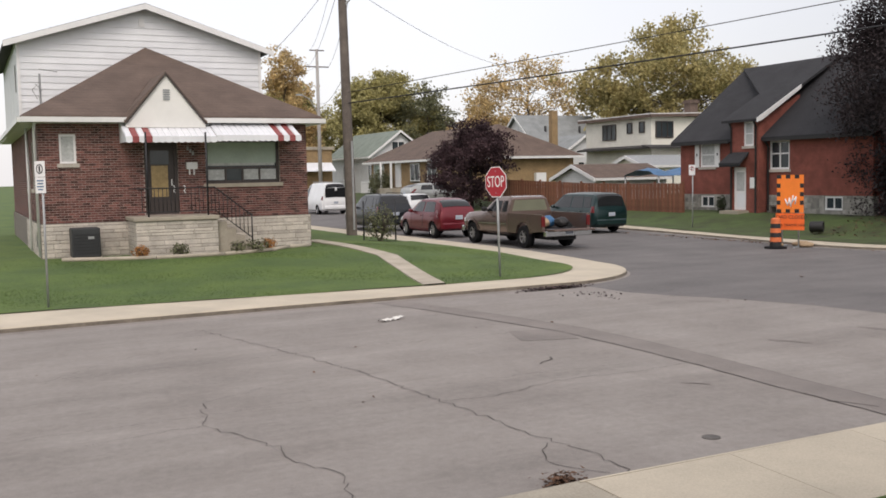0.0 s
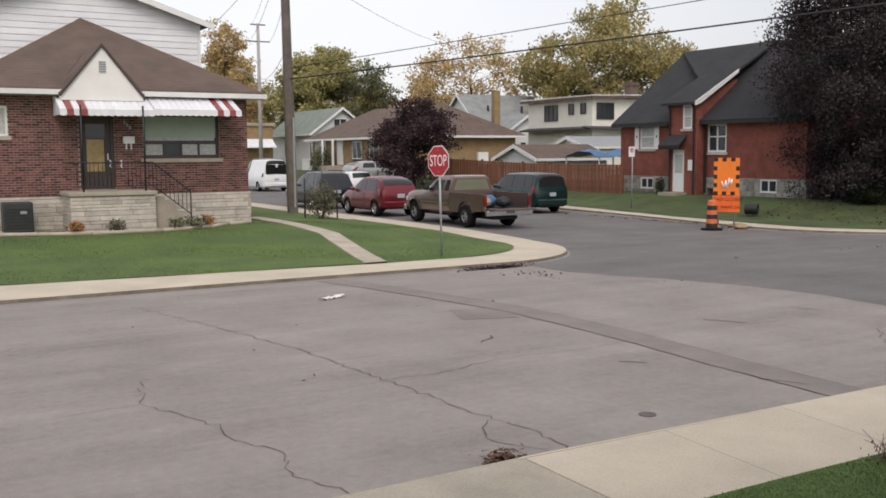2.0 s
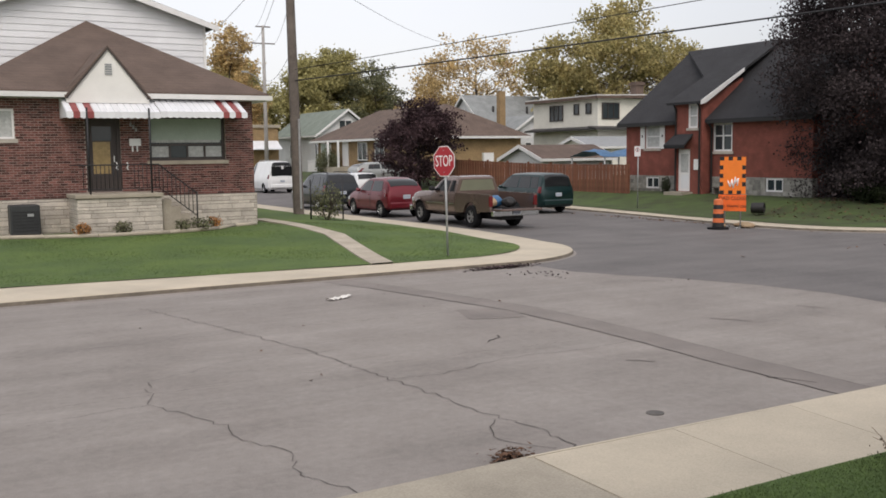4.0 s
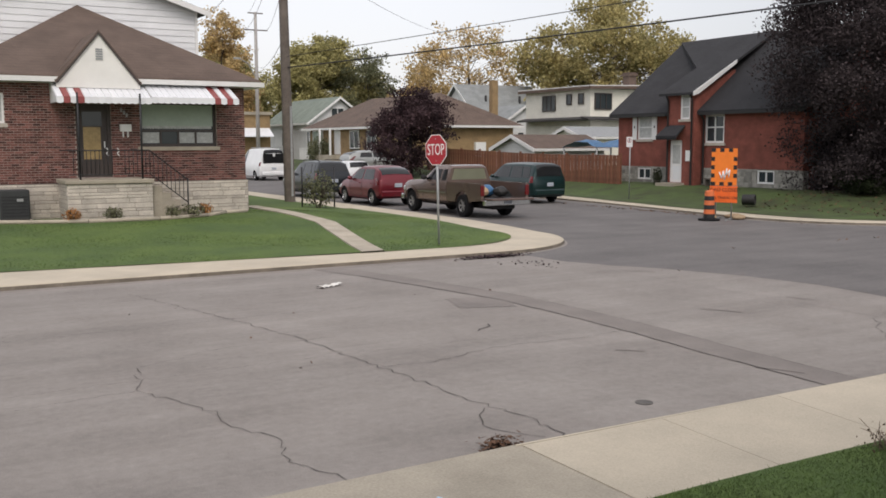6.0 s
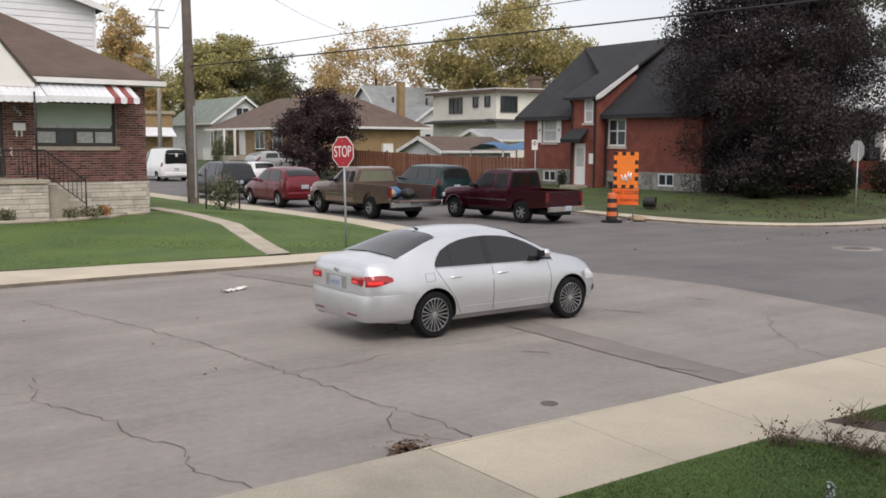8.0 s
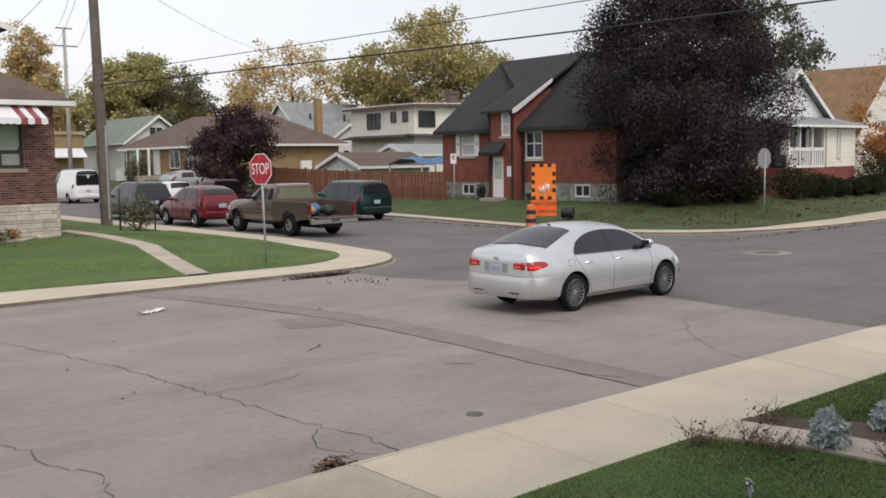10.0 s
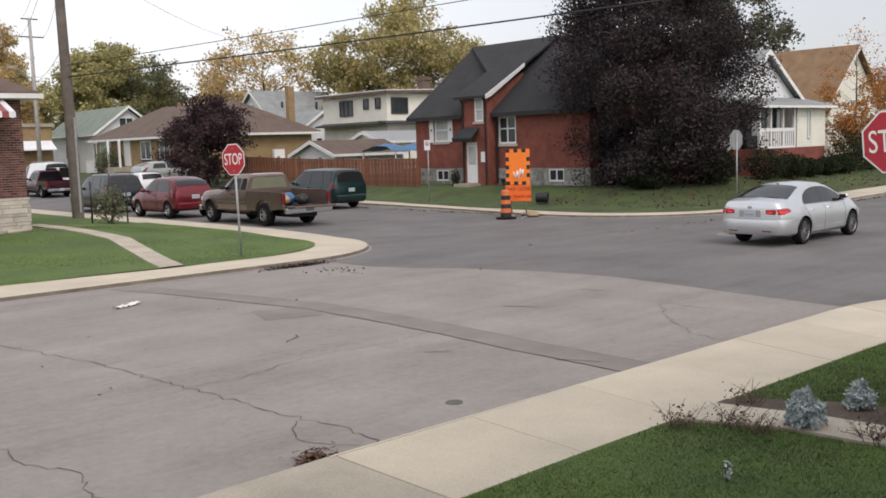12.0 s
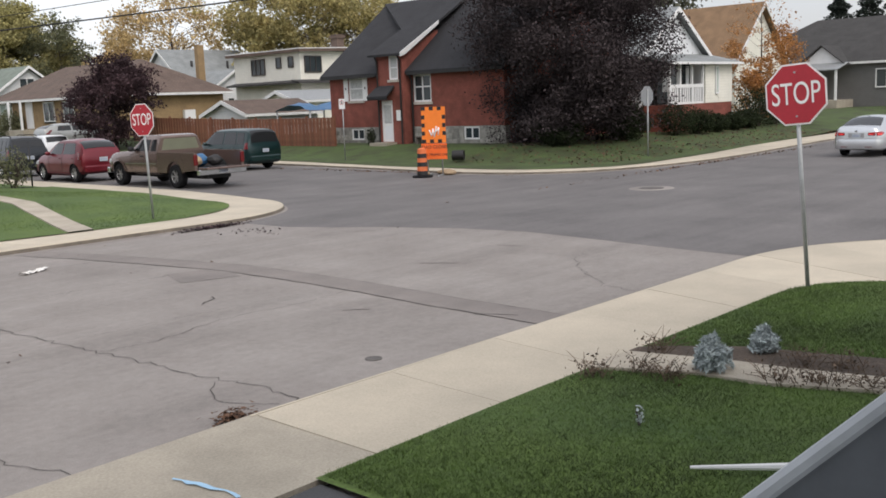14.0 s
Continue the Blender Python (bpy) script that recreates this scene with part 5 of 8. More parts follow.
# wooden utility pole with a lamp arm
upole = thing("utility_pole", "weathered wooden utility pole with cables", "utility pole", (14.98, 38.75, 0.2))
bm = bmesh.new()
bm_tube(bm, [(0, 0, -0.3), (-0.06, 0, 4), (-0.13, 0, 9), (-0.17, 0, 12.2)], [0.235, 0.215, 0.185, 0.165], 14)
part("shaft", bm, M["pole_wood"], upole)
bm = bmesh.new()
bm_tube(bm, [(-0.1, -0.1, 9.7), (0.35, -0.25, 10.2), (0.75, -0.5, 10.5), (1.8, -1.2, 10.6)], 0.04, 8)
part("lamp_arm", bm, M["galv"], upole)
bm = bmesh.new()
bm_box(bm, -0.02, 0.06, -0.26, -0.20, 0.2, 4.0)
part("cable_guard", bm, M["galv"], upole)
fpole = thing("utility_pole", "slim pale utility pole with crossarms", "utility pole", (30.0, 85.3, 0.5))
bm = bmesh.new()
bm_tube(bm, [(0, 0, -0.3), (0, 0, 14.0)], [0.2, 0.13], 10)
part("shaft", bm, M["pole_pale"], fpole)
for z, w in ((13.9, 0.7), (12.4, 1.1)):
    bm = bmesh.new()
    bm_tube(bm, [(-w, 0, z), (w, 0, z)], 0.06, 6)
    part("crossarm", bm, M["pole_wood"], fpole)
bm = bmesh.new()
bm_tube(bm, [(0, 0, 8.0), (-0.8, 0, 9.4), (-1.6, 0, 9.8)], 0.05, 6)
part("lamp_arm", bm, M["galv"], fpole)
box_part("lamp_head", fpole, M["galv"], (-2.1, -1.5, -0.12, 0.12, 9.72, 9.88))
# a pole out of sight that carries the crossing cables
rpole = thing("utility_pole", "wooden utility pole beyond the crossing", "utility pole", (28.6, -1.5, 0.1))
bm = bmesh.new()
bm_tube(bm, [(0, 0, -0.2), (0, 0, 11.5)], [0.22, 0.16], 12)
part("shaft", bm, M["pole_wood"], rpole)


def cable(a, b, sag, r, label="black overhead cable between utility poles"):
    bm = bmesh.new()
    a, b = Vector(a), Vector(b)
    pts = []
    for i in range(25):
        t = i / 24
        p = a.lerp(b, t)
        p.z -= sag * 4 * t * (1 - t)
        pts.append(p)
    bm_tube(bm, pts, r, 5)
    return solid("overhead_cable", bm, M["wire"], label, "cable", "", "overhead cables")


cable((14.85, 38.75, 5.8), (28.5, -1.5, 7.09), 0.12, 0.026)
cable((14.83, 38.75, 6.25), (28.5, -1.5, 8.27), 0.1, 0.014)
cable((14.83, 38.75, 10.9), (52.0, 86.0, 13.6), 0.8, 0.012)
for z, dx in ((13.95, -0.6), (12.4, -1.0), (12.4, 1.0), (9.2, 0.0)):
    cable((14.83 + dx * 0.3, 38.75, z - 2.2), (30.0 + dx, 85.3, z + 0.5), 0.6, 0.012)
cable((30.0, 85.3, 12.9), (2.55, 35.2, 6.5), 1.0, 0.010)
cable((10.9, 36.6, 7.4), (14.83, 38.75, 11.5), 0.2, 0.010)

# board fence along the back yards
fence = thing("fence", "tall red-brown cedar board fence along the side street yards", "fence")
fence.matrix_basis = pose(0, 0, -0.2)
fy0, fy1, fx = 37.6, 57.5, 32.2
bm = bmesh.new()
bm_box(bm, -0.010, 0.010, -0.068, 0.068, 0.0, 1.62)
board_me = finish(bm, "board", M["fence"])
nb = int((fy1 - fy0) / 0.145)
for i in range(nb):
    y = fy0 + i * 0.145
    piece("board", board_me, fence, (fx + (0.012 if i % 2 else -0.012), y, z_ne(fx, y) + 0.04 + 0.02 * noise.noise((i * 0.7, 0, 0))))
bm = bmesh.new()
for i in range(10):
    y = fy0 + i * (fy1 - fy0) / 9
    bm_box(bm, fx + 0.03, fx + 0.13, y - 0.05, y + 0.05, 0.1, z_ne(fx, y) + 1.75)
for dz in (0.35, 1.35):
    for i in range(9):
        ya, yb = fy0 + i * (fy1 - fy0) / 9, fy0 + (i + 1) * (fy1 - fy0) / 9
        bm_prism(bm, [(fx + 0.024, ya, z_ne(fx, ya) + dz), (fx + 0.06, ya, z_ne(fx, ya) + dz), (fx + 0.06, ya, z_ne(fx, ya) + dz + 0.09), (fx + 0.024, ya, z_ne(fx, ya) + dz + 0.09)], (0, yb - ya, z_ne(fx, yb) - z_ne(fx, ya)))
part("rail", bm, M["fence"], fence)

# road works: orange board on a stand, striped drum, sandbags
board = thing("road_works_sign", "orange checkered road closed board on a steel stand", "road sign", (24.75, 23.5, 0.004), 297)
bm = bmesh.new()
for x in (-0.27, 0.27):
    bm_tube(bm, [(x, 0.05, 0.05), (x, 0.03, 2.3)], 0.025, 6)
    bm_box(bm, x - 0.03, x + 0.03, -0.5, 0.6, 0.0, 0.05)
part("stand", bm, M["galv"], board)
panel = box_part("panel", board, M["orange"], (-0.44, 0.44, 0.0, 0.012, 1.16, 2.42))
bm = bmesh.new()
cells = [(-0.44 + 0.1467 * i, z) for i in range(6) for z in (1.16, 2.30)] + [(x, 1.16 + 0.12 + 0.142 * j) for j in range(7) for x in (-0.44, 0.32)]
for k, (x, z) in enumerate(cells):
    if k < 12 and (k // 2) % 2 == 0 or k >= 12 and ((k - 12) // 2) % 2 == 1:
        box_part("check", panel, M["black"], (x, x + (0.1467 if k < 12 else 0.12), -0.004, -0.001, z, z + (0.12 if k < 12 else 0.142)))
bm = bmesh.new()
scr = [(-0.16, 1.62), (-0.08, 1.40), (-0.02, 1.66), (0.02, 1.36), (0.10, 1.74), (0.06, 1.50), (0.2, 1.70), (0.16, 1.44)]
for (xa, za), (xb, zb) in zip(scr, scr[1:]):
    bm_tube(bm, [(xa, -0.006, za), (xb, -0.006, zb)], 0.022, 5)
part("scrawl", bm, M["sign_white"], panel, "white paint scrawl")
low = box_part("lower_panel", board, M["orange_red"], (-0.47, 0.47, -0.012, 0.0, 0.58, 1.14))
lettering("letters", "ROAD CLOSED", 0.165, 0.002, M["black"], low, pose(0, -0.016, 1.01, 90, 0, 0))
lettering("letters", "LOCAL TRAFFIC ONLY", 0.118, 0.002, M["black"], low, pose(0, -0.016, 0.74, 90, 0, 0))
drum = thing("traffic_drum", "orange and black striped traffic drum beside the road board", "traffic drum", (24.02, 23.42, 0.004), 0)
bm = bmesh.new()
bm_lathe(bm, [(0.0, 0.08), (0.36, 0.06), (0.36, 0.0), (0.0, 0.0)], 20, "Z")
part("base", bm, M["rubber"], drum)
for i in range(6):
    r0, r1 = 0.195 - i * 0.007, 0.195 - (i + 1) * 0.007
    bm = bmesh.new()
    bm_lathe(bm, [(r0, 0.08 + i * 0.15), (r1, 0.08 + (i + 1) * 0.15 - 0.003)], 20, "Z")
    part("band", bm, M["orange_dull" if i % 2 else "black"], drum)
bm = bmesh.new()
bm_lathe(bm, [(0.153, 0.98), (0.08, 1.02), (0.0, 1.02)], 20, "Z")
part("cap", bm, M["orange_dull"], drum)
for x, y, a in ((25.2, 23.2, 20), (24.6, 23.95, 70), (25.45, 23.65, -30)):
    sb = thing("sandbag", "tan sandbag weighting the sign stand", "sandbag", (x, y, 0.004), a, "sandbags")
    bm = bmesh.new()
    bmesh.ops.create_icosphere(bm, subdivisions=3, radius=1)
    for v in bm.verts:
        v.co = Vector((v.co.x * 0.34, v.co.y * 0.2, max(0, v.co.z * 0.10 + 0.07 + 0.03 * noise.noise(v.co * 2.0))))
    for f in bm.faces:
        f.smooth = True
    part("bag", bm, M["sandbag"], sb, sharp=0)
pipe = thing("drain_drum", "black plastic drum lying on the lawn with a red end", "drum", (28.85, 26.1, 0.42), 30)
bm = bmesh.new()
bm_lathe(bm, [(0.15, -0.24), (0.205, -0.26), (0.21, -0.22), (0.20, 0.22), (0.0, 0.22)], 20, "Y")
bm_lathe(bm, [(0.15, -0.24), (0.14, 0.15), (0.0, 0.15)], 20, "Y")
part("shell", bm, M["black"], pipe)
box_part("end_block", pipe, M["orange_dull"], (0.27, 0.55, -0.15, 0.15, -0.15, 0.09), 0.03)


# ---- marks on the road ----
def strip(bm, pts, width, z, rough=0.0, seed=0):
    rnd = random.Random(seed)
    fine = []
    for a, b in zip(pts, pts[1:]):
        a, b = Vector(a), Vector(b)
        n_ = max(2, int((b - a).length / (0.11 if rough > 0.02 else 0.22)))
        for i in range(n_):
            p = a.lerp(b, i / n_)
            fine.append(p + Vector((rnd.uniform(-1, 1), rnd.uniform(-1, 1))) * rough)
    fine.append(Vector(pts[-1]))
    prev = None
    for i, p in enumerate(fine):
        d = (fine[min(i + 1, len(fine) - 1)] - fine[max(i - 1, 0)]).normalized()
        n_ = Vector((-d.y, d.x)) * width * (rnd.uniform(0.35, 1.2) if rough else 1) / 2
        cur = (bm.verts.new((p.x + n_.x, p.y + n_.y, z)), bm.verts.new((p.x - n_.x, p.y - n_.y, z)))
        if prev:
            bm.faces.new((prev[0], cur[0], cur[1], prev[1]))
        prev = cur


bm = bmesh.new()
strip(bm, [(5.18, 6.7), (5.23, 7.4), (5.12, 8.0), (5.0, 9.2), (4.94, 10.0), (4.84, 11.1), (4.69, 12.4), (4.25, 14.7), (3.6, 17.2)], 0.0135, 0.007, 0.05, 1)
strip(bm, [(4.94, 10.0), (5.62, 9.9), (6.58, 10.2), (7.2, 10.2), (8.0, 10.1), (9.0, 10.3)], 0.0105, 0.007, 0.04, 2)
strip(bm, [(2.48, 11.4), (2.21, 10.35), (2.67, 9.14), (2.65, 8.5), (2.91, 8.0), (2.79, 7.3), (3.0, 6.7)], 0.012, 0.007, 0.05, 3)
strip(bm, [(5.06, 7.9), (4.81, 7.6), (4.71, 7.4), (4.80, 7.04), (5.0, 6.8)], 0.012, 0.007, 0.03, 4)
strip(bm, [(2.48, 11.4), (3.6, 12.0), (5.2, 11.9)], 0.0060, 0.007, 0.05, 5)
strip(bm, [(0.8, 13.6), (1.6, 14.6), (3.0, 15.6)], 0.0060, 0.007, 0.05, 6)
strip(bm, [(1.0, 10.2), (2.21, 10.35)], 0.007, 0.007, 0.04, 7)
strip(bm, [(12.72, 8.97), (12.2, 8.6), (11.93, 8.32), (11.4, 7.7), (11.05, 7.33), (10.97, 6.75)], 0.011, 0.007, 0.05, 8)
strip(bm, [(12.72, 8.97), (13.4, 9.3), (14.3, 9.1)], 0.006, 0.007, 0.05, 9)
strip(bm, [(7.5, 11.6), (7.35, 11.4), (7.1, 11.25)], 0.03, 0.007, 0.05, 12)
solid("road_cracks", bm, M["crack"], "thin branching cracks in the old asphalt", "crack", "stuff", sharp=0)
bm = bmesh.new()
strip(bm, [(7.9, 18.75), (8.35, 17.2), (8.75, 15.4), (9.14, 13.4), (9.18, 11.5), (9.15, 10.0), (9.05, 8.6), (9.0, 6.55)], 0.56, 0.006)
strip(bm, [(8.0, 13.45), (8.9, 13.15)], 1.0, 0.005)
strip(bm, [(13.1, 15.2), (13.5, 14.6)], 0.16, 0.006, 0.03, 31)
strip(bm, [(13.2, 11.05), (13.35, 10.6)], 0.14, 0.006, 0.03, 32)
strip(bm, [(11.1, 10.95), (11.45, 10.4)], 0.13, 0.006, 0.03, 33)
strip(bm, [(7.95, 9.3), (8.2, 9.05)], 0.07, 0.006, 0.02, 34)
solid("trench_patch", bm, M["patch"], "darker asphalt patch over an old trench", "patch", "structure", sharp=0)
bm = bmesh.new()
for dx, w_ in ((-0.28, 0.015), (0.28, 0.011)):
    strip(bm, [(8.35 + dx, 17.2), (8.75 + dx, 15.4), (9.14 + dx, 13.4), (9.18 + dx, 11.5), (9.15 + dx, 10.0), (9.05 + dx, 8.6), (9.0 + dx, 6.55)], w_, 0.008, 0.012, 11)
strip(bm, [(8.72, 7.7), (8.95, 7.2)], 0.05, 0.0085, 0.02, 13)
for y, w_ in ((10.75, 0.02), (12.4, 0.015), (13.85, 0.03), (16.4, 0.02), (17.9, 0.02)):
    strip(bm, [(-8, y - 0.2), (0, y), (5, y + 0.1), (8.3, y - 0.1)], w_ * 0.3, 0.0075, 0.05, int(y * 10))
solid("road_seams", bm, M["crack"], "tarred seams of the patched trench", "seam", "stuff", sharp=0)
bm = bmesh.new()
bm_lathe(bm, [(0.0, 0.010), (0.072, 0.010), (0.076, 0.007), (0.092, 0.007), (0.092, 0.0)], 20, "Z", (6.55, 7.22, 0))
solid("valve_cover", bm, M["cast_iron"], "small round iron valve cover in the road", "valve cover")
mh = thing("manhole", "round manhole cover in an asphalt ring", "manhole", (23.25, 13.86, 0.004))
bm = bmesh.new()
bm_lathe(bm, [(0.0, 0.012), (0.33, 0.012), (0.34, 0.0)], 24, "Z")
part("cover", bm, M["cast_iron"], mh)
bm = bmesh.new()
bm_lathe(bm, [(0.35, 0.006), (0.62, 0.006), (0.63, 0.0)], 24, "Z")
part("ring", bm, M["asphalt"], mh)
bm = bmesh.new()
strip(bm, [(3.30, 5.76), (3.33, 5.60), (3.36, 5.49), (3.40, 5.30), (3.39, 5.12)], 0.045, KERB + 0.006, 0.015, 21)
solid("paint_mark", bm, plain("blue_survey_paint", (0.35, 0.55, 0.72), 0.8), "faded blue survey paint on the pavement", "paint mark", "", sharp=0)
# crumpled paper by the kerb
bm = bmesh.new()
rnd = random.Random(5)
prev = None
for i in range(16):
    x = -0.38 + i * 0.05
    cur = [bm.verts.new((x + rnd.uniform(-.02, .02), y + rnd.uniform(-.03, .03), max(0.004, 0.03 + rnd.uniform(-0.02, 0.05)))) for y in (-0.11, -0.04, 0.04, 0.10)]
    if prev:
        for k in range(3):
            bm.faces.new((prev[k], cur[k], cur[k + 1], prev[k + 1]))
    prev = cur
litter = solid("paper_litter", bm, M["paper"], "crumpled white paper lying on the road", "litter")
litter.matrix_basis = pose(7.0, 16.2, 0.004, 0, 0, 25) @ Matrix.Diagonal((0.8, 0.65, 0.7, 1))


def leaf_mesh(name, pts, sizes, material, seed, flat=0.0, parent=None, label="", category="", kind="", long=1.0):
    """Many small bent leaves at pts, joined into one mesh. flat: 0 turned anyhow, 1 lying."""
    rng = np.random.default_rng(seed)
    n_ = len(pts)
    nrm = rng.normal(size=(n_, 3))
    nrm[:, 2] = nrm[:, 2] * (1 - flat) + flat * 4
    nrm /= np.linalg.norm(nrm, axis=1, keepdims=True)
    a = np.cross(nrm, rng.normal(size=(n_, 3)))
    a /= np.linalg.norm(a, axis=1, keepdims=True)
    b = np.cross(nrm, a)
    s = np.asarray(sizes)[:, None]
    v = np.stack([pts - a * s * 0.5 * long, pts + b * s * 0.32 - nrm * s * 0.1, pts + a * s * 0.5 * long, pts - b * s * 0.32 - nrm * s * 0.1], 1).reshape(-1, 3)
    me = bpy.data.meshes.new(name)
    me.vertices.add(len(v))
    me.vertices.foreach_set("co", v.astype(np.float32).ravel())
    me.loops.add(4 * n_)
    me.loops.foreach_set("vertex_index", np.arange(4 * n_, dtype=np.int32))
    me.polygons.add(n_)
    me.polygons.foreach_set("loop_start", np.arange(0, 4 * n_, 4, dtype=np.int32))
    me.update()
    me.validate()
    me.materials.append(material)
    ob = new(name, me)
    if parent:
        ob.parent = parent
        if label:
            ob["label"] = label
    else:
        tagged(ob, label, category, "", kind)
    return ob


def scatter(name, cx, cy, rx, ry, n_, z, size, material, seed, label, height=0.02):
    rng = np.random.default_rng(seed)
    p = np.stack([rng.normal(cx, rx, n_), rng.normal(cy, ry, n_), z + rng.random(n_) ** 2 * height], 1)
    return leaf_mesh(name, p, size * (0.6 + 0.8 * rng.random(n_)), material, seed, 0.7, None, label, "fallen leaves", "stuff")


scatter("leaf_pile", 4.48, 6.76, 0.10, 0.06, 220, 0.02, 0.05, M["dry_leaf"], 1, "brown leaf pile in the gutter", 0.08)
scatter("leaf_pile", 12.05, 18.42, 0.42, 0.07, 420, 0.02, 0.075, M["plum_leaf"], 2, "dark wet leaves in the gutter", 0.05)
scatter("leaf_pile", 12.2, 17.0, 0.25, 0.35, 45, 0.010, 0.07, M["plum_leaf"], 3, "dark leaves strewn on the road", 0.02)
scatter("leaf_pile", 33.0, 16.8, 5.0, 0.12, 300, 0.012, 0.10, M["dry_leaf"], 4, "brown leaves along the far kerb", 0.03)
scatter("leaf_pile", 25.5, 28.0, 0.16, 3.0, 200, 0.012, 0.10, M["dry_leaf"], 5, "brown leaves along the side street kerb", 0.03)
scatter("leaf_pile", 8.0, 15.0, 4.5, 3.0, 28, 0.010, 0.05, M["dry_leaf"], 6, "single dry leaves strewn on the road", 0.01)


# ---- trees and plants ----
def leaf_mat(name, color, tint, per=0.4, glow=0.4):
    m = mat(name, color, 0.75, 0.3, 0.5, 6, 0, tint=tint, per_piece=per, island=True)
    b = m.node_tree.nodes["Principled BSDF"]
    nt = m.node_tree
    tr, mx = nt.nodes.new("ShaderNodeBsdfTranslucent"), nt.nodes.new("ShaderNodeMixShader")
    mx.inputs[0].default_value = glow
    nt.links.new(b.inputs["Base Color"].links[0].from_socket, tr.inputs[0])
    nt.links.new(b.outputs[0], mx.inputs[1])
    nt.links.new(tr.outputs[0], mx.inputs[2])
    nt.links.new(mx.outputs[0], nt.nodes["Material Output"].inputs[0])
    b.inputs["Specular IOR Level"].default_value = 0.12
    return m


L = {
    "crimson": leaf_mat("crimson_maple_leaves", (0.053, 0.042, 0.043), (0.032, 0.026, 0.028), 0.28, 0.12),
    "crimson2": leaf_mat("purple_tree_leaves", (0.075, 0.046, 0.050), (0.044, 0.030, 0.034), 0.5, 0.2),
    "yellow": leaf_mat("yellowing_leaves", (0.45, 0.37, 0.17), (0.28, 0.26, 0.12), 0.4),
    "gold": leaf_mat("golden_leaves", (0.54, 0.40, 0.20), (0.40, 0.30, 0.15), 0.4),
    "green": leaf_mat("green_leaves", (0.42, 0.38, 0.17), (0.28, 0.26, 0.12), 0.4),
    "dullgreen": leaf_mat("grey_green_leaves", (0.18, 0.18, 0.105), (0.12, 0.13, 0.075), 0.4),
    "orange": leaf_mat("orange_leaves", (0.46, 0.23, 0.085), (0.32, 0.16, 0.065), 0.4),
    "spruce": leaf_mat("dark_spruce", (0.040, 0.048, 0.040), (0.028, 0.036, 0.030), 0.4),
    "darkgreen": leaf_mat("dark_green_leaves", (0.15, 0.15, 0.105), (0.10, 0.105, 0.075), 0.4),
    "shrub": leaf_mat("dark_shrub_leaves", (0.035, 0.045, 0.022), (0.022, 0.030, 0.015), 0.4),
}


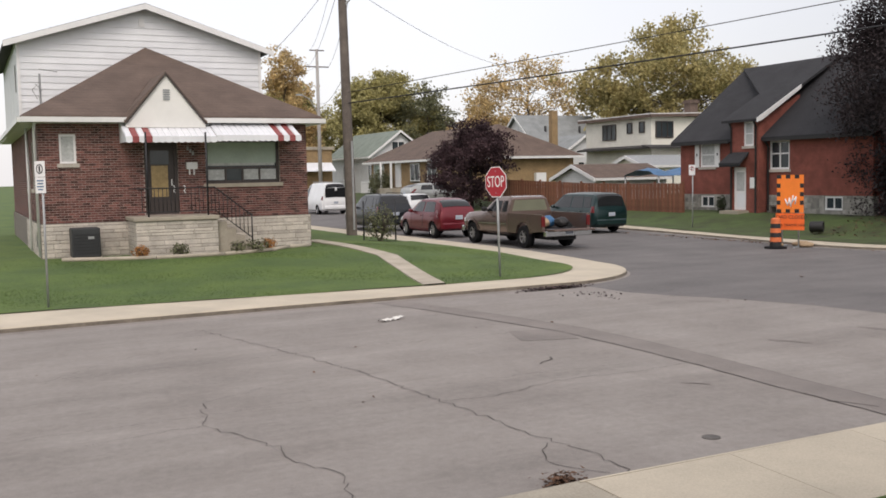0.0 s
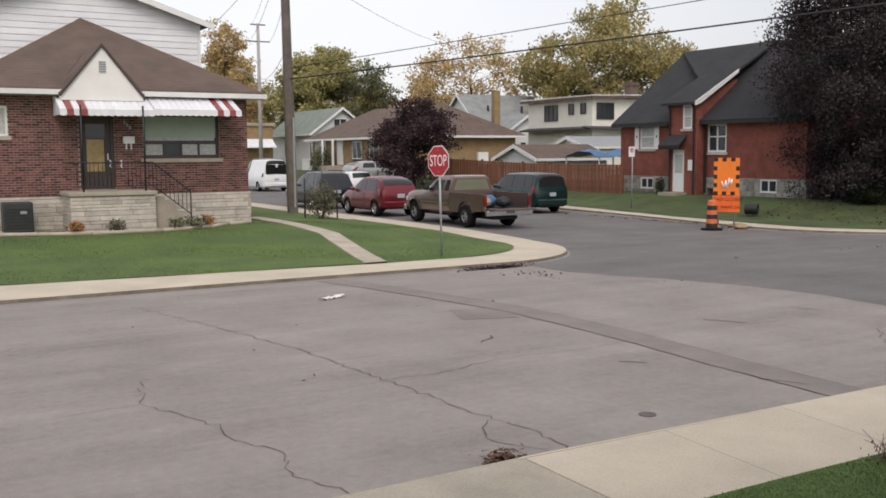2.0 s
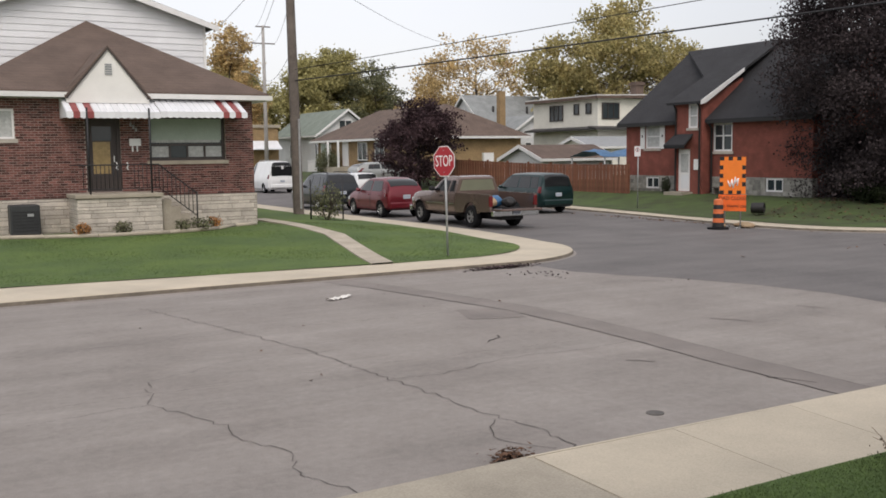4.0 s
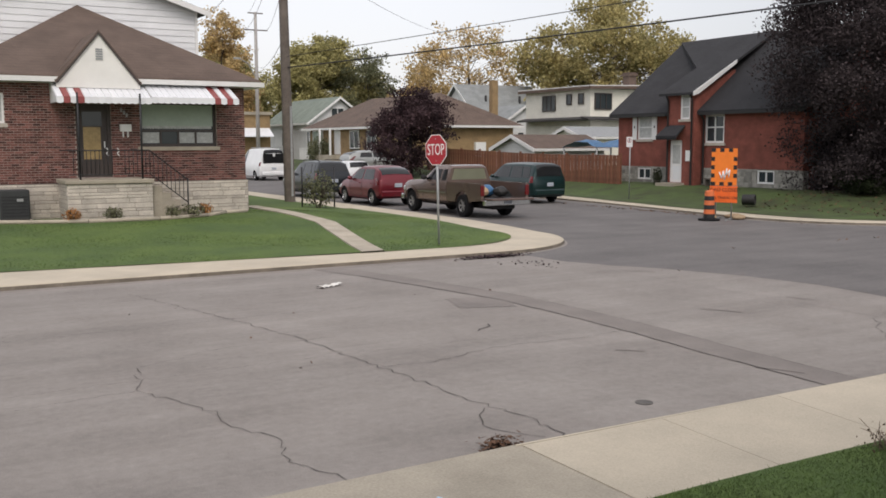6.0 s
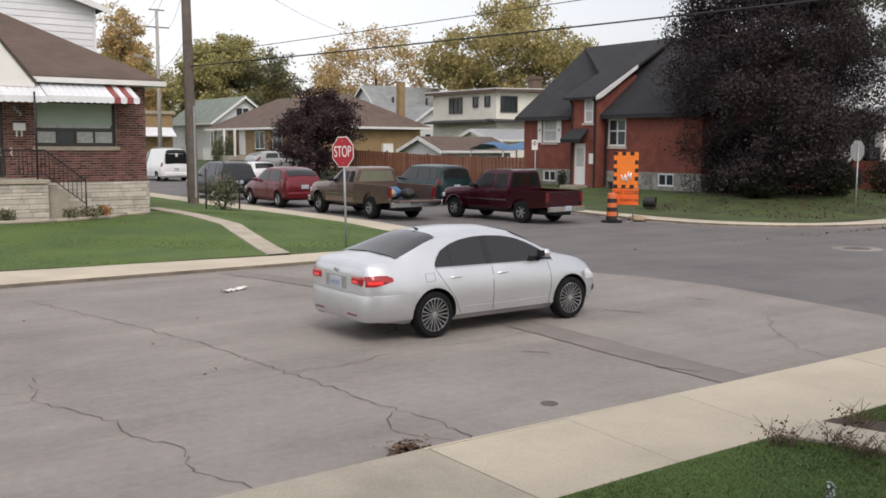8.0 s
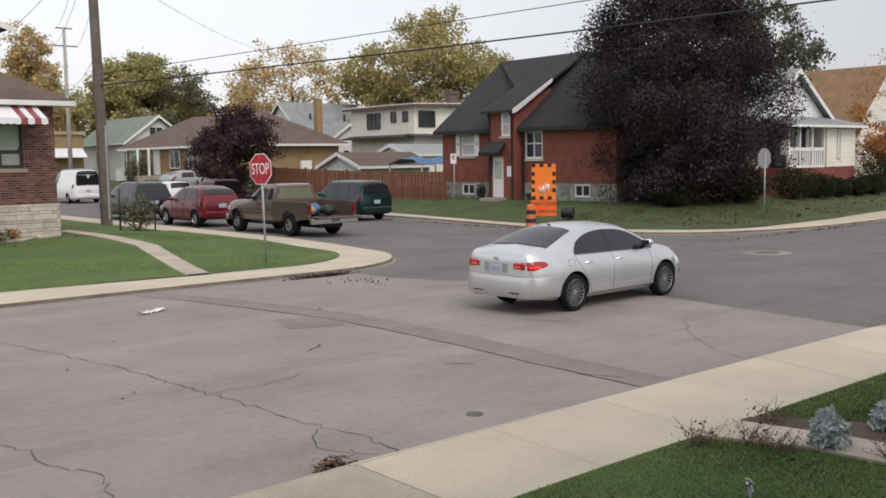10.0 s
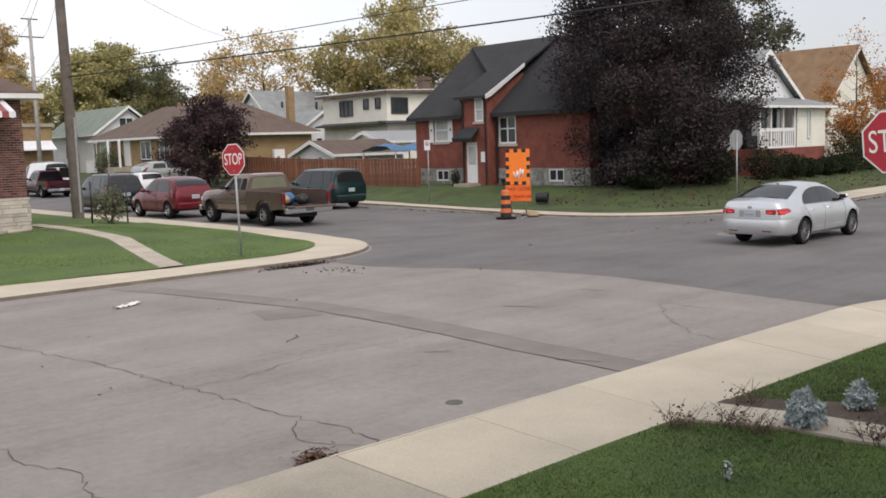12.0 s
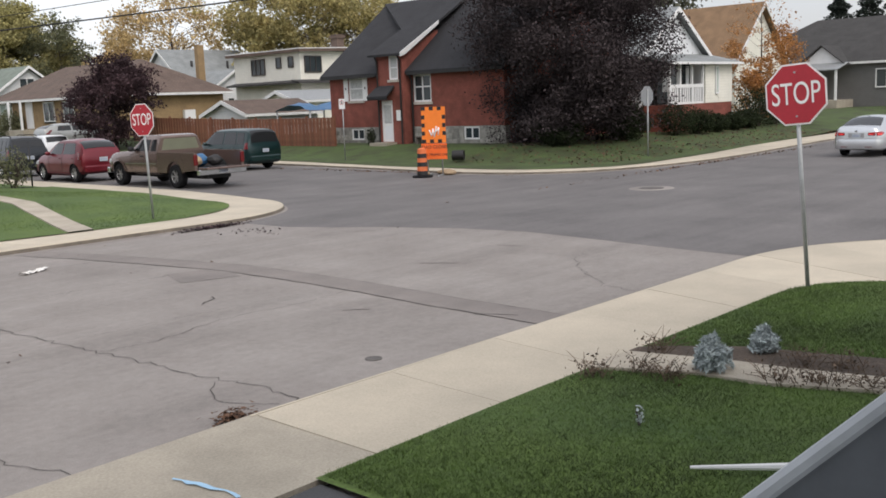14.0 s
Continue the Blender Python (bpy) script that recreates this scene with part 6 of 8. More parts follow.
def tree(label, at, height, spread, crown_base, leaves, n_leaf, leaf_size, leaf_m, bark="bark", trunk_r=0.25, limbs=9, seed=0, clumps=46, clump_r=0.9, ragged=0.35, category="tree", squash=1.0, bare=0.0):
    """A trunk with limbs and twigs, and leaves in clumps about the twigs' ends."""
    rnd, rng = random.Random(seed), np.random.default_rng(seed)
    t = thing("tree", label, category, at)
    cz, rz = (height + crown_base) / 2, (height - crown_base) / 2
    bm = bmesh.new()
    trunk = [Vector((0, 0, -0.3))]
    for i in range(1, 8):
        k = i / 7
        trunk.append(Vector((rnd.uniform(-1, 1) * 0.03 * height * k, rnd.uniform(-1, 1) * 0.03 * height * k, height * 0.8 * k)))
    bm_tube(bm, trunk, [trunk_r * (1.25 if i == 0 else 1) * (1 - 0.85 * i / 7) for i in range(8)], 10)
    part("trunk", bm, M[bark], t)
    ends = []
    bm = bmesh.new()
    for k in range(clumps):
        # a place in the crown, more often near its outside
        while True:
            p = Vector((rnd.uniform(-1, 1), rnd.uniform(-1, 1), rnd.uniform(-1, 1)))
            if 0.12 < p.length < 1:
                break
        r = p.length
        p = p / r * (r ** 0.45)
        lump = 1 + ragged * noise.noise(p * 1.7 + Vector((seed * 3.1, 0, 0)))
        wide = 1.0 - 0.35 * max(0, p.z) - 0.15 * max(0, -p.z) * squash
        q = Vector((p.x * spread / 2 * lump * wide, p.y * spread / 2 * lump * wide, cz + p.z * rz * lump))
        q.z = min(q.z, height + 0.3)
        ends.append(q)
    for k, q in enumerate(ends):
        f = max(0.12, min(0.92, (q.z - 0.35 * math.hypot(q.x, q.y)) / (height * 0.8)))
        i = min(6, int(f * 7))
        s = trunk[i].lerp(trunk[i + 1], f * 7 - i)
        mid = s.lerp(q, 0.5) + Vector((0, 0, 0.06 * height * rnd.uniform(0.0, 1.0)))
        r0 = trunk_r * (0.34 if k < limbs else 0.14) * (1 - 0.6 * f)
        bm_tube(bm, [s, s.lerp(mid, 0.5) + Vector((rnd.uniform(-.1, .1), rnd.uniform(-.1, .1), 0)), mid, mid.lerp(q, 0.6), q], [r0, r0 * 0.8, r0 * 0.6, r0 * 0.4, r0 * 0.15], 5)
        for j in range(4):
            d = Vector((rnd.uniform(-1, 1), rnd.uniform(-1, 1), rnd.uniform(-0.3, 1))).normalized() * clump_r * rnd.uniform(0.7, 1.3)
            bm_tube(bm, [mid.lerp(q, 0.45 + 0.15 * j), mid.lerp(q, 0.55 + 0.15 * j) + d], [r0 * 0.35, r0 * 0.1], 4)
    part("branchwork", bm, M[bark], t)
    per = max(1, n_leaf // len(ends))
    pts = []
    for q in ends:
        sub = rng.normal(size=(6, 3)) * clump_r * 0.75
        c = sub[rng.integers(0, 6, per)]
        pts.append(np.array(q) + c * np.array((1, 1, 0.7)) + rng.normal(size=(per, 3)) * clump_r * np.array((0.38, 0.38, 0.30)))
    pts = np.concatenate(pts)
    pts = pts[pts[:, 2] > 0.15]
    if bare:
        # the top has shed most of its leaves
        pts = pts[rng.random(len(pts)) > np.clip((pts[:, 2] / height - bare) * 2.6, 0, 0.93)]
    leaf_mesh("crown", pts, leaf_size * (0.6 + 0.8 * rng.random(len(pts))), leaf_m, seed, 0.15, t, leaves)
    return t


def shrub(label, at, width, height, n_leaf, leaf_m, seed, size=0.07):
    rng = np.random.default_rng(seed)
    s = thing("shrub", label, "shrub", at)
    bm = bmesh.new()
    rnd = random.Random(seed)
    for k in range(9):
        a = rnd.uniform(0, 6.28)
        e = Vector((math.cos(a) * width * 0.35, math.sin(a) * width * 0.35, height * rnd.uniform(0.6, 0.95)))
        bm_tube(bm, [(0, 0, -0.1), e * 0.5 + Vector((0, 0, 0.1 * min(1, height))), e], [min(0.03, 0.04 * width), min(0.02, 0.025 * width), min(0.006, 0.012 * width)], 5)
    part("woody_base", bm, M["bark"], s)
    d = rng.normal(size=(n_leaf, 3))
    d /= np.linalg.norm(d, axis=1, keepdims=True)
    lump = 1 + 0.22 * np.sin(d[:, 0] * 5 + seed) * np.sin(d[:, 1] * 4 + seed * 2) * np.cos(d[:, 2] * 4)
    r = rng.random(n_leaf) ** 0.3 * lump
    p = d * r[:, None] * np.array((width / 2, width / 2, height / 2)) + np.array((0, 0, height / 2))
    p = p[p[:, 2] > 0.0]
    leaf_mesh("foliage", p, size * (0.6 + 0.8 * rng.random(len(p))), leaf_m, seed, 0.1, s)
    return s


tree("large dark crimson maple with low dense crown on the lawn", (34.9, 24.9, 0.45), 10.9, 7.7, 0.1, "dark crimson leaves", 160000, 0.11, L["crimson"], "bark_dark", 0.34, 14, 3, 150, 0.85, 0.30, squash=0.3)
tree("round purple-leaved tree beside the side street", (29.2, 54.2, 0.45), 5.6, 4.7, 0.4, "dark purple leaves", 24000, 0.15, L["crimson2"], "bark_dark", 0.16, 8, 5, 60, 0.55, 0.25)
tree("broad yellowing maple behind the houses", (66.0, 78.5, 1.4), 15.6, 18.0, 4.0, "yellow and green leaves", 42000, 0.34, L["yellow"], "bark", 0.45, 12, 7, 80, 1.35, 0.35)
tree("thin golden tree with bare branches showing", (57.0, 92.0, 1.4), 13.6, 12.0, 4.5, "sparse golden leaves", 9000, 0.30, L["gold"], "bark", 0.32, 14, 9, 60, 1.1, 0.3)
tree("green tree with yellow tinge beyond the houses", (50.3, 117.8, 1.4), 13.5, 12.5, 3.0, "dull green leaves", 62000, 0.36, L["green"], "bark", 0.4, 10, 11, 90, 1.3, 0.3)
tree("green tree beside another at the street's end", (37.5, 116.0, 1.2), 12.0, 9.0, 2.5, "yellow-green leaves", 36000, 0.36, L["green"], "bark", 0.35, 10, 12, 64, 1.2, 0.3)
tree("thin grey-green tree behind the bungalow", (54.0, 112.0, 1.4), 12.5, 8.0, 2.0, "sparse grey-green leaves", 9000, 0.30, L["dullgreen"], "bark", 0.25, 10, 13, 44, 0.9, 0.3)
tree("tall orange-yellow tree at the street's end", (31.0, 98.5, 0.8), 15.0, 6.4, 1.5, "orange-yellow leaves", 15000, 0.30, L["gold"], "bark", 0.28, 10, 15, 44, 0.9, 0.25)
tree("low yellow tree behind the roofs", (58.0, 104.0, 1.4), 9.0, 10.0, 1.5, "yellow leaves", 12000, 0.32, L["gold"], "bark", 0.25, 8, 16, 40, 1.0, 0.3)
tree("green tree behind the white gabled house", (71.5, 43.6, 0.9), 14.6, 9.0, 3.0, "dark green leaves", 15000, 0.30, L["darkgreen"], "bark", 0.3, 10, 17, 44, 0.9, 0.3)
tree("slim orange tree with a bare top", (55.2, 25.5, 0.7), 7.6, 4.0, 0.3, "orange autumn leaves", 17000, 0.13, L["orange"], "bark", 0.10, 10, 19, 70, 0.42, 0.25, bare=0.45)
for k, (x, y, h) in enumerate(((150, 57.0, 16.4), (152, 53.2, 17.0), (158, 51, 18.5))):
    sp = thing("tree", "dark spruce behind the far houses", "tree", (x, y, -0.08), 0, "spruces")
    bm = bmesh.new()
    bm_tube(bm, [(0, 0, -0.3), (0, 0, h)], [0.3, 0.03], 8)
    part("trunk", bm, M["bark"], sp)
    rng = np.random.default_rng(40 + k)
    zz = rng.random(9000) ** 1.3
    tier = 0.75 + 0.25 * np.sin(zz * 60)
    rr = np.sqrt(1 - zz) * 4.6 * tier * np.sqrt(rng.random(9000)) + 0.1
    aa = rng.random(9000) * 6.283
    leaf_mesh("crown", np.stack([rr * np.cos(aa), rr * np.sin(aa), 1 + zz * (h - 1)], 1), 0.4 * (0.6 + rng.random(9000)), L["spruce"], 40 + k, 0.4, sp)

for k, (x, y, w, h) in enumerate(((33.6, 24.6, 2.4, 1.2), (37.2, 23.6, 2.6, 1.5), (33.0, 24.0, 1.7, 0.8), (39.0, 24.6, 2.0, 1.6))):
    shrub("dark evergreen shrub under the maple", (x, y, z_ne(x, y)), w, h, 5000, L["shrub"], 60 + k, 0.10)
for k, (x, y, w, h) in enumerate(((41.6, 23.4, 2.0, 1.5), (43.4, 23.2, 1.6, 1.2), (45.2, 23.2, 1.5, 0.9), (47.0, 23.2, 1.5, 0.9), (48.6, 23.2, 1.5, 1.0), (50.4, 23.4, 2.6, 2.1), (52.4, 23.3, 2.4, 1.9), (54.2, 22.6, 1.6, 1.1), (62.0, 25.5, 1.6, 1.2))):
    shrub("dark clipped shrub before the porch", (x, y, z_ne(x, y)), w, h, 2600, L["shrub"], 70 + k, 0.10)
shrub("green bush beside the porch steps of the bungalow", (33.0, 78.0, 0.8), 2.4, 2.4, 2600, L["dullgreen"], 85, 0.16)
shrub("leggy rose bush on the corner lawn", (14.2, 33.8, 0.17), 1.5, 1.45, 900, L["dullgreen"], 86, 0.09)
for k, (x, y) in enumerate(((13.55, 33.8), (14.95, 34.0), (12.0, 37.5))):
    bm = bmesh.new()
    bm_tube(bm, [(x, y, 0.2), (x, y, 1.75)], 0.03, 6)
    solid("stake", bm, M["iron"], "thin dark garden stake in the lawn", "stake", "", "garden stakes")
for k, (x, y, w) in enumerate(((4.6, 28.98, 0.5), (5.75, 29.0, 0.6), (7.5, 29.0, 0.6), (8.1, 29.1, 0.7), (8.6, 29.5, 0.5))):
    shrub("low autumn flowering plant by the porch", (x, y, z_nw(x, y)), w, 0.42, 260, L["orange" if k in (0, 4) else "dullgreen"], 90 + k, 0.07)
shrub("dark potted shrub beside the white door", (RX - 0.75, 35.4, 0.55), 0.5, 0.9, 500, L["shrub"], 99, 0.08)

# a narrow concrete walk from the near pavement, with a strip of bare soil beyond it
WALK_Y = (1.0, 2.6, 3.4, 4.0, 4.7, 4.93)
near_x = lambda y: np.interp(y, WALK_Y, (8.0, 7.72, 7.50, 7.50, 7.24, 7.12))
far_x = lambda y: np.interp(y, WALK_Y, (8.45, 8.15, 8.04, 8.02, 7.86, 7.80))
soil_x = lambda y: np.interp(y, WALK_Y, (9.1, 8.8, 8.65, 8.60, 8.20, 8.0))


def ribbon(left, right, dz):
    bm = bmesh.new()
    rows = []
    for i in range(40):
        y = 1.0 + (4.925 - 1.0) * i / 39
        l_, r_ = float(left(y)), float(right(y))
        rows.append([bm.verts.new((x, y, z_near(x, y) + z)) for x, z in ((l_, -0.04), (l_, dz), (l_ + (r_ - l_) * 0.33, dz), (l_ + (r_ - l_) * 0.66, dz), (r_, dz), (r_, -0.04))])
    for a, b in zip(rows, rows[1:]):
        for k in range(5):
            bm.faces.new((a[k], a[k + 1], b[k + 1], b[k]))
    return bm


solid("garden_walk", ribbon(near_x, far_x, 0.030), M["concrete_old"], "narrow worn concrete walk from the pavement", "path", "structure")
solid("flower_bed", ribbon(lambda y: far_x(y) + 0.003, soil_x, 0.026), M["soil"], "bare soil flower bed beside the walk", "flower bed", "structure")


def dusty(at, w, h, seed):
    rng = np.random.default_rng(seed)
    s = thing("silver_plant", "silvery dusty miller plant in the flower bed", "plant", at, 0, "silver plants")
    bm = bmesh.new()
    for k in range(8):
        a = k * 0.785
        bm_tube(bm, [(0, 0, -0.05), (math.cos(a) * w * 0.3, math.sin(a) * w * 0.3, h * 0.7)], [0.012, 0.005], 5)
    part("woody_base", bm, M["silver_leaf"], s)
    n_ = 2600
    d = rng.normal(size=(n_, 3))
    d /= np.linalg.norm(d, axis=1, keepdims=True)
    lump = 1 + 0.30 * np.sin(d[:, 0] * 6 + seed) * np.cos(d[:, 1] * 5 + seed) + 0.15 * np.sin(d[:, 2] * 9)
    p = d * (lump * rng.random(n_) ** 0.30)[:, None] * np.array((w / 2, w / 2, h / 2)) + np.array((0, 0, h / 2))
    p[:, :2] *= (1.12 - 0.55 * p[:, 2:] / h)
    p = p[p[:, 2] > 0.02]
    leaf_mesh("foliage", p, 0.030 * (0.5 + rng.random(len(p))), M["silver_leaf"], seed, 0.0, s, long=2.2)


dusty((7.64, 3.95, z_near(7.6, 3.9) + 0.02), 0.33, 0.30, 1)
dusty((8.45, 3.83, z_near(8.4, 3.8) + 0.02), 0.25, 0.24, 2)
rnd = random.Random(8)
for k, (x, y) in enumerate(((6.98, 4.75), (7.30, 4.45), (7.26, 4.15), (8.0, 4.7), (7.62, 3.35), (7.70, 3.1), (7.75, 2.9), (8.25, 3.35), (8.3, 3.0), (7.8, 2.6))):
    dr = thing("dry_stalks", "dry brown flower stalks in the bed", "plant", (x, y, z_near(x, y)), 0, "dry stalks")
    bm = bmesh.new()
    for j in range(26):
        a, r_, h_ = rnd.uniform(0, 6.28), rnd.uniform(0.05, 0.24), rnd.uniform(0.04, 0.22)
        o_ = Vector((rnd.uniform(-0.12, 0.12), rnd.uniform(-0.12, 0.12), 0))
        e = o_ + Vector((math.cos(a) * r_, math.sin(a) * r_, h_))
        bm_tube(bm, [o_, o_.lerp(e, 0.5) + Vector((rnd.uniform(-0.02, 0.02), rnd.uniform(-0.02, 0.02), 0.03)), e], [0.004, 0.003, 0.002], 4)
    part("dry_growth", bm, M["withered"], dr)
    rng = np.random.default_rng(k)
    leaf_mesh("withered_leaves", rng.normal(size=(70, 3)) * np.array((0.11, 0.11, 0.05)) + np.array((0, 0, 0.10)), 0.032 * (0.5 + rng.random(70)), M["withered"], k, 0.1, dr)
shrub("small pale flowering plant on the lawn", (6.05, 3.72, z_near(6, 3.7)), 0.10, 0.17, 36, M["silver_leaf"], 101, 0.03)


# grass blades on the near lawn and the corner lawn
def blades(name, n_, box_, height, size, zf, seed, label, skip=None):
    rng = np.random.default_rng(seed)
    x, y = rng.uniform(box_[0], box_[1], n_), rng.uniform(box_[2], box_[3], n_)
    if skip is not None:
        k = ~skip(x, y)
        x, y = x[k], y[k]
    n_ = len(x)
    z = np.array([zf(a, b) for a, b in zip(x, y)])
    base = np.stack([x, y, z - 0.005], 1)
    a = rng.uniform(0, 6.283, n_)
    side = np.stack([np.cos(a), np.sin(a), np.zeros(n_)], 1) * size * (0.6 + 0.8 * rng.random(n_))[:, None]
    tip = base + np.stack([rng.normal(0, 0.6, n_), rng.normal(0, 0.6, n_), np.ones(n_)], 1) * (height * (0.4 + 0.8 * rng.random(n_)))[:, None]
    v = np.stack([base - side, base + side, tip], 1).reshape(-1, 3)
    me = bpy.data.meshes.new(name)
    me.vertices.add(3 * n_)
    me.vertices.foreach_set("co", v.astype(np.float32).ravel())
    me.loops.add(3 * n_)
    me.loops.foreach_set("vertex_index", np.arange(3 * n_, dtype=np.int32))
    me.polygons.add(n_)
    me.polygons.foreach_set("loop_start", np.arange(0, 3 * n_, 3, dtype=np.int32))
    me.update()
    me.validate()
    me.materials.append(M["grass_blade"])
    return tagged(new(name, me), label, "grass", "", "stuff")


def off_near(x, y):
    bed = (x > near_x(y) + 0.01) & (x < soil_x(y) - 0.02)
    cx, cy = 11.3, 3.55
    return bed | ((x > cx) & (y > cy) & (np.hypot(x - cx, y - cy) > 1.38))


def off_nw(x, y):
    cx, cy = 11.95, 23.05
    px = np.interp(y, [19.93, 22.7, 26.2, 30.0, 33.0], [9.72, 10.4, 11.22, 11.25, 11.2])
    return (y < edge_nw(x) + 0.03) | (np.abs(x - px) < 0.34) | ((x > cx) & (y < cy) & (np.hypot(x - cx, y - cy) > 3.05)) | ((x > 15.0) & (y < 26))


blades("grass", 260000, (3.95, 12.68, 1.0, 4.93), 0.030, 0.0036, z_near, 1, "short mown grass beside the near pavement", off_near)
blades("grass", 70000, (-1.0, 15.35, 19.95, 31), 0.022, 0.008, z_nw, 2, "mown grass of the corner lawn", off_nw)
rng = np.random.default_rng(77)
p = np.stack([rng.uniform(28.6, 52, 2600), rng.uniform(19.4, 27, 2600), np.zeros(2600)], 1)
p[:, 2] = [z_ne(a, b) + 0.03 for a, b in zip(p[:, 0], p[:, 1])]
leaf_mesh("fallen_leaves", p, 0.11 * (0.6 + 0.8 * rng.random(2600)), M["dry_leaf"], 77, 0.8, None, "brown maple leaves strewn on the far lawn", "fallen leaves", "stuff")


# ---- vehicles ----
def paint(name, color, metal=0.35, rough=0.32, vary=0.06):
    m = mat(name, color, rough, vary, 1.5, 300, 0.0, metal=metal, coat=0.35)
    return m


def lamp(name, color, emit=0.0):
    return plain(name, color, 0.12, 0.0, emit, coat=0.5)


V = {
    "tint": mat("dark_tinted_glass", (0.008, 0.008, 0.009), 0.08, 0.05, 3, 30, 0, spec=0.25),
    "glass": plain("car_glass", (0.017, 0.018, 0.019), 0.04),
    "glass_clear": plain("car_glass_clear", (0.17, 0.175, 0.125), 0.10),
    "red": lamp("tail_lamp_red", (0.13, 0.006, 0.008)),
    "brake": lamp("brake_lamp_lit", (0.30, 0.006, 0.010), 0.05),
    "lit": lamp("brake_lamp_core", (0.80, 0.05, 0.05), 0.28),
    "gloss_black": plain("gloss_black_pillar", (0.010, 0.010, 0.011), 0.15),
    "amber": lamp("amber_lamp", (0.7, 0.16, 0.03)),
    "head": lamp("head_lamp", (0.62, 0.64, 0.66)),
    "chrome": mat("chrome", (0.62, 0.63, 0.64), 0.18, 0.05, 4, 40, 0, metal=1.0),
    "alloy": mat("alloy_wheel", (0.52, 0.53, 0.54), 0.3, 0.08, 8, 40, 0, metal=0.9),
    "steel": mat("dull_steel_wheel", (0.36, 0.36, 0.36), 0.45, 0.15, 8, 40, 0, metal=0.6),
    "plate": plain("number_plate", (0.42, 0.46, 0.50), 0.5),
    "under": mat("car_underside", (0.012, 0.012, 0.013), 0.8, 0.2, 4, 30, 0),
    "seam": mat("panel_gap", (0.03, 0.03, 0.032), 0.6, 0.1, 4, 30, 0),
}


class Body:
    """A car's shell from keys (x, bottom, belt, top, half width, belt half width), x forward."""

    def __init__(self, keys, tumble=0.42, crown=0.045, n=56, square=0.0):
        k = np.array(keys)
        self.tumble, self.crown, self.square = tumble, crown, square
        s = np.linspace(0, 1, n)
        xs = np.unique(np.round(np.concatenate([np.interp(s, np.linspace(0, 1, len(k)), k[:, 0]), np.linspace(k[0, 0], k[-1, 0], n // 2)]), 3))
        self.k, self.xs = k, xs

    def params(self, x):
        # smooth curve through the keys that never overshoots
        X = self.k[:, 0]
        i = int(np.clip(np.searchsorted(X, x) - 1, 0, len(X) - 2))
        h = X[i + 1] - X[i]
        u = min(1.0, max(0.0, (x - X[i]) / h))
        out = []
        for c in range(1, 6):
            Y = self.k[:, c]
            d = [(Y[j + 1] - Y[j]) / (X[j + 1] - X[j]) if 0 <= j < len(X) - 1 else None for j in (i - 1, i, i + 1)]
            m0 = 0.0 if d[0] is None or d[0] * d[1] <= 0 else 2 * d[0] * d[1] / (d[0] + d[1])
            m1 = 0.0 if d[2] is None or d[2] * d[1] <= 0 else 2 * d[2] * d[1] / (d[2] + d[1])
            if d[0] is None:
                m0 = d[1]
            if d[2] is None:
                m1 = d[1]
            out.append(float((2 * u ** 3 - 3 * u ** 2 + 1) * Y[i] + (u ** 3 - 2 * u ** 2 + u) * h * m0 + (3 * u ** 2 - 2 * u ** 3) * Y[i + 1] + (u ** 3 - u ** 2) * h * m1))
        return out

    def section(self, x):
        zb, zs, zt, W, Wb = self.params(x)
        h, t = max(0.0, zt - zs), self.tumble
        return [(0, zb), (W * 0.84, zb), (W * 0.965, zb + 0.09), (W, zb + 0.45 * (zs - zb)), (W * 0.992, zb + 0.78 * (zs - zb)), (Wb, zs),
                (Wb - t * 0.5 * h - 0.018, zs + 0.5 * h + 0.006), (Wb - t * 0.92 * h - 0.04, zs + 0.92 * h + 0.014), (Wb - t * h - 0.14 + self.square, zs + h + 0.022), (0, zs + h + self.crown)]

    def side(self, x, z):
        s = self.section(x)[2:9]
        return float(np.interp(z, [p[1] for p in s], [p[0] for p in s]))

    def roof(self, x, y):
        s = self.section(x)
        a = [(p[0], p[1]) for p in (s[9], s[8], s[7])]
        w, z0, z1 = a[1][0], a[0][1], a[1][1]
        if abs(y) <= w:
            return z0 + (z1 - z0) * (abs(y) / w) ** 2
        return float(np.interp(abs(y), [a[1][0], a[2][0]], [a[1][1], a[2][1]]))

    def mesh(self, material, name="body", arches=(), arch_r=0.36, arch_w=0.34, width=0.85):
        bm = bmesh.new()
        rings = []
        for x in self.xs:
            s = self.section(x)
            half = [(y, z) for y, z in s]
            ring = [bm.verts.new((x, y, z)) for y, z in half] + [bm.verts.new((x, -y, z)) for y, z in half[1:-1][::-1]]
            rings.append(ring)
        for r, q in zip(rings, rings[1:]):
            n_ = len(r)
            for i in range(n_):
                f = bm.faces.new((r[i], q[i], q[(i + 1) % n_], r[(i + 1) % n_]))
                f.smooth = True
        bm.faces.new(rings[0])
        bm.faces.new(rings[-1][::-1])
        me = finish(bm, name, material, 38)
        me.materials.append(V["under"])
        if not arches:
            return me
        ob = new("shell", me)
        bm = bmesh.new()
        for ax in arches:
            for s in (-1, 1):
                rr = bm_lathe(bm, [(arch_r, s * (width - arch_w)), (arch_r, s * (width + 0.25))], 28, "Y", (ax, 0, arch_r * 0.90))
                bm.faces.new(rr[0])
                bm.faces.new(rr[1])
        bmesh.ops.recalc_face_normals(bm, faces=bm.faces[:])
        cm = bpy.data.meshes.new("cutter")
        for f in bm.faces:
            f.material_index, f.smooth = 1, True
        bm.to_mesh(cm)
        bm.free()
        cm.materials.append(material)
        cm.materials.append(V["under"])
        cut = new("cutter", cm)
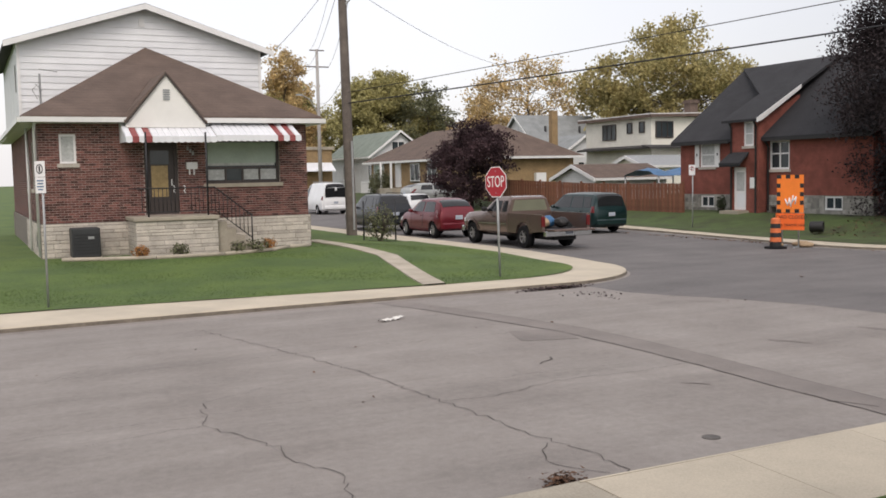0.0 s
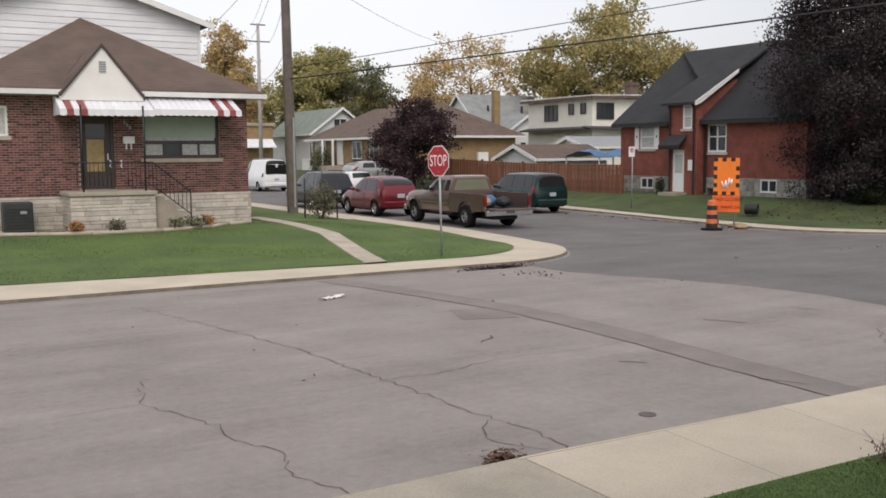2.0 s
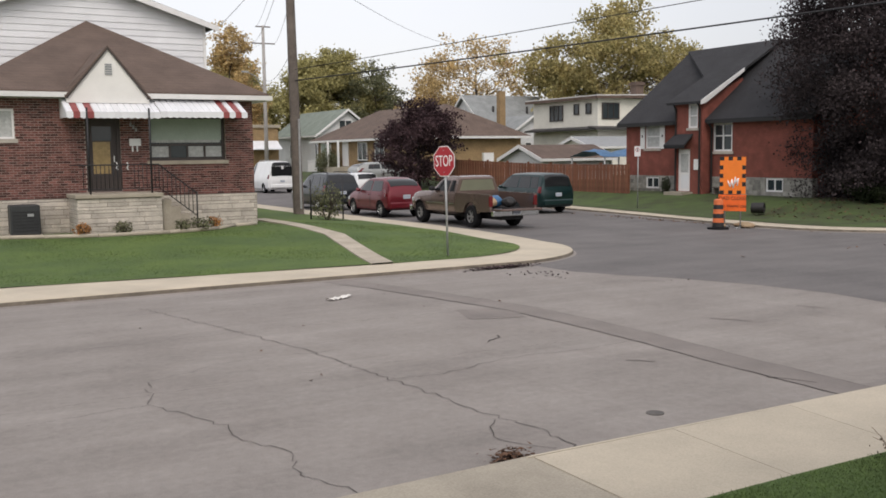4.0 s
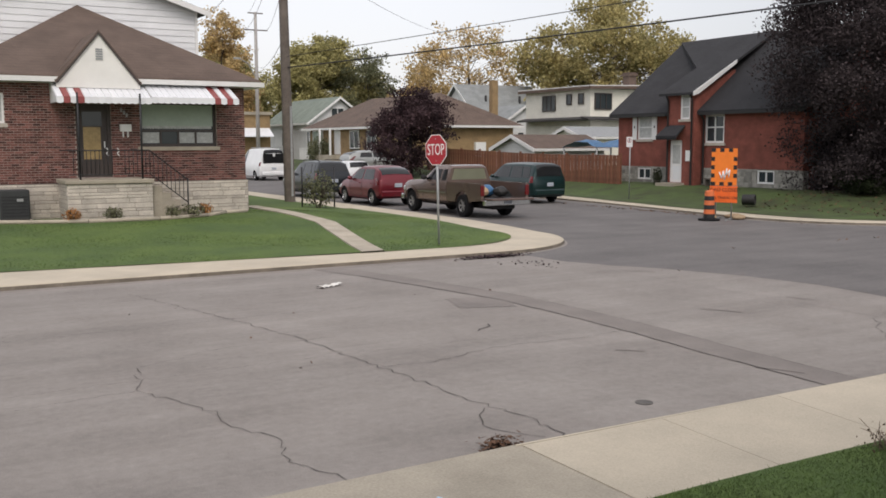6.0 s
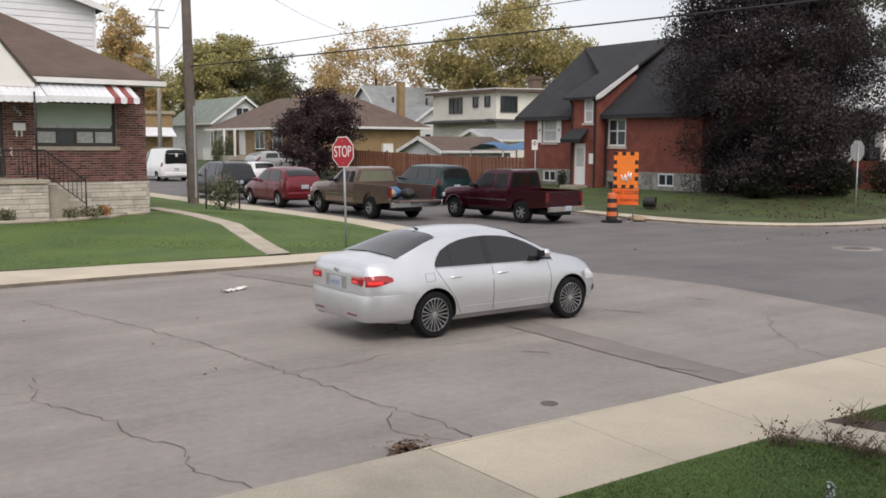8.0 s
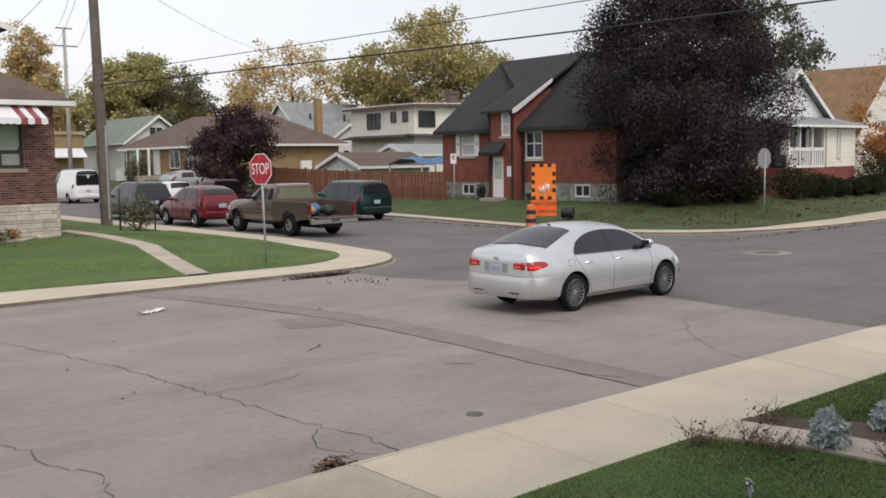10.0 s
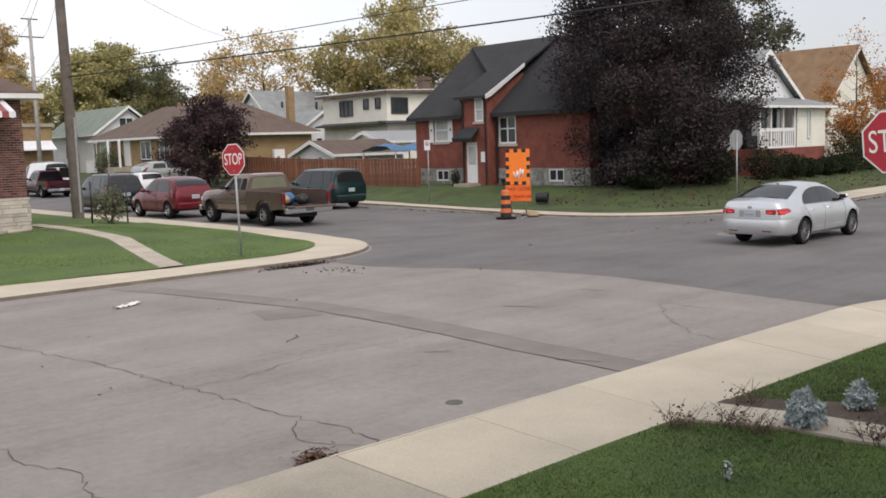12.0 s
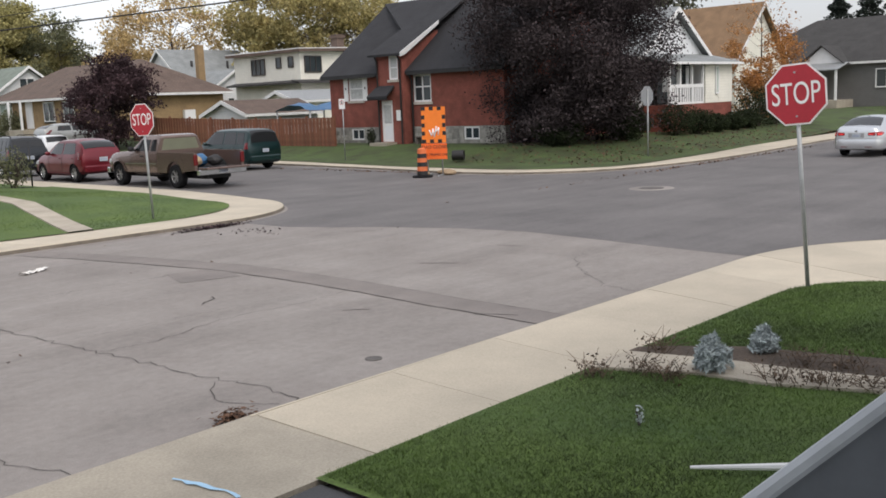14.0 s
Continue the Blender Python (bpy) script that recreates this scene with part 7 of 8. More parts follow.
        mod = ob.modifiers.new("arches", "BOOLEAN")
        mod.operation, mod.object, mod.solver = "DIFFERENCE", cut, "EXACT"
        dg = bpy.context.evaluated_depsgraph_get()
        out = bpy.data.meshes.new_from_object(ob.evaluated_get(dg))
        bpy.data.objects.remove(ob)
        bpy.data.objects.remove(cut)
        out.name = name
        out.set_sharp_from_angle(angle=radians(32))
        return out

    def side_pane(self, x0b, x1b, x0t, x1t, z0, z1, s, out=0.008, nx=8, nz=4):
        """A pane on the flank s, from its lower and upper corners."""
        bm = bmesh.new()
        g = []
        for j in range(nz + 1):
            v = j / nz
            z = z0 + (z1 - z0) * v
            row = []
            for i in range(nx + 1):
                u = i / nx
                x = (x0b + (x1b - x0b) * u) * (1 - v) + (x0t + (x1t - x0t) * u) * v
                row.append(bm.verts.new((x, s * (self.side(x, z) + out), z)))
            g.append(row)
        for j in range(nz):
            for i in range(nx):
                bm.faces.new((g[j][i], g[j][i + 1], g[j + 1][i + 1], g[j + 1][i])).smooth = True
        return bm

    def cross_pane(self, xa, xb, wa, wb, out=0.010, n=8):
        """A windscreen or rear window between two stations, with half widths there."""
        bm = bmesh.new()
        g = []
        for j in range(n + 1):
            v = j / n
            x, w = xa + (xb - xa) * v, wa + (wb - wa) * v
            g.append([bm.verts.new((x, w * (2 * i / 10 - 1), self.roof(x, w * (2 * i / 10 - 1)) + out)) for i in range(11)])
        for j in range(n):
            for i in range(10):
                bm.faces.new((g[j][i], g[j][i + 1], g[j + 1][i + 1], g[j + 1][i])).smooth = True
        return bm

    def band(self, x0, x1, low, high, s, out=0.008, n=12, nz=5):
        """A pane on the flank s between two curves z = low(x) and z = high(x)."""
        bm = bmesh.new()
        cols = []
        for i in range(n + 1):
            x = x0 + (x1 - x0) * i / n
            za, zb = low(x), high(x)
            cols.append([bm.verts.new((x, s * (self.side(x, za + (zb - za) * j / nz) + out), za + (zb - za) * j / nz)) for j in range(nz + 1)])
        for a, b in zip(cols, cols[1:]):
            for j in range(nz):
                bm.faces.new((a[j], b[j], b[j + 1], a[j + 1])).smooth = True
        return bm

    def wrap(self, plan, profile, taper=0):
        """A closed skin round the tail: plan points (x, y) outward, profile (z, out) from bottom to top."""
        bm = bmesh.new()
        P = [Vector((x, y, 0)) for x, y in plan]
        rows = []
        for i, p in enumerate(P):
            d = (P[min(i + 1, len(P) - 1)] - P[max(i - 1, 0)]).normalized()
            n_ = Vector((-d.y, d.x, 0))
            if n_.dot(p - Vector((0.6, 0, 0))) < 0:
                n_ = -n_
            k = min(1.0, i / taper, (len(P) - 1 - i) / taper) if taper else 1.0
            rows.append([bm.verts.new(p + n_ * (o * k if o > 0 else o) + Vector((0, 0, z))) for z, o in profile])
        for a, b in zip(rows, rows[1:]):
            for j in range(len(profile) - 1):
                bm.faces.new((a[j], b[j], b[j + 1], a[j + 1])).smooth = True
        return bm

    def line(self, pts, s, r=0.006):
        bm = bmesh.new()
        fine = []
        for a, b in zip(pts, pts[1:]):
            for i in range(6):
                fine.append((a[0] + (b[0] - a[0]) * i / 6, a[1] + (b[1] - a[1]) * i / 6))
        fine.append(pts[-1])
        bm_tube(bm, [(x, s * (self.side(x, z) + 0.001), z) for x, z in fine], r, 5)
        return bm


def wheel_meshes(r, w, spokes, rim_mat, rim_r=0.66, double=False):
    bm = bmesh.new()
    bm_lathe(bm, [(r * rim_r, -w / 2), (r * 0.93, -w / 2), (r * 0.99, -w * 0.36), (r, 0), (r * 0.99, w * 0.36), (r * 0.93, w / 2), (r * rim_r, w / 2), (r * rim_r * 0.96, 0), (r * rim_r, -w / 2)], 36, "Y")
    tyre = finish(bm, "wheel", M["rubber"], 50)
    bm = bmesh.new()
    R = r * rim_r
    bm_lathe(bm, [(R * 1.0, w * 0.44), (R * 0.95, w * 0.46), (R * 0.93, w * 0.40)], 36, "Y")
    bm_lathe(bm, [(0.0, w * 0.40), (R * 0.17, w * 0.38), (R * 0.2, w * 0.2)], 16, "Y")
    for i in range(spokes):
        a = 2 * math.pi * i / spokes
        for o in ((-0.16, 0.16) if double else (0.0,)):
            c, s = math.cos(a), math.sin(a)
            c2, s2 = math.cos(a + o), math.sin(a + o)
            wd0, wd1 = (R * 0.018, R * 0.030) if double else (R * 0.10, R * 0.13)
            t = Vector((-s, 0, c))
            p0, p1 = Vector((c * R * 0.14, w * 0.36, s * R * 0.14)), Vector((c2 * R * 0.93, w * 0.40, s2 * R * 0.93))
            bm_prism(bm, [p0 - t * wd0, p0 + t * wd0, p1 + t * wd1, p1 - t * wd1], (0, -w * 0.12, 0))
    rim = finish(bm, "rim", rim_mat, 35)
    bm = bmesh.new()
    bm_lathe(bm, [(0.0, w * 0.05), (R * 0.92, w * 0.05), (R * 0.93, w * 0.40), (R, w * 0.42)], 24, "Y")
    back = finish(bm, "brake_disc", V["under"], 0)
    return tyre, rim, back


def add_wheels(car, xs, half, r, w, spokes, rim_mat, rim_r=0.66, double=False):
    tyre, rim, back = wheel_meshes(r, w, spokes, rim_mat, rim_r, double)
    out = []
    for x in xs:
        for s in (1, -1):
            wl_ = new("wheel", tyre)
            wl_.parent = car
            wl_.matrix_basis = pose(x, s * half, r) @ (pose(0, 0, 0, 0, 0, 0 if s > 0 else 180))
            for nm, me in (("rim", rim), ("brake_disc", back)):
                ob = new(nm, me)
                ob.parent = wl_
            out.append((wl_, x, s, r))
    return out


def cbox(car, name, material, b, bevel=0.01, label=""):
    return box_part(name, car, material, b, bevel, label)


def plate_bars(car, x, z, s=-1):
    p = cbox(car, "number_plate", V["plate"], (x - 0.012, x + 0.006, -0.155, 0.155, z - 0.075, z + 0.075), 0.003)
    bm = bmesh.new()
    for i in range(7):
        bm_box(bm, x + s * 0.016 - 0.002, x + s * 0.016 + 0.002, -0.120 + i * 0.037, -0.104 + i * 0.037, z - 0.03, z + 0.02)
    part("text_bars", bm, plain("plate_marks", (0.28, 0.32, 0.45), 0.6), p)


def mirrors(car, body, x, z, material, size=0.10):
    for s in (1, -1):
        y = body.side(x, z)
        bm = bmesh.new()
        bmesh.ops.create_icosphere(bm, subdivisions=2, radius=1)
        for v in bm.verts:
            v.co = Vector((x + v.co.x * size * 0.7, s * (y + 0.12) + v.co.y * size * 1.1, z + 0.05 + v.co.z * size * 0.75))
        bm_tube(bm, [(x, s * (y - 0.02), z), (x, s * (y + 0.1), z + 0.02)], 0.025, 6)
        for f in bm.faces:
            f.smooth = True
        part("door_mirror", bm, material, car)


def box_bm(*b):
    bm = bmesh.new()
    bm_box(bm, *b)
    return bm


def make_sedan():
    P = paint("silver_paint", (0.64, 0.655, 0.67), 0.80, 0.36)
    car = thing("car", "silver four-door sedan with alloy wheels and lit brake lamps", "car")
    b = Body([(-1.09, 0.50, 0.80, 0.83, 0.60, 0.56), (-1.08, 0.44, 0.92, 0.96, 0.68, 0.61), (-1.05, 0.38, 1.00, 1.04, 0.745, 0.665), (-0.98, 0.32, 1.03, 1.075, 0.80, 0.715), (-0.80, 0.27, 1.03, 1.10, 0.85, 0.76), (-0.60, 0.25, 1.02, 1.125, 0.87, 0.78),
              (-0.48, 0.23, 1.01, 1.165, 0.88, 0.79), (-0.20, 0.22, 0.995, 1.275, 0.885, 0.81), (0.10, 0.20, 0.98, 1.375, 0.89, 0.82), (0.45, 0.20, 0.968, 1.432, 0.89, 0.83), (0.95, 0.20, 0.955, 1.455, 0.89, 0.83),
              (1.30, 0.20, 0.95, 1.445, 0.89, 0.83), (1.60, 0.20, 0.945, 1.40, 0.89, 0.83), (1.85, 0.20, 0.94, 1.305, 0.89, 0.82), (2.15, 0.20, 0.94, 1.155, 0.888, 0.815), (2.40, 0.20, 0.935, 1.03, 0.885, 0.81), (2.6, 0.20, 0.92, 0.985, 0.88, 0.79), (2.85, 0.21, 0.885, 0.94, 0.875, 0.77),
              (3.06, 0.22, 0.83, 0.875, 0.85, 0.73), (3.20, 0.24, 0.765, 0.80, 0.80, 0.70), (3.28, 0.28, 0.69, 0.72, 0.74, 0.65), (3.33, 0.33, 0.60, 0.62, 0.66, 0.58), (3.36, 0.40, 0.53, 0.54, 0.55, 0.49)], tumble=0.50, crown=0.05, n=90)
    ob = new("body", b.mesh(P, arches=(0.0, 2.65), arch_r=0.375))
    ob.parent = car
    low = lambda x: 0.998 - 0.014 * (x + 0.2)
    edge = lambda x: float(np.interp(x, (0.04, 0.10, 0.20, 0.38, 0.58, 0.84, 1.10, 1.40, 1.65, 1.90, 2.10, 2.22, 2.29), (1.03, 1.12, 1.21, 1.29, 1.34, 1.372, 1.378, 1.36, 1.315, 1.225, 1.125, 1.045, 0.985)))
    for s in (1, -1):
        part("quarter_window", b.band(0.04, 0.32, low, edge, s), V["glass"], car)
        part("side_window", b.band(0.345, 0.97, low, edge, s), V["glass"], car)
        part("side_window", b.band(1.09, 2.29, low, edge, s), V["glass"], car)
        part("pillar", b.band(0.97, 1.09, low, edge, s, 0.009, 3), V["gloss_black"], car, "black pillar between the doors")
        part("pillar", b.band(0.32, 0.345, low, edge, s, 0.010, 2), V["gloss_black"], car)
        part("window_trim", b.line([(0.03, 0.985), (1.0, 0.972), (2.31, 0.952)], s, 0.010), V["chrome"], car, "bright strip under the windows")
        for pts in ([(1.06, 0.95), (1.06, 0.32)], [(0.46, 0.30), (0.34, 0.55), (0.14, 0.80), (0.04, 0.97)], [(2.18, 0.94), (2.22, 0.65), (2.18, 0.30)], [(0.46, 0.28), (2.18, 0.28)]):
            part("door_seam", b.line(pts, s, 0.0035), V["seam"], car)
        part("sill_crease", b.line([(0.50, 0.405), (1.3, 0.388), (2.16, 0.405)], s, 0.004), P, car)
        for x in (0.36, 1.24):
            bm = bmesh.new()
            y = b.side(x, 0.845)
            bm_tube(bm, [(x - 0.10, s * (y + 0.002), 0.84), (x - 0.06, s * (y + 0.028), 0.845), (x + 0.08, s * (y + 0.028), 0.85), (x + 0.11, s * (y + 0.002), 0.85)], [0.010, 0.016, 0.016, 0.010], 6)
            part("door_handle", bm, P, car)
        part("head_lamp", b.band(2.94, 3.26, lambda x: 0.61, lambda x: float(np.interp(x, (2.94, 3.06, 3.26), (0.74, 0.76, 0.67))), s, 0.012), V["head"], car, "clear head lamp")
        part("fuel_flap" if s < 0 else "wing_seam", b.line([(-0.16, 0.81), (0.0, 0.81), (0.0, 0.92), (-0.16, 0.92), (-0.16, 0.81)], s, 0.0025), V["seam"], car)
        # tail lamp: a wedge that wraps the corner, and its inner piece on the boot lid
        lo_, hi_ = (lambda x: float(np.interp(x, (-1.085, -0.95, -0.70), (0.790, 0.800, 0.860)))), (lambda x: float(np.interp(x, (-1.085, -0.95, -0.78, -0.70), (0.930, 0.945, 0.940, 0.905))))
        tl = part("tail_lamp", b.band(-1.086, -0.70, lo_, hi_, s, 0.014, 16, 6), V["brake"], car, "lit red tail lamp")
        part("lamp_core", b.band(-1.05, -0.86, lambda x: 0.825, lambda x: 0.870, s, 0.017, 8, 3), V["lit"], tl, "glowing lamp bowl")
        y0_, y1_ = sorted((s * 0.40, s * 0.680))
        inner = cbox(car, "tail_lamp", V["brake"], (-1.114, -1.02, y0_, y1_, 0.795, 0.925), 0.03, "lit red tail lamp")
        y0_, y1_ = sorted((s * 0.46, s * 0.60))
        part("lamp_core", box_bm(-1.122, -1.117, y0_, y1_, 0.832, 0.868), V["lit"], inner, "glowing lamp bowl")
    part("windscreen", b.cross_pane(2.34, 1.66, 0.72, 0.57), V["glass"], car)
    part("rear_window", b.cross_pane(-0.56, 0.20, 0.70, 0.56), V["glass"], car)
    for s in (1, -1):
        x, z = 2.02, 1.0
        y = b.side(x, z)
        bm = bmesh.new()
        bm_box(bm, x - 0.06, x + 0.10, s * (y + 0.13) - 0.10, s * (y + 0.13) + 0.10, z + 0.02, z + 0.145, bevel=0.05)
        mr = part("door_mirror", bm, P, car, "silver door mirror on a black foot")
        bm = bmesh.new()
        bm_tube(bm, [(x + 0.02, s * (y - 0.03), z - 0.01), (x + 0.02, s * (y + 0.12), z + 0.04)], 0.032, 6)
        bm_box(bm, x - 0.066, x - 0.052, s * (y + 0.13) - 0.085, s * (y + 0.13) + 0.085, z + 0.035, z + 0.13, bevel=0.004)
        part("mirror_foot", bm, V["under"], mr)
    half = [(x, b.side(x, 0.60)) for x in (-0.40, -0.55, -0.70, -0.85, -0.96, -1.04, -1.075)] + [(-1.095, 0.58), (-1.10, 0.40), (-1.105, 0.2)]
    around = half + [(-1.106, 0.0)] + [(x, -y) for x, y in half[::-1]]
    part("rear_bumper", b.wrap(around, [(0.29, -0.10), (0.30, -0.02), (0.36, 0.012), (0.50, 0.022), (0.60, 0.022), (0.665, 0.010), (0.675, -0.02)], 3), P, car)
    lid = [(-1.065, 0.66), (-1.085, 0.60), (-1.095, 0.40), (-1.098, 0.0), (-1.095, -0.40), (-1.085, -0.60), (-1.065, -0.66)]
    part("boot_lid", b.wrap(lid, [(0.69, -0.02), (0.70, 0.008), (0.80, 0.004), (0.93, 0.004), (1.00, -0.005), (1.035, -0.035)]), P, car)
    cbox(car, "plate_recess", V["steel"], (-1.105, -1.08, -0.29, 0.29, 0.715, 0.90), 0.01)
    plate_bars(car, -1.108, 0.80)
    cbox(car, "badge", V["chrome"], (-1.112, -1.09, -0.05, 0.05, 0.925, 1.00), 0.02)
    for y in (-0.44, 0.44):
        cbox(car, "reflector", V["red"], (-1.124, -1.09, y - 0.12, y + 0.12, 0.375, 0.40), 0.004)
    bm = bmesh.new()
    for y in (0.43, 0.52):
        bm_tube(bm, [(-1.08, y, 0.315), (-0.85, y, 0.315)], 0.028, 8)
    part("exhaust_pipe", bm, V["under"], car)
    cbox(car, "grille", V["under"], (3.315, 3.375, -0.42, 0.42, 0.55, 0.61), 0.01)
    cbox(car, "lower_grille", V["under"], (3.27, 3.385, -0.5, 0.5, 0.34, 0.46), 0.02)
    for s in (1, -1):
        part("fog_lamp", b.band(3.18, 3.31, lambda x: 0.40, lambda x: 0.48, s, 0.012, 4, 2), V["under"], car)
    bm = bmesh.new()
    bm_tube(bm, [(0.30, 0, 1.455), (0.26, 0, 1.48), (0.20, 0, 1.50)], [0.022, 0.014, 0.004], 6)
    part("aerial", bm, V["under"], car)
    return car, add_wheels(car, (0.0, 2.65), 0.775, 0.328, 0.215, 10, V["alloy"], 0.74, True)


def make_pickup(label, color, wb=3.4, extended=True, low_trim=None, gate_open=False, scale=1.0, top=1.83, cab0=0.50, quarter=0.72):
    """Pickup truck; cab0: where the cab ends behind, quarter: length of its rear side window."""
    P = paint(label.split()[0] + "_truck_paint", color, 0.6, 0.22)
    car = thing("pickup_truck", label, "pickup truck")
    f = wb
    b = Body([(cab0, 0.45, 1.16, top - 0.09, 0.92, 0.88), (cab0 + 0.06, 0.42, 1.16, top - 0.03, 0.93, 0.88), (cab0 + 0.3, 0.40, 1.16, top, 0.93, 0.88), (f - 1.75, 0.40, 1.15, top, 0.93, 0.88), (f - 1.45, 0.40, 1.15, top - 0.04, 0.93, 0.88),
              (f - 0.85, 0.40, 1.14, 1.28, 0.93, 0.87), (f - 0.68, 0.40, 1.13, 1.19, 0.93, 0.86), (f + 0.2, 0.42, 1.08, 1.13, 0.93, 0.84), (f + 0.62, 0.44, 1.02, 1.06, 0.91, 0.82), (f + 0.74, 0.48, 0.97, 1.0, 0.86, 0.78), (f + 0.78, 0.52, 0.90, 0.92, 0.80, 0.74)], tumble=0.30, crown=0.03, square=0.05)
    ob = new("cab", b.mesh(P, "cab", arches=(f,), arch_r=0.45, width=0.9))
    ob.parent = car
    zr = 1.16
    # bed: flanks with arches, floor, front wall, tailgate
    for s in (1, -1):
        bm = bmesh.new()
        pts = [(-1.22, 0.60), (-0.46, 0.54)] + [(0.46 * math.cos(math.radians(a)), 0.42 + 0.46 * math.sin(math.radians(a))) for a in range(170, 5, -15)] + [(0.46, 0.50), (cab0 - 0.03, 0.50), (cab0 - 0.03, zr), (-1.22, zr - 0.01)]
        bm_prism(bm, [(x, s * 0.935, z) for x, z in pts], (0, -s * 0.10, 0))
        part("bed_side", bm, P, car)
        part("side_window", b.side_pane(cab0 + quarter + 0.13 if extended else cab0 + 0.12, f - 0.98, cab0 + quarter + 0.13 if extended else cab0 + 0.2, f - 1.42, 1.20, top - 0.13, s), V["tint"], car)
        if extended:
            part("side_window", b.side_pane(cab0 + 0.14, cab0 + quarter, cab0 + 0.20, cab0 + quarter, 1.20, top - 0.13, s), V["tint"], car)
        part("door_seam", b.line([(cab0 + quarter + 0.06, top - 0.11), (cab0 + quarter + 0.06, 0.52), (f - 0.82, 0.52), (f - 0.78, 1.12)], s, 0.005), V["seam"], car)
        bm = bmesh.new()
        y = b.side(cab0 + 0.95, 1.03)
        bm_tube(bm, [(cab0 + 0.88, s * (y + 0.015), 1.03), (cab0 + 1.06, s * (y + 0.015), 1.035)], 0.018, 6)
        part("door_handle", bm, V["under"], car)
        if low_trim:
            part("side_trim", b.line([(cab0 + 0.05, 0.78), (f - 0.52, 0.78)], s, 0.018), low_trim, car, "bright trim strip")
        cbox(car, "tail_lamp", V["red"], (-1.245, -1.17, s * 0.945 - (0.13 if s > 0 else 0), s * 0.945 + (0 if s > 0 else 0.13), 0.76, 1.10), 0.012)
        part("head_lamp", b.side_pane(f + 0.50, f + 0.76, f + 0.50, f + 0.74, 0.78, 0.92, s, 0.012), V["head"], car)
        bm = bmesh.new()
        bm_lathe(bm, [(0.455, s * 0.93), (0.49, s * 0.95), (0.455, s * 0.965)], 28, "Y", (f, 0, 0.405))
        for v in list(bm.verts):
            if v.co.z < 0.42:
                bm.verts.remove(v)
        part("wheel_arch_trim", bm, P, car)
    cbox(car, "bed_floor", V["under"], (-1.20, cab0 - 0.04, -0.835, 0.835, 0.60, 0.66), 0.0)
    cbox(car, "bed_front", P, (cab0 - 0.10, cab0 - 0.035, -0.835, 0.835, 0.66, zr - 0.01), 0.0)
    if gate_open:
        gate = cbox(car, "tailgate", P, (-1.75, -1.24, -0.80, 0.80, 0.62, 0.69), 0.015, "lowered tailgate")
    else:
        gate = cbox(car, "tailgate", P, (-1.235, -1.16, -0.80, 0.80, 0.60, zr - 0.02), 0.015)
        bm = bmesh.new()
        bm_box(bm, -1.244, -1.236, -0.10, 0.10, 1.0, 1.06)
        part("gate_handle", bm, V["under"], gate)
    cbox(car, "rear_bumper", V["chrome"] if low_trim else V["steel"], (-1.40, -1.24, -0.90, 0.90, 0.44, 0.62), 0.02)
    plate_bars(car, -1.41, 0.56)
    cbox(car, "front_bumper", V["chrome"], (f + 0.72, f + 0.90, -0.90, 0.90, 0.42, 0.62), 0.03)
    cbox(car, "grille", V["under"], (f + 0.74, f + 0.80, -0.6, 0.6, 0.66, 0.88), 0.01)
    cbox(car, "chassis", V["under"], (-1.15, f + 0.5, -0.45, 0.45, 0.30, 0.50), 0.02)
    part("windscreen", b.cross_pane(f - 0.90, f - 1.40, 0.74, 0.66), V["tint"], car)
    bm = bmesh.new()
    bm_prism(bm, [(cab0 - 0.006, -0.72, 1.22), (cab0 - 0.006, 0.72, 1.22), (cab0 - 0.006, 0.60, top - 0.11), (cab0 - 0.006, -0.60, top - 0.11)], (0.008, 0, 0))
    part("rear_window", bm, V["glass_clear"] if gate_open else V["tint"], car)
    mirrors(car, b, f - 0.98, 1.22, V["under"], 0.12)
    wheels = add_wheels(car, (0.0, f), 0.80, 0.385, 0.26, 6, V["steel"], 0.56)
    car.scale = (scale, scale, scale)
    return car, wheels


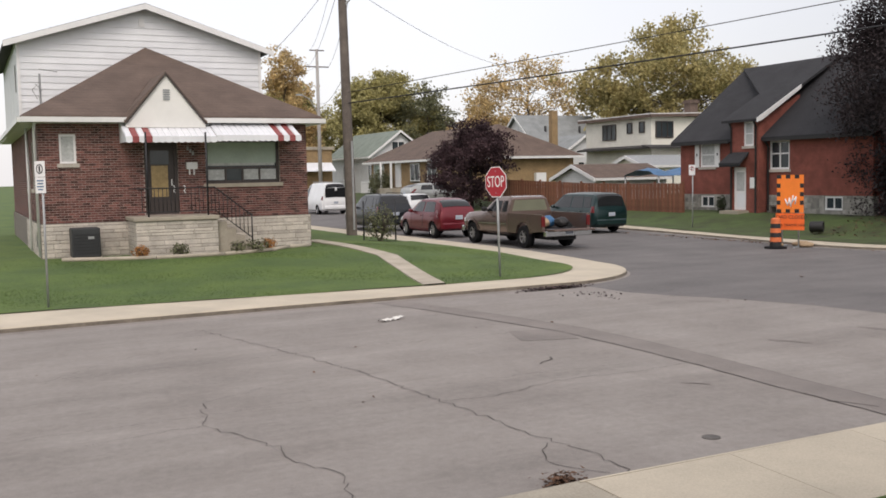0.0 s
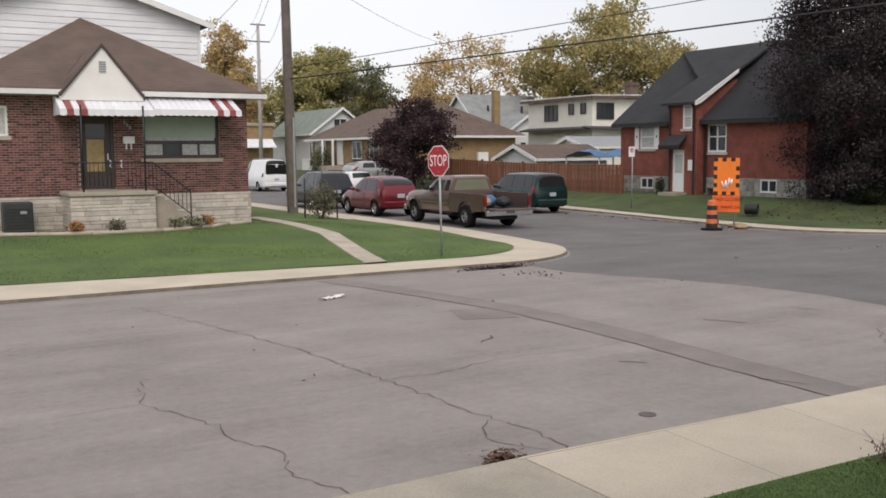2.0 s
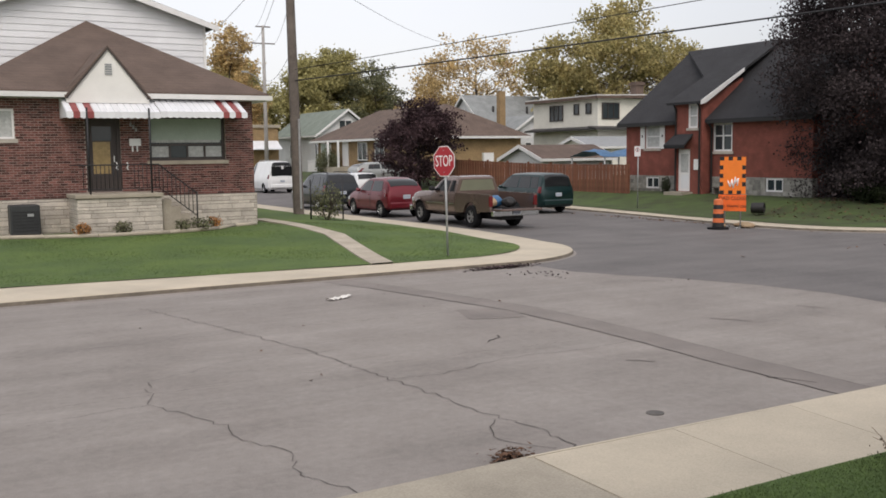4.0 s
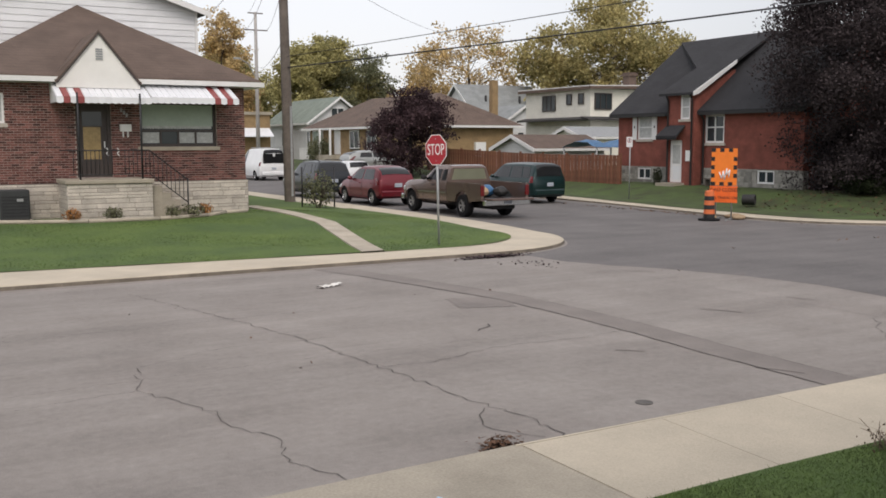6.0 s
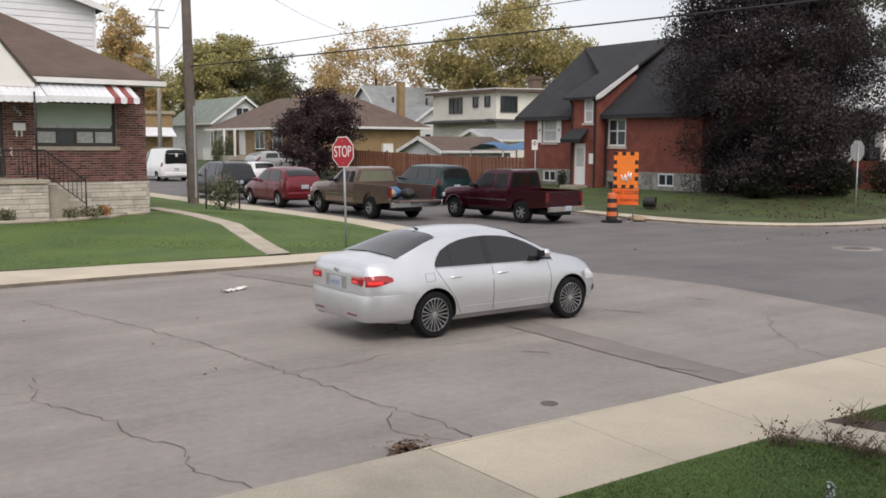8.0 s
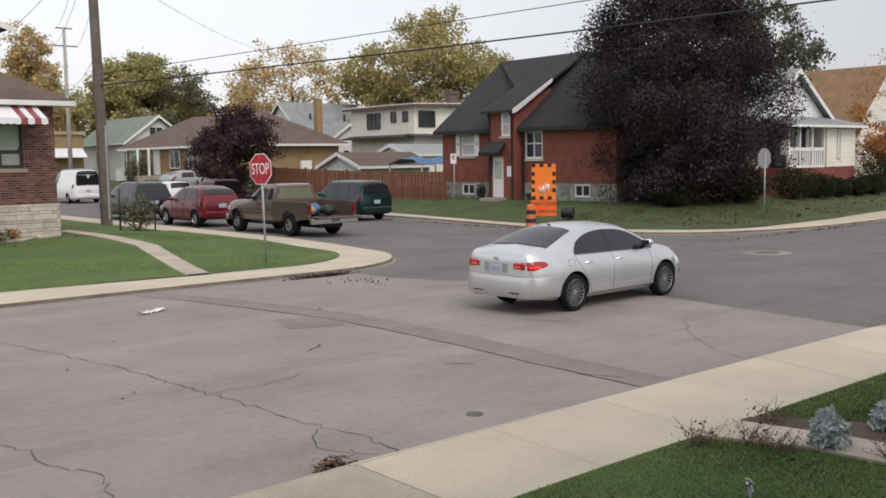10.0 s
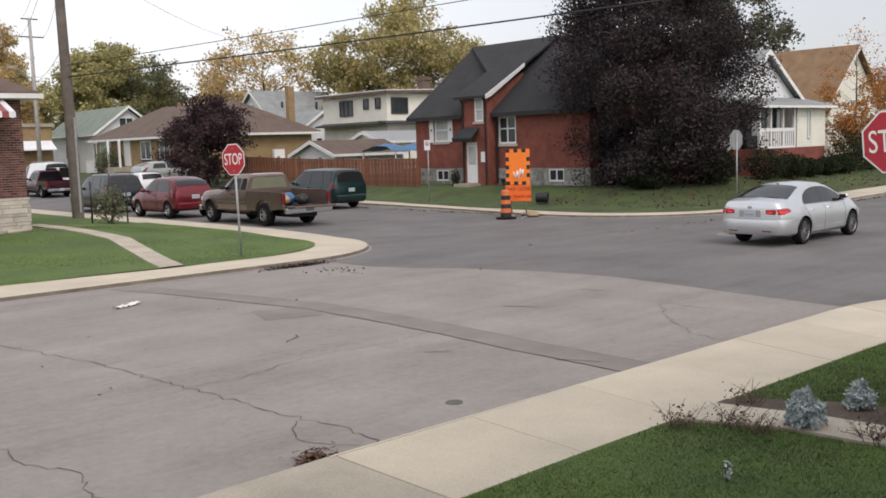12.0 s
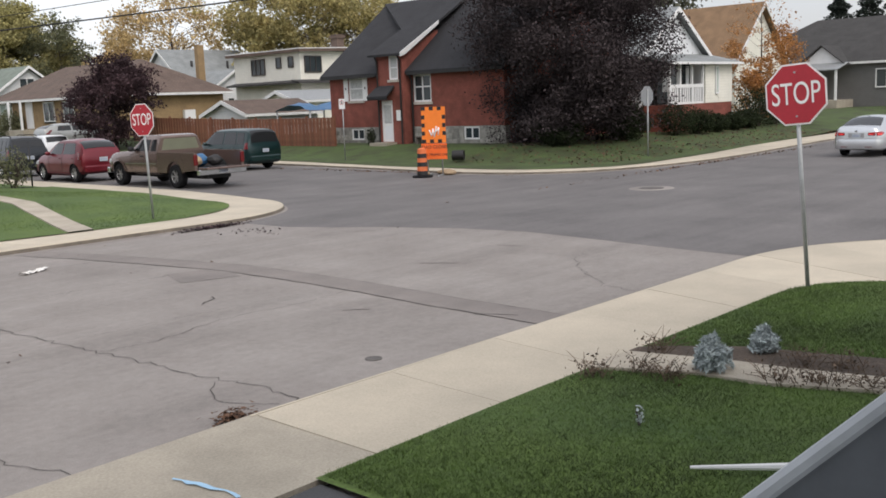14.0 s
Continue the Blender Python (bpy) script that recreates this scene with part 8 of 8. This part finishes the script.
def make_wagon(kind, label, color, length, height, wb, rear, width=0.88, scale=1.0, belt=0.98, slope=0.35, rails=False, hood=0.98, metal=0.35, category="car"):
    """Hatchback, estate or van: the roof runs to the tail. rear: overhang behind the rear axle; slope: how far the tail leans."""
    P = paint(kind + "_" + label.split()[0] + "_paint", color, metal, 0.33)
    car = thing(kind, label, category)
    x0, x1 = -rear, length - rear
    ws = wb - 0.35          # foot of the windscreen
    wt = ws - 0.75          # its top
    b = Body([(x0, 0.46, belt - 0.16, belt - 0.10, width * 0.86, width * 0.80), (x0 + 0.06, 0.36, belt, belt + 0.06, width * 0.94, width * 0.88), (x0 + slope * 0.6, 0.28, belt, belt + (height - belt) * 0.70, width * 0.98, width * 0.92), (x0 + slope, 0.26, belt, height - 0.08, width, width * 0.94),
              (x0 + slope + 0.3, 0.24, belt, height - 0.01, width, width * 0.94), ((x0 + wt) / 2 + 0.2, 0.22, belt - 0.01, height, width, width * 0.94), (wt - 0.2, 0.22, belt - 0.02, height - 0.02, width, width * 0.94), (wt, 0.22, belt - 0.02, height - 0.06, width, width * 0.94),
              (ws - 0.1, 0.22, belt - 0.03, hood + 0.10, width, width * 0.92), (ws + 0.05, 0.22, belt - 0.03, hood + 0.02, width * 0.99, width * 0.90), (x1 - 0.45, 0.24, hood - 0.12, hood - 0.08, width * 0.97, width * 0.85), (x1 - 0.16, 0.28, hood - 0.22, hood - 0.18, width * 0.90, width * 0.76), (x1 - 0.04, 0.34, hood - 0.34, hood - 0.32, width * 0.78, width * 0.64), (x1, 0.42, hood - 0.44, hood - 0.43, width * 0.62, width * 0.52)], tumble=0.30, crown=0.045)
    ob = new("body", b.mesh(P, arches=(0.0, wb), arch_r=0.36, width=width * 0.97))
    ob.parent = car
    zt = height - 0.10
    doors = [(-0.05, 0.80), (0.90, ws - 0.30)] if wb > 2.3 and kind != "van" else [(ws - 1.0, ws - 0.28)]
    for s in (1, -1):
        for i, (a, c) in enumerate(doors):
            part("side_window", b.side_pane(a, c, a + (0.12 if i == 0 and kind != "van" else 0), min(c, wt + 0.08), belt + 0.03, zt, s), V["glass"], car)
            part("door_seam", b.line([(a - 0.05, belt), (a, 0.40), (c, 0.38), (c + 0.05, belt - 0.03)], s, 0.005), V["seam"], car)
            bm = bmesh.new()
            y = b.side(a + 0.12, belt - 0.12)
            bm_tube(bm, [(a + 0.06, s * (y + 0.018), belt - 0.12), (a + 0.22, s * (y + 0.018), belt - 0.115)], 0.015, 6)
            part("door_handle", bm, P, car)
        if kind != "van":
            part("side_window", b.side_pane(x0 + slope + 0.12, -0.12, x0 + slope + 0.22, 0.0, belt + 0.04, zt - 0.02, s, nx=4), V["glass"], car)
        part("tail_lamp", b.side_pane(x0 + 0.05, x0 + 0.28, x0 + slope * 0.5, x0 + slope * 0.5 + 0.16, belt - 0.16, belt + 0.10, s, 0.014), V["red"], car)
        part("head_lamp", b.side_pane(x1 - 0.50, x1 - 0.14, x1 - 0.56, x1 - 0.24, hood - 0.36, hood - 0.22, s, 0.012), V["head"], car)
        if rails:
            bm = bmesh.new()
            bm_tube(bm, [(x0 + slope + 0.1, s * 0.55, height + 0.01), (x0 + slope + 0.25, s * 0.55, height + 0.07), (wt - 0.2, s * 0.55, height + 0.07), (wt - 0.05, s * 0.55, height)], 0.02, 6)
            part("roof_rail", bm, V["under"], car)
    part("windscreen", b.cross_pane(ws - 0.08, wt + 0.03, width * 0.76, width * 0.66), V["glass"], car)
    part("rear_window", b.cross_pane(x0 + slope * 0.25, x0 + slope * 0.95, width * 0.72, width * 0.66, 0.016), V["glass"], car)
    mirrors(car, b, ws - 0.35, belt + 0.0, P, 0.10)
    cbox(car, "rear_bumper", P, (x0 - 0.05, x0 + 0.14, -width * 0.86, width * 0.86, 0.34, 0.60), 0.05)
    plate_bars(car, x0 - 0.02, 0.80)
    cbox(car, "grille", V["under"], (x1 - 0.06, x1 + 0.02, -0.4, 0.4, hood - 0.46, hood - 0.38), 0.01)
    wheels = add_wheels(car, (0.0, wb), width - 0.12, 0.32, 0.21, 7, V["alloy"], 0.64)
    car.scale = (scale, scale, scale)
    return car, wheels


def parked(car, x, y, turn, z=0.004):
    s = car.scale[0]
    car.matrix_basis = pose(x, y, z, 0, 0, turn) @ Matrix.Diagonal((s, s, s, 1))


sedan, sedan_wheels = make_sedan()
sedan.scale = (0.975, 0.975, 0.975)
maroon, maroon_wheels = make_pickup("maroon extended-cab pickup truck with chrome trim", (0.050, 0.005, 0.014), 3.45, True, V["chrome"], scale=0.97, cab0=0.66)
brown, _ = make_pickup("brown pickup truck with lowered tailgate and loaded bed", (0.195, 0.140, 0.122), 3.55, True, V["chrome"], gate_open=True, scale=1.06, top=1.70, cab0=1.02, quarter=0.45)
parked(brown, 18.75, 29.2, 90)
load = thing("bed_load", "tarpaulin bundle and tools lying in the truck bed", "load", (18.6, 28.9, 0.71))
for k, (x, y, s, m_) in enumerate(((0.1, 0.2, 0.34, "tarp"), (-0.3, 0.5, 0.3, "paper"), (0.35, -0.4, 0.28, "black"), (-0.35, -0.2, 0.3, "sandbag"))):
    bm = bmesh.new()
    bmesh.ops.create_icosphere(bm, subdivisions=2, radius=s)
    for v in bm.verts:
        v.co = Vector((v.co.x + x, v.co.y + y, max(-0.02, v.co.z * 0.7 + 0.2))) + Vector((0, 0, 0.05 * noise.noise(v.co * 5)))
    part("bundle", bm, M[m_], load)
green, _ = make_wagon("suv", "dark green boxy sport utility car facing away", (0.004, 0.024, 0.024), 4.75, 1.66, 2.72, 0.95, 0.89, 1.04, 1.04, 0.22, False, 1.03)
parked(green, 25.0, 34.7, 90)
hatch, _ = make_wagon("hatchback", "red five-door hatchback parked at the kerb", (0.15, 0.010, 0.018), 3.95, 1.50, 2.50, 0.66, 0.84, 1.1, slope=0.6)
parked(hatch, 18.65, 36.5, 90)
suv, _ = make_wagon("suv", "dark grey sport utility car with roof rails", (0.012, 0.015, 0.019), 4.55, 1.66, 2.62, 0.92, 0.90, 1.06, 1.05, 0.34, True, 1.06)
parked(suv, 18.7, 43.4, 90)
white_car, _ = make_wagon("hatchback", "white car parked beyond the dark one", (0.72, 0.73, 0.74), 4.3, 1.5, 2.6, 0.8, 0.88, 1.0, metal=0.0)
parked(white_car, 25.6, 55.0, 90)
van, _ = make_wagon("van", "white panel van parked at the kerb with dark windows", (0.74, 0.75, 0.75), 5.3, 2.08, 3.3, 1.05, 0.98, 1.08, 1.12, 0.14, False, 1.12, 0.0)
parked(van, 24.1, 66.5, 90)
for y in (-0.42, 0.42):
    bm = bmesh.new()
    bm_box(bm, -1.12, -1.105, y - 0.34, y + 0.34, 1.22, 1.78)
    part("rear_door_window", bm, V["glass"], van)
for x in (-0.6, 0.4, 1.4):
    bm = bmesh.new()
    bm_tube(bm, [(x, -0.7, 2.16), (x, 0.7, 2.16)], 0.025, 6)
    part("rack_bar", bm, V["steel"], van)
drive_car, _ = make_wagon("car", "grey-silver sedan parked on a driveway", (0.34, 0.35, 0.34), 4.6, 1.42, 2.7, 0.95, 0.88, 1.05, 0.98, 0.8)
parked(drive_car, 29.2, 62.4, 0, z_ne(30, 62) + 0.02)
sheet("driveway_north", [(27.0, 60.8), (36.0, 60.8), (36.0, 64.0), (27.0, 64.0)], z_ne(30, 62) + 0.02, M["concrete_old"], "pale concrete driveway", thick=0.4)


# ---- pieces: bricks, cut stones, rubble ----
def spans(a0, a1, holes, z0, z1, lo, hi):
    """The stretch of a brick that no opening cuts away."""
    a0, a1 = max(a0, lo), min(a1, hi)
    for h in holes:
        if z1 > h[2] + 0.005 and z0 < h[3] - 0.005:
            if a0 < h[0] < a1:
                a1 = h[0]
            elif a0 < h[1] < a1:
                a0 = h[1]
            elif h[0] <= a0 and a1 <= h[1]:
                return None
    return (a0, a1) if a1 - a0 > 0.03 else None


def brickwork(face, a_end, z0, z1, holes, parent, single):
    """Running bond; the bricks in the stretch single(a, z) are parts, the rest is joined."""
    bm = bmesh.new()
    bm_box(bm, -0.1015, 0.1015, -0.011, 0.006, -0.031, 0.031)
    whole = finish(bm, "brick", M["brick"], 0)
    verts, faces = [], []
    row, z, count = 0, z0 + 0.036, 0
    turn = math.degrees(math.atan2(face.a.y, face.a.x))
    while z + 0.032 < z1:
        a = -0.107 * (row % 2)
        while a < a_end:
            s = spans(a + 0.005, a + 0.208, holes, z - 0.031, z + 0.031, 0.002, a_end - 0.002)
            if s:
                m_ = (s[0] + s[1]) / 2
                if single(m_, z) and s[1] - s[0] > 0.2 and count < 300:
                    piece("brick", whole, parent, face.p(m_, 0.0, z), turn)
                    count += 1
                else:
                    k = len(verts)
                    jd = 0.009 + 0.003 * noise.noise((a * 9, z * 9, 0))
                    verts += [face.p(aa, d, zz) for aa in s for d in (-0.002, jd) for zz in (z - 0.031, z + 0.031)]
                    faces += [tuple(k + i for i in q) for q in ((2, 3, 7, 6), (0, 1, 3, 2), (4, 6, 7, 5), (1, 5, 7, 3), (0, 2, 6, 4))]
            a += 0.2135
        z += 0.0745
        row += 1
    me = bpy.data.meshes.new("brickwork")
    me.from_pydata(verts, [], faces)
    me.update()
    me.materials.append(M["brick_j"])
    ob = new("brickwork", me)
    ob.parent = parent
    ob["kind"] = "stuff"
    return ob


brickwork(south, BX1 - BX0, STONE_TOP, BRICK_TOP, [WIN, SMALL, DOOR], wall_south, lambda a, z: a > 4.6 and z < 2.75)
brickwork(west, 16.1, STONE_TOP, BRICK_TOP, SIDE_W, wall_west, lambda a, z: False)


def stonework(face, a0, a1, z0, z1, d, heights, lengths, material, parent, seed, holes=(), proud=0.014):
    rnd = random.Random(seed)
    z = z0
    while z < z1 - 0.05:
        h = min(rnd.choice(heights), z1 - z)
        a = a0 + rnd.uniform(-0.2, 0)
        while a < a1:
            w = rnd.uniform(*lengths)
            s = spans(a + 0.005, a + w - 0.005, holes, z, z + h, a0, a1)
            if s:
                bm = bmesh.new()
                p = d + proud * rnd.uniform(0.6, 1.3)
                q = lambda aa, dd, zz: face.p(aa, dd, zz)
                lo, hi, b_ = z + 0.006, z + h - 0.006, 0.008
                back = [bm.verts.new(q(aa, d - 0.01, zz)) for aa, zz in ((s[0], lo), (s[1], lo), (s[1], hi), (s[0], hi))]
                mid = [bm.verts.new(q(aa, p - 0.006, zz)) for aa, zz in ((s[0], lo), (s[1], lo), (s[1], hi), (s[0], hi))]
                front = [bm.verts.new(q(aa, p, zz)) for aa, zz in ((s[0] + b_, lo + b_), (s[1] - b_, lo + b_), (s[1] - b_, hi - b_), (s[0] + b_, hi - b_))]
                for u_, v_ in ((back, mid), (mid, front)):
                    for i in range(4):
                        bm.faces.new((u_[i], u_[(i + 1) % 4], v_[(i + 1) % 4], v_[i]))
                bm.faces.new(front)
                part("stone", bm, material, parent, sharp=30)
            a += w
        z += h


stonework(south, -0.05, 8.35, 0.34, STONE_TOP - 0.02, 0.045, (0.10, 0.14, 0.17), (0.35, 1.0), M["stone"], base_wall, 4)
stonework(west, 9.5, 15.85, 0.34, STONE_TOP - 0.02, 0.045, (0.14, 0.17, 0.2), (0.4, 1.1), M["stone"], base_wall, 5)
stonework(Face(4.55, 29.25, 0), 0.0, 2.4, 0.36, PZ - 0.13, 0.0, (0.09, 0.12, 0.15), (0.35, 0.9), M["stone"], porch, 6)
stonework(Face(4.55, 30.84, -90), 0.0, 1.59, 0.36, PZ - 0.13, 0.0, (0.09, 0.12, 0.15), (0.35, 0.9), M["stone"], porch, 7)
stonework(rw, 0.0, 4.15, 0.45, RST - 0.01, 0.0, (0.16, 0.2, 0.26), (0.22, 0.55), M["rubble"], stone_base, 8, [WB1], 0.02)
stonework(rw, 6.0, 11.8, 0.45, RST - 0.01, 0.0, (0.16, 0.2, 0.26), (0.22, 0.55), M["rubble"], stone_base, 9, [WB], 0.02)


# ---- a white bar added on the near lawn for a streak near the window, and the dark window frame before the lens at the end ----
bm = bmesh.new()
bm_tube(bm, [(5.36, 2.92, z_near(5.4, 2.9) + 0.06), (5.72, 2.40, z_near(5.7, 2.4) + 0.06), (6.15, 1.85, z_near(6.1, 1.9) + 0.06)], [0.012, 0.028, 0.03], 8)
solid("plastic_pipe", bm, M["sign_white"], "white bar on the near lawn, standing in for a streak near the window", "pipe")
sash = thing("window_frame", "dark grey window frame close to the lens", "window frame")
A_, B_, C_ = Vector((0.441, 0.201, 2.426)), Vector((0.515, 0.138, 2.490)), Vector((0.520, 0.120, 2.36))
out_ = (A_ - Vector((0, 0, 2.64))).normalized() * 0.03
bm = bmesh.new()
bm_prism(bm, [A_, B_, C_, A_ - Vector((0, 0, 0.06))], out_)
part("frame", bm, mat("dark_grey_frame", (0.13, 0.14, 0.155), 0.6, 0.15, 6, 40, 0.05), sash)
bm = bmesh.new()
bm_tube(bm, [A_ - (B_ - A_) * 0.4, A_.lerp(B_, 0.5), B_ + (B_ - A_) * 0.1], 0.005, 8)
part("seal", bm, mat("grey_rubber_seal", (0.40, 0.42, 0.44), 0.6, 0.1, 6, 40, 0.02), sash)


# ---- what moves ----
def motions():
    # rear axle of the silver car: seconds, x, y
    s_rows = [(0.0, -52.0, 11.0), (4.5, -16.0, 11.0), (5.5, -8.1, 11.05), (6.0, -4.1, 11.1), (6.3, -1.65, 11.15), (6.5, 0.04, 11.2), (6.8, 1.83, 11.22), (7.0, 3.07, 11.26), (7.2, 4.19, 11.32), (7.5, 5.63, 11.42), (7.8, 6.82, 11.5), (8.0, 7.52, 11.5), (8.2, 8.25, 11.58), (8.5, 8.98, 11.55),
              (8.7, 9.45, 11.6), (9.3, 10.7, 11.7), (10.0, 12.3, 11.8), (10.5, 13.85, 11.9), (11.0, 15.95, 11.95), (11.5, 18.85, 12.1), (12.0, 21.8, 12.12), (12.5, 25.1, 12.25), (13.0, 28.45, 12.3), (13.5, 32.5, 12.55), (14.0, 36.6, 12.8)]
    # rear axle and heading of the maroon truck
    p_rows = [(0.0, 25.6, -36.0, 90.0), (5.0, 25.5, 2.0, 91.0), (6.0, 25.2, 9.8, 98.0), (6.5, 24.32, 14.5, 107.0), (6.8, 23.85, 16.5, 107.0), (7.0, 23.52, 17.8, 106.5), (7.2, 23.17, 19.1, 105.0), (7.5, 22.56, 21.35, 101.0), (7.8, 22.15, 23.6, 98.0), (8.0, 22.05, 25.0, 96.0), (8.2, 22.05, 26.6, 94.0), (8.5, 22.1, 28.85, 91.5),
              (8.7, 22.15, 30.5, 90.0), (9.5, 22.6, 37.8, 88.0), (10.5, 23.1, 48.0, 88.0), (11.5, 23.3, 59.0, 89.0), (12.5, 23.45, 69.5, 90.0), (13.2, 23.4, 77.0, 90.0), (14.0, 23.3, 85.5, 90.0)]
    walk(sedan, [(t, pose(x, y, 0.004, 0, 0, 2.0 if 6.3 < t < 8 else 1.0)) for t, x, y in s_rows])
    walk(maroon, [(t, pose(x, y, 0.004, 0, 0, h)) for t, x, y, h in p_rows])
    # the frame comes up before the lens at the very end
    walk(sash, [(0.0, pose(0.05, -0.05, -0.30)), (13.5, pose(0.05, -0.05, -0.30)), (13.75, pose(0.03, -0.03, -0.12)), (14.0, pose(0, 0, 0))])
    # wheels turn with the way gone
    T = np.arange(0, 14.0001, 1 / 30)
    for wheels, rows, scale in ((sedan_wheels, s_rows, 0.975), (maroon_wheels, p_rows, 0.97)):
        R = np.array([r[:3] for r in rows])
        way = np.concatenate([[0], np.cumsum(np.hypot(np.diff(R[:, 1]), np.diff(R[:, 2])))])
        gone = np.interp(T, R[:, 0], way) / scale
        for wl_, x, s, r in wheels:
            flip = pose(0, 0, 0, 0, 0, 0 if s > 0 else 180)
            walk(wl_, [(float(t), pose(x, s * abs(wl_.location.y), r, 0, math.degrees(d / r) % 360, 0) @ flip) for t, d in zip(T, gone)])


motions()
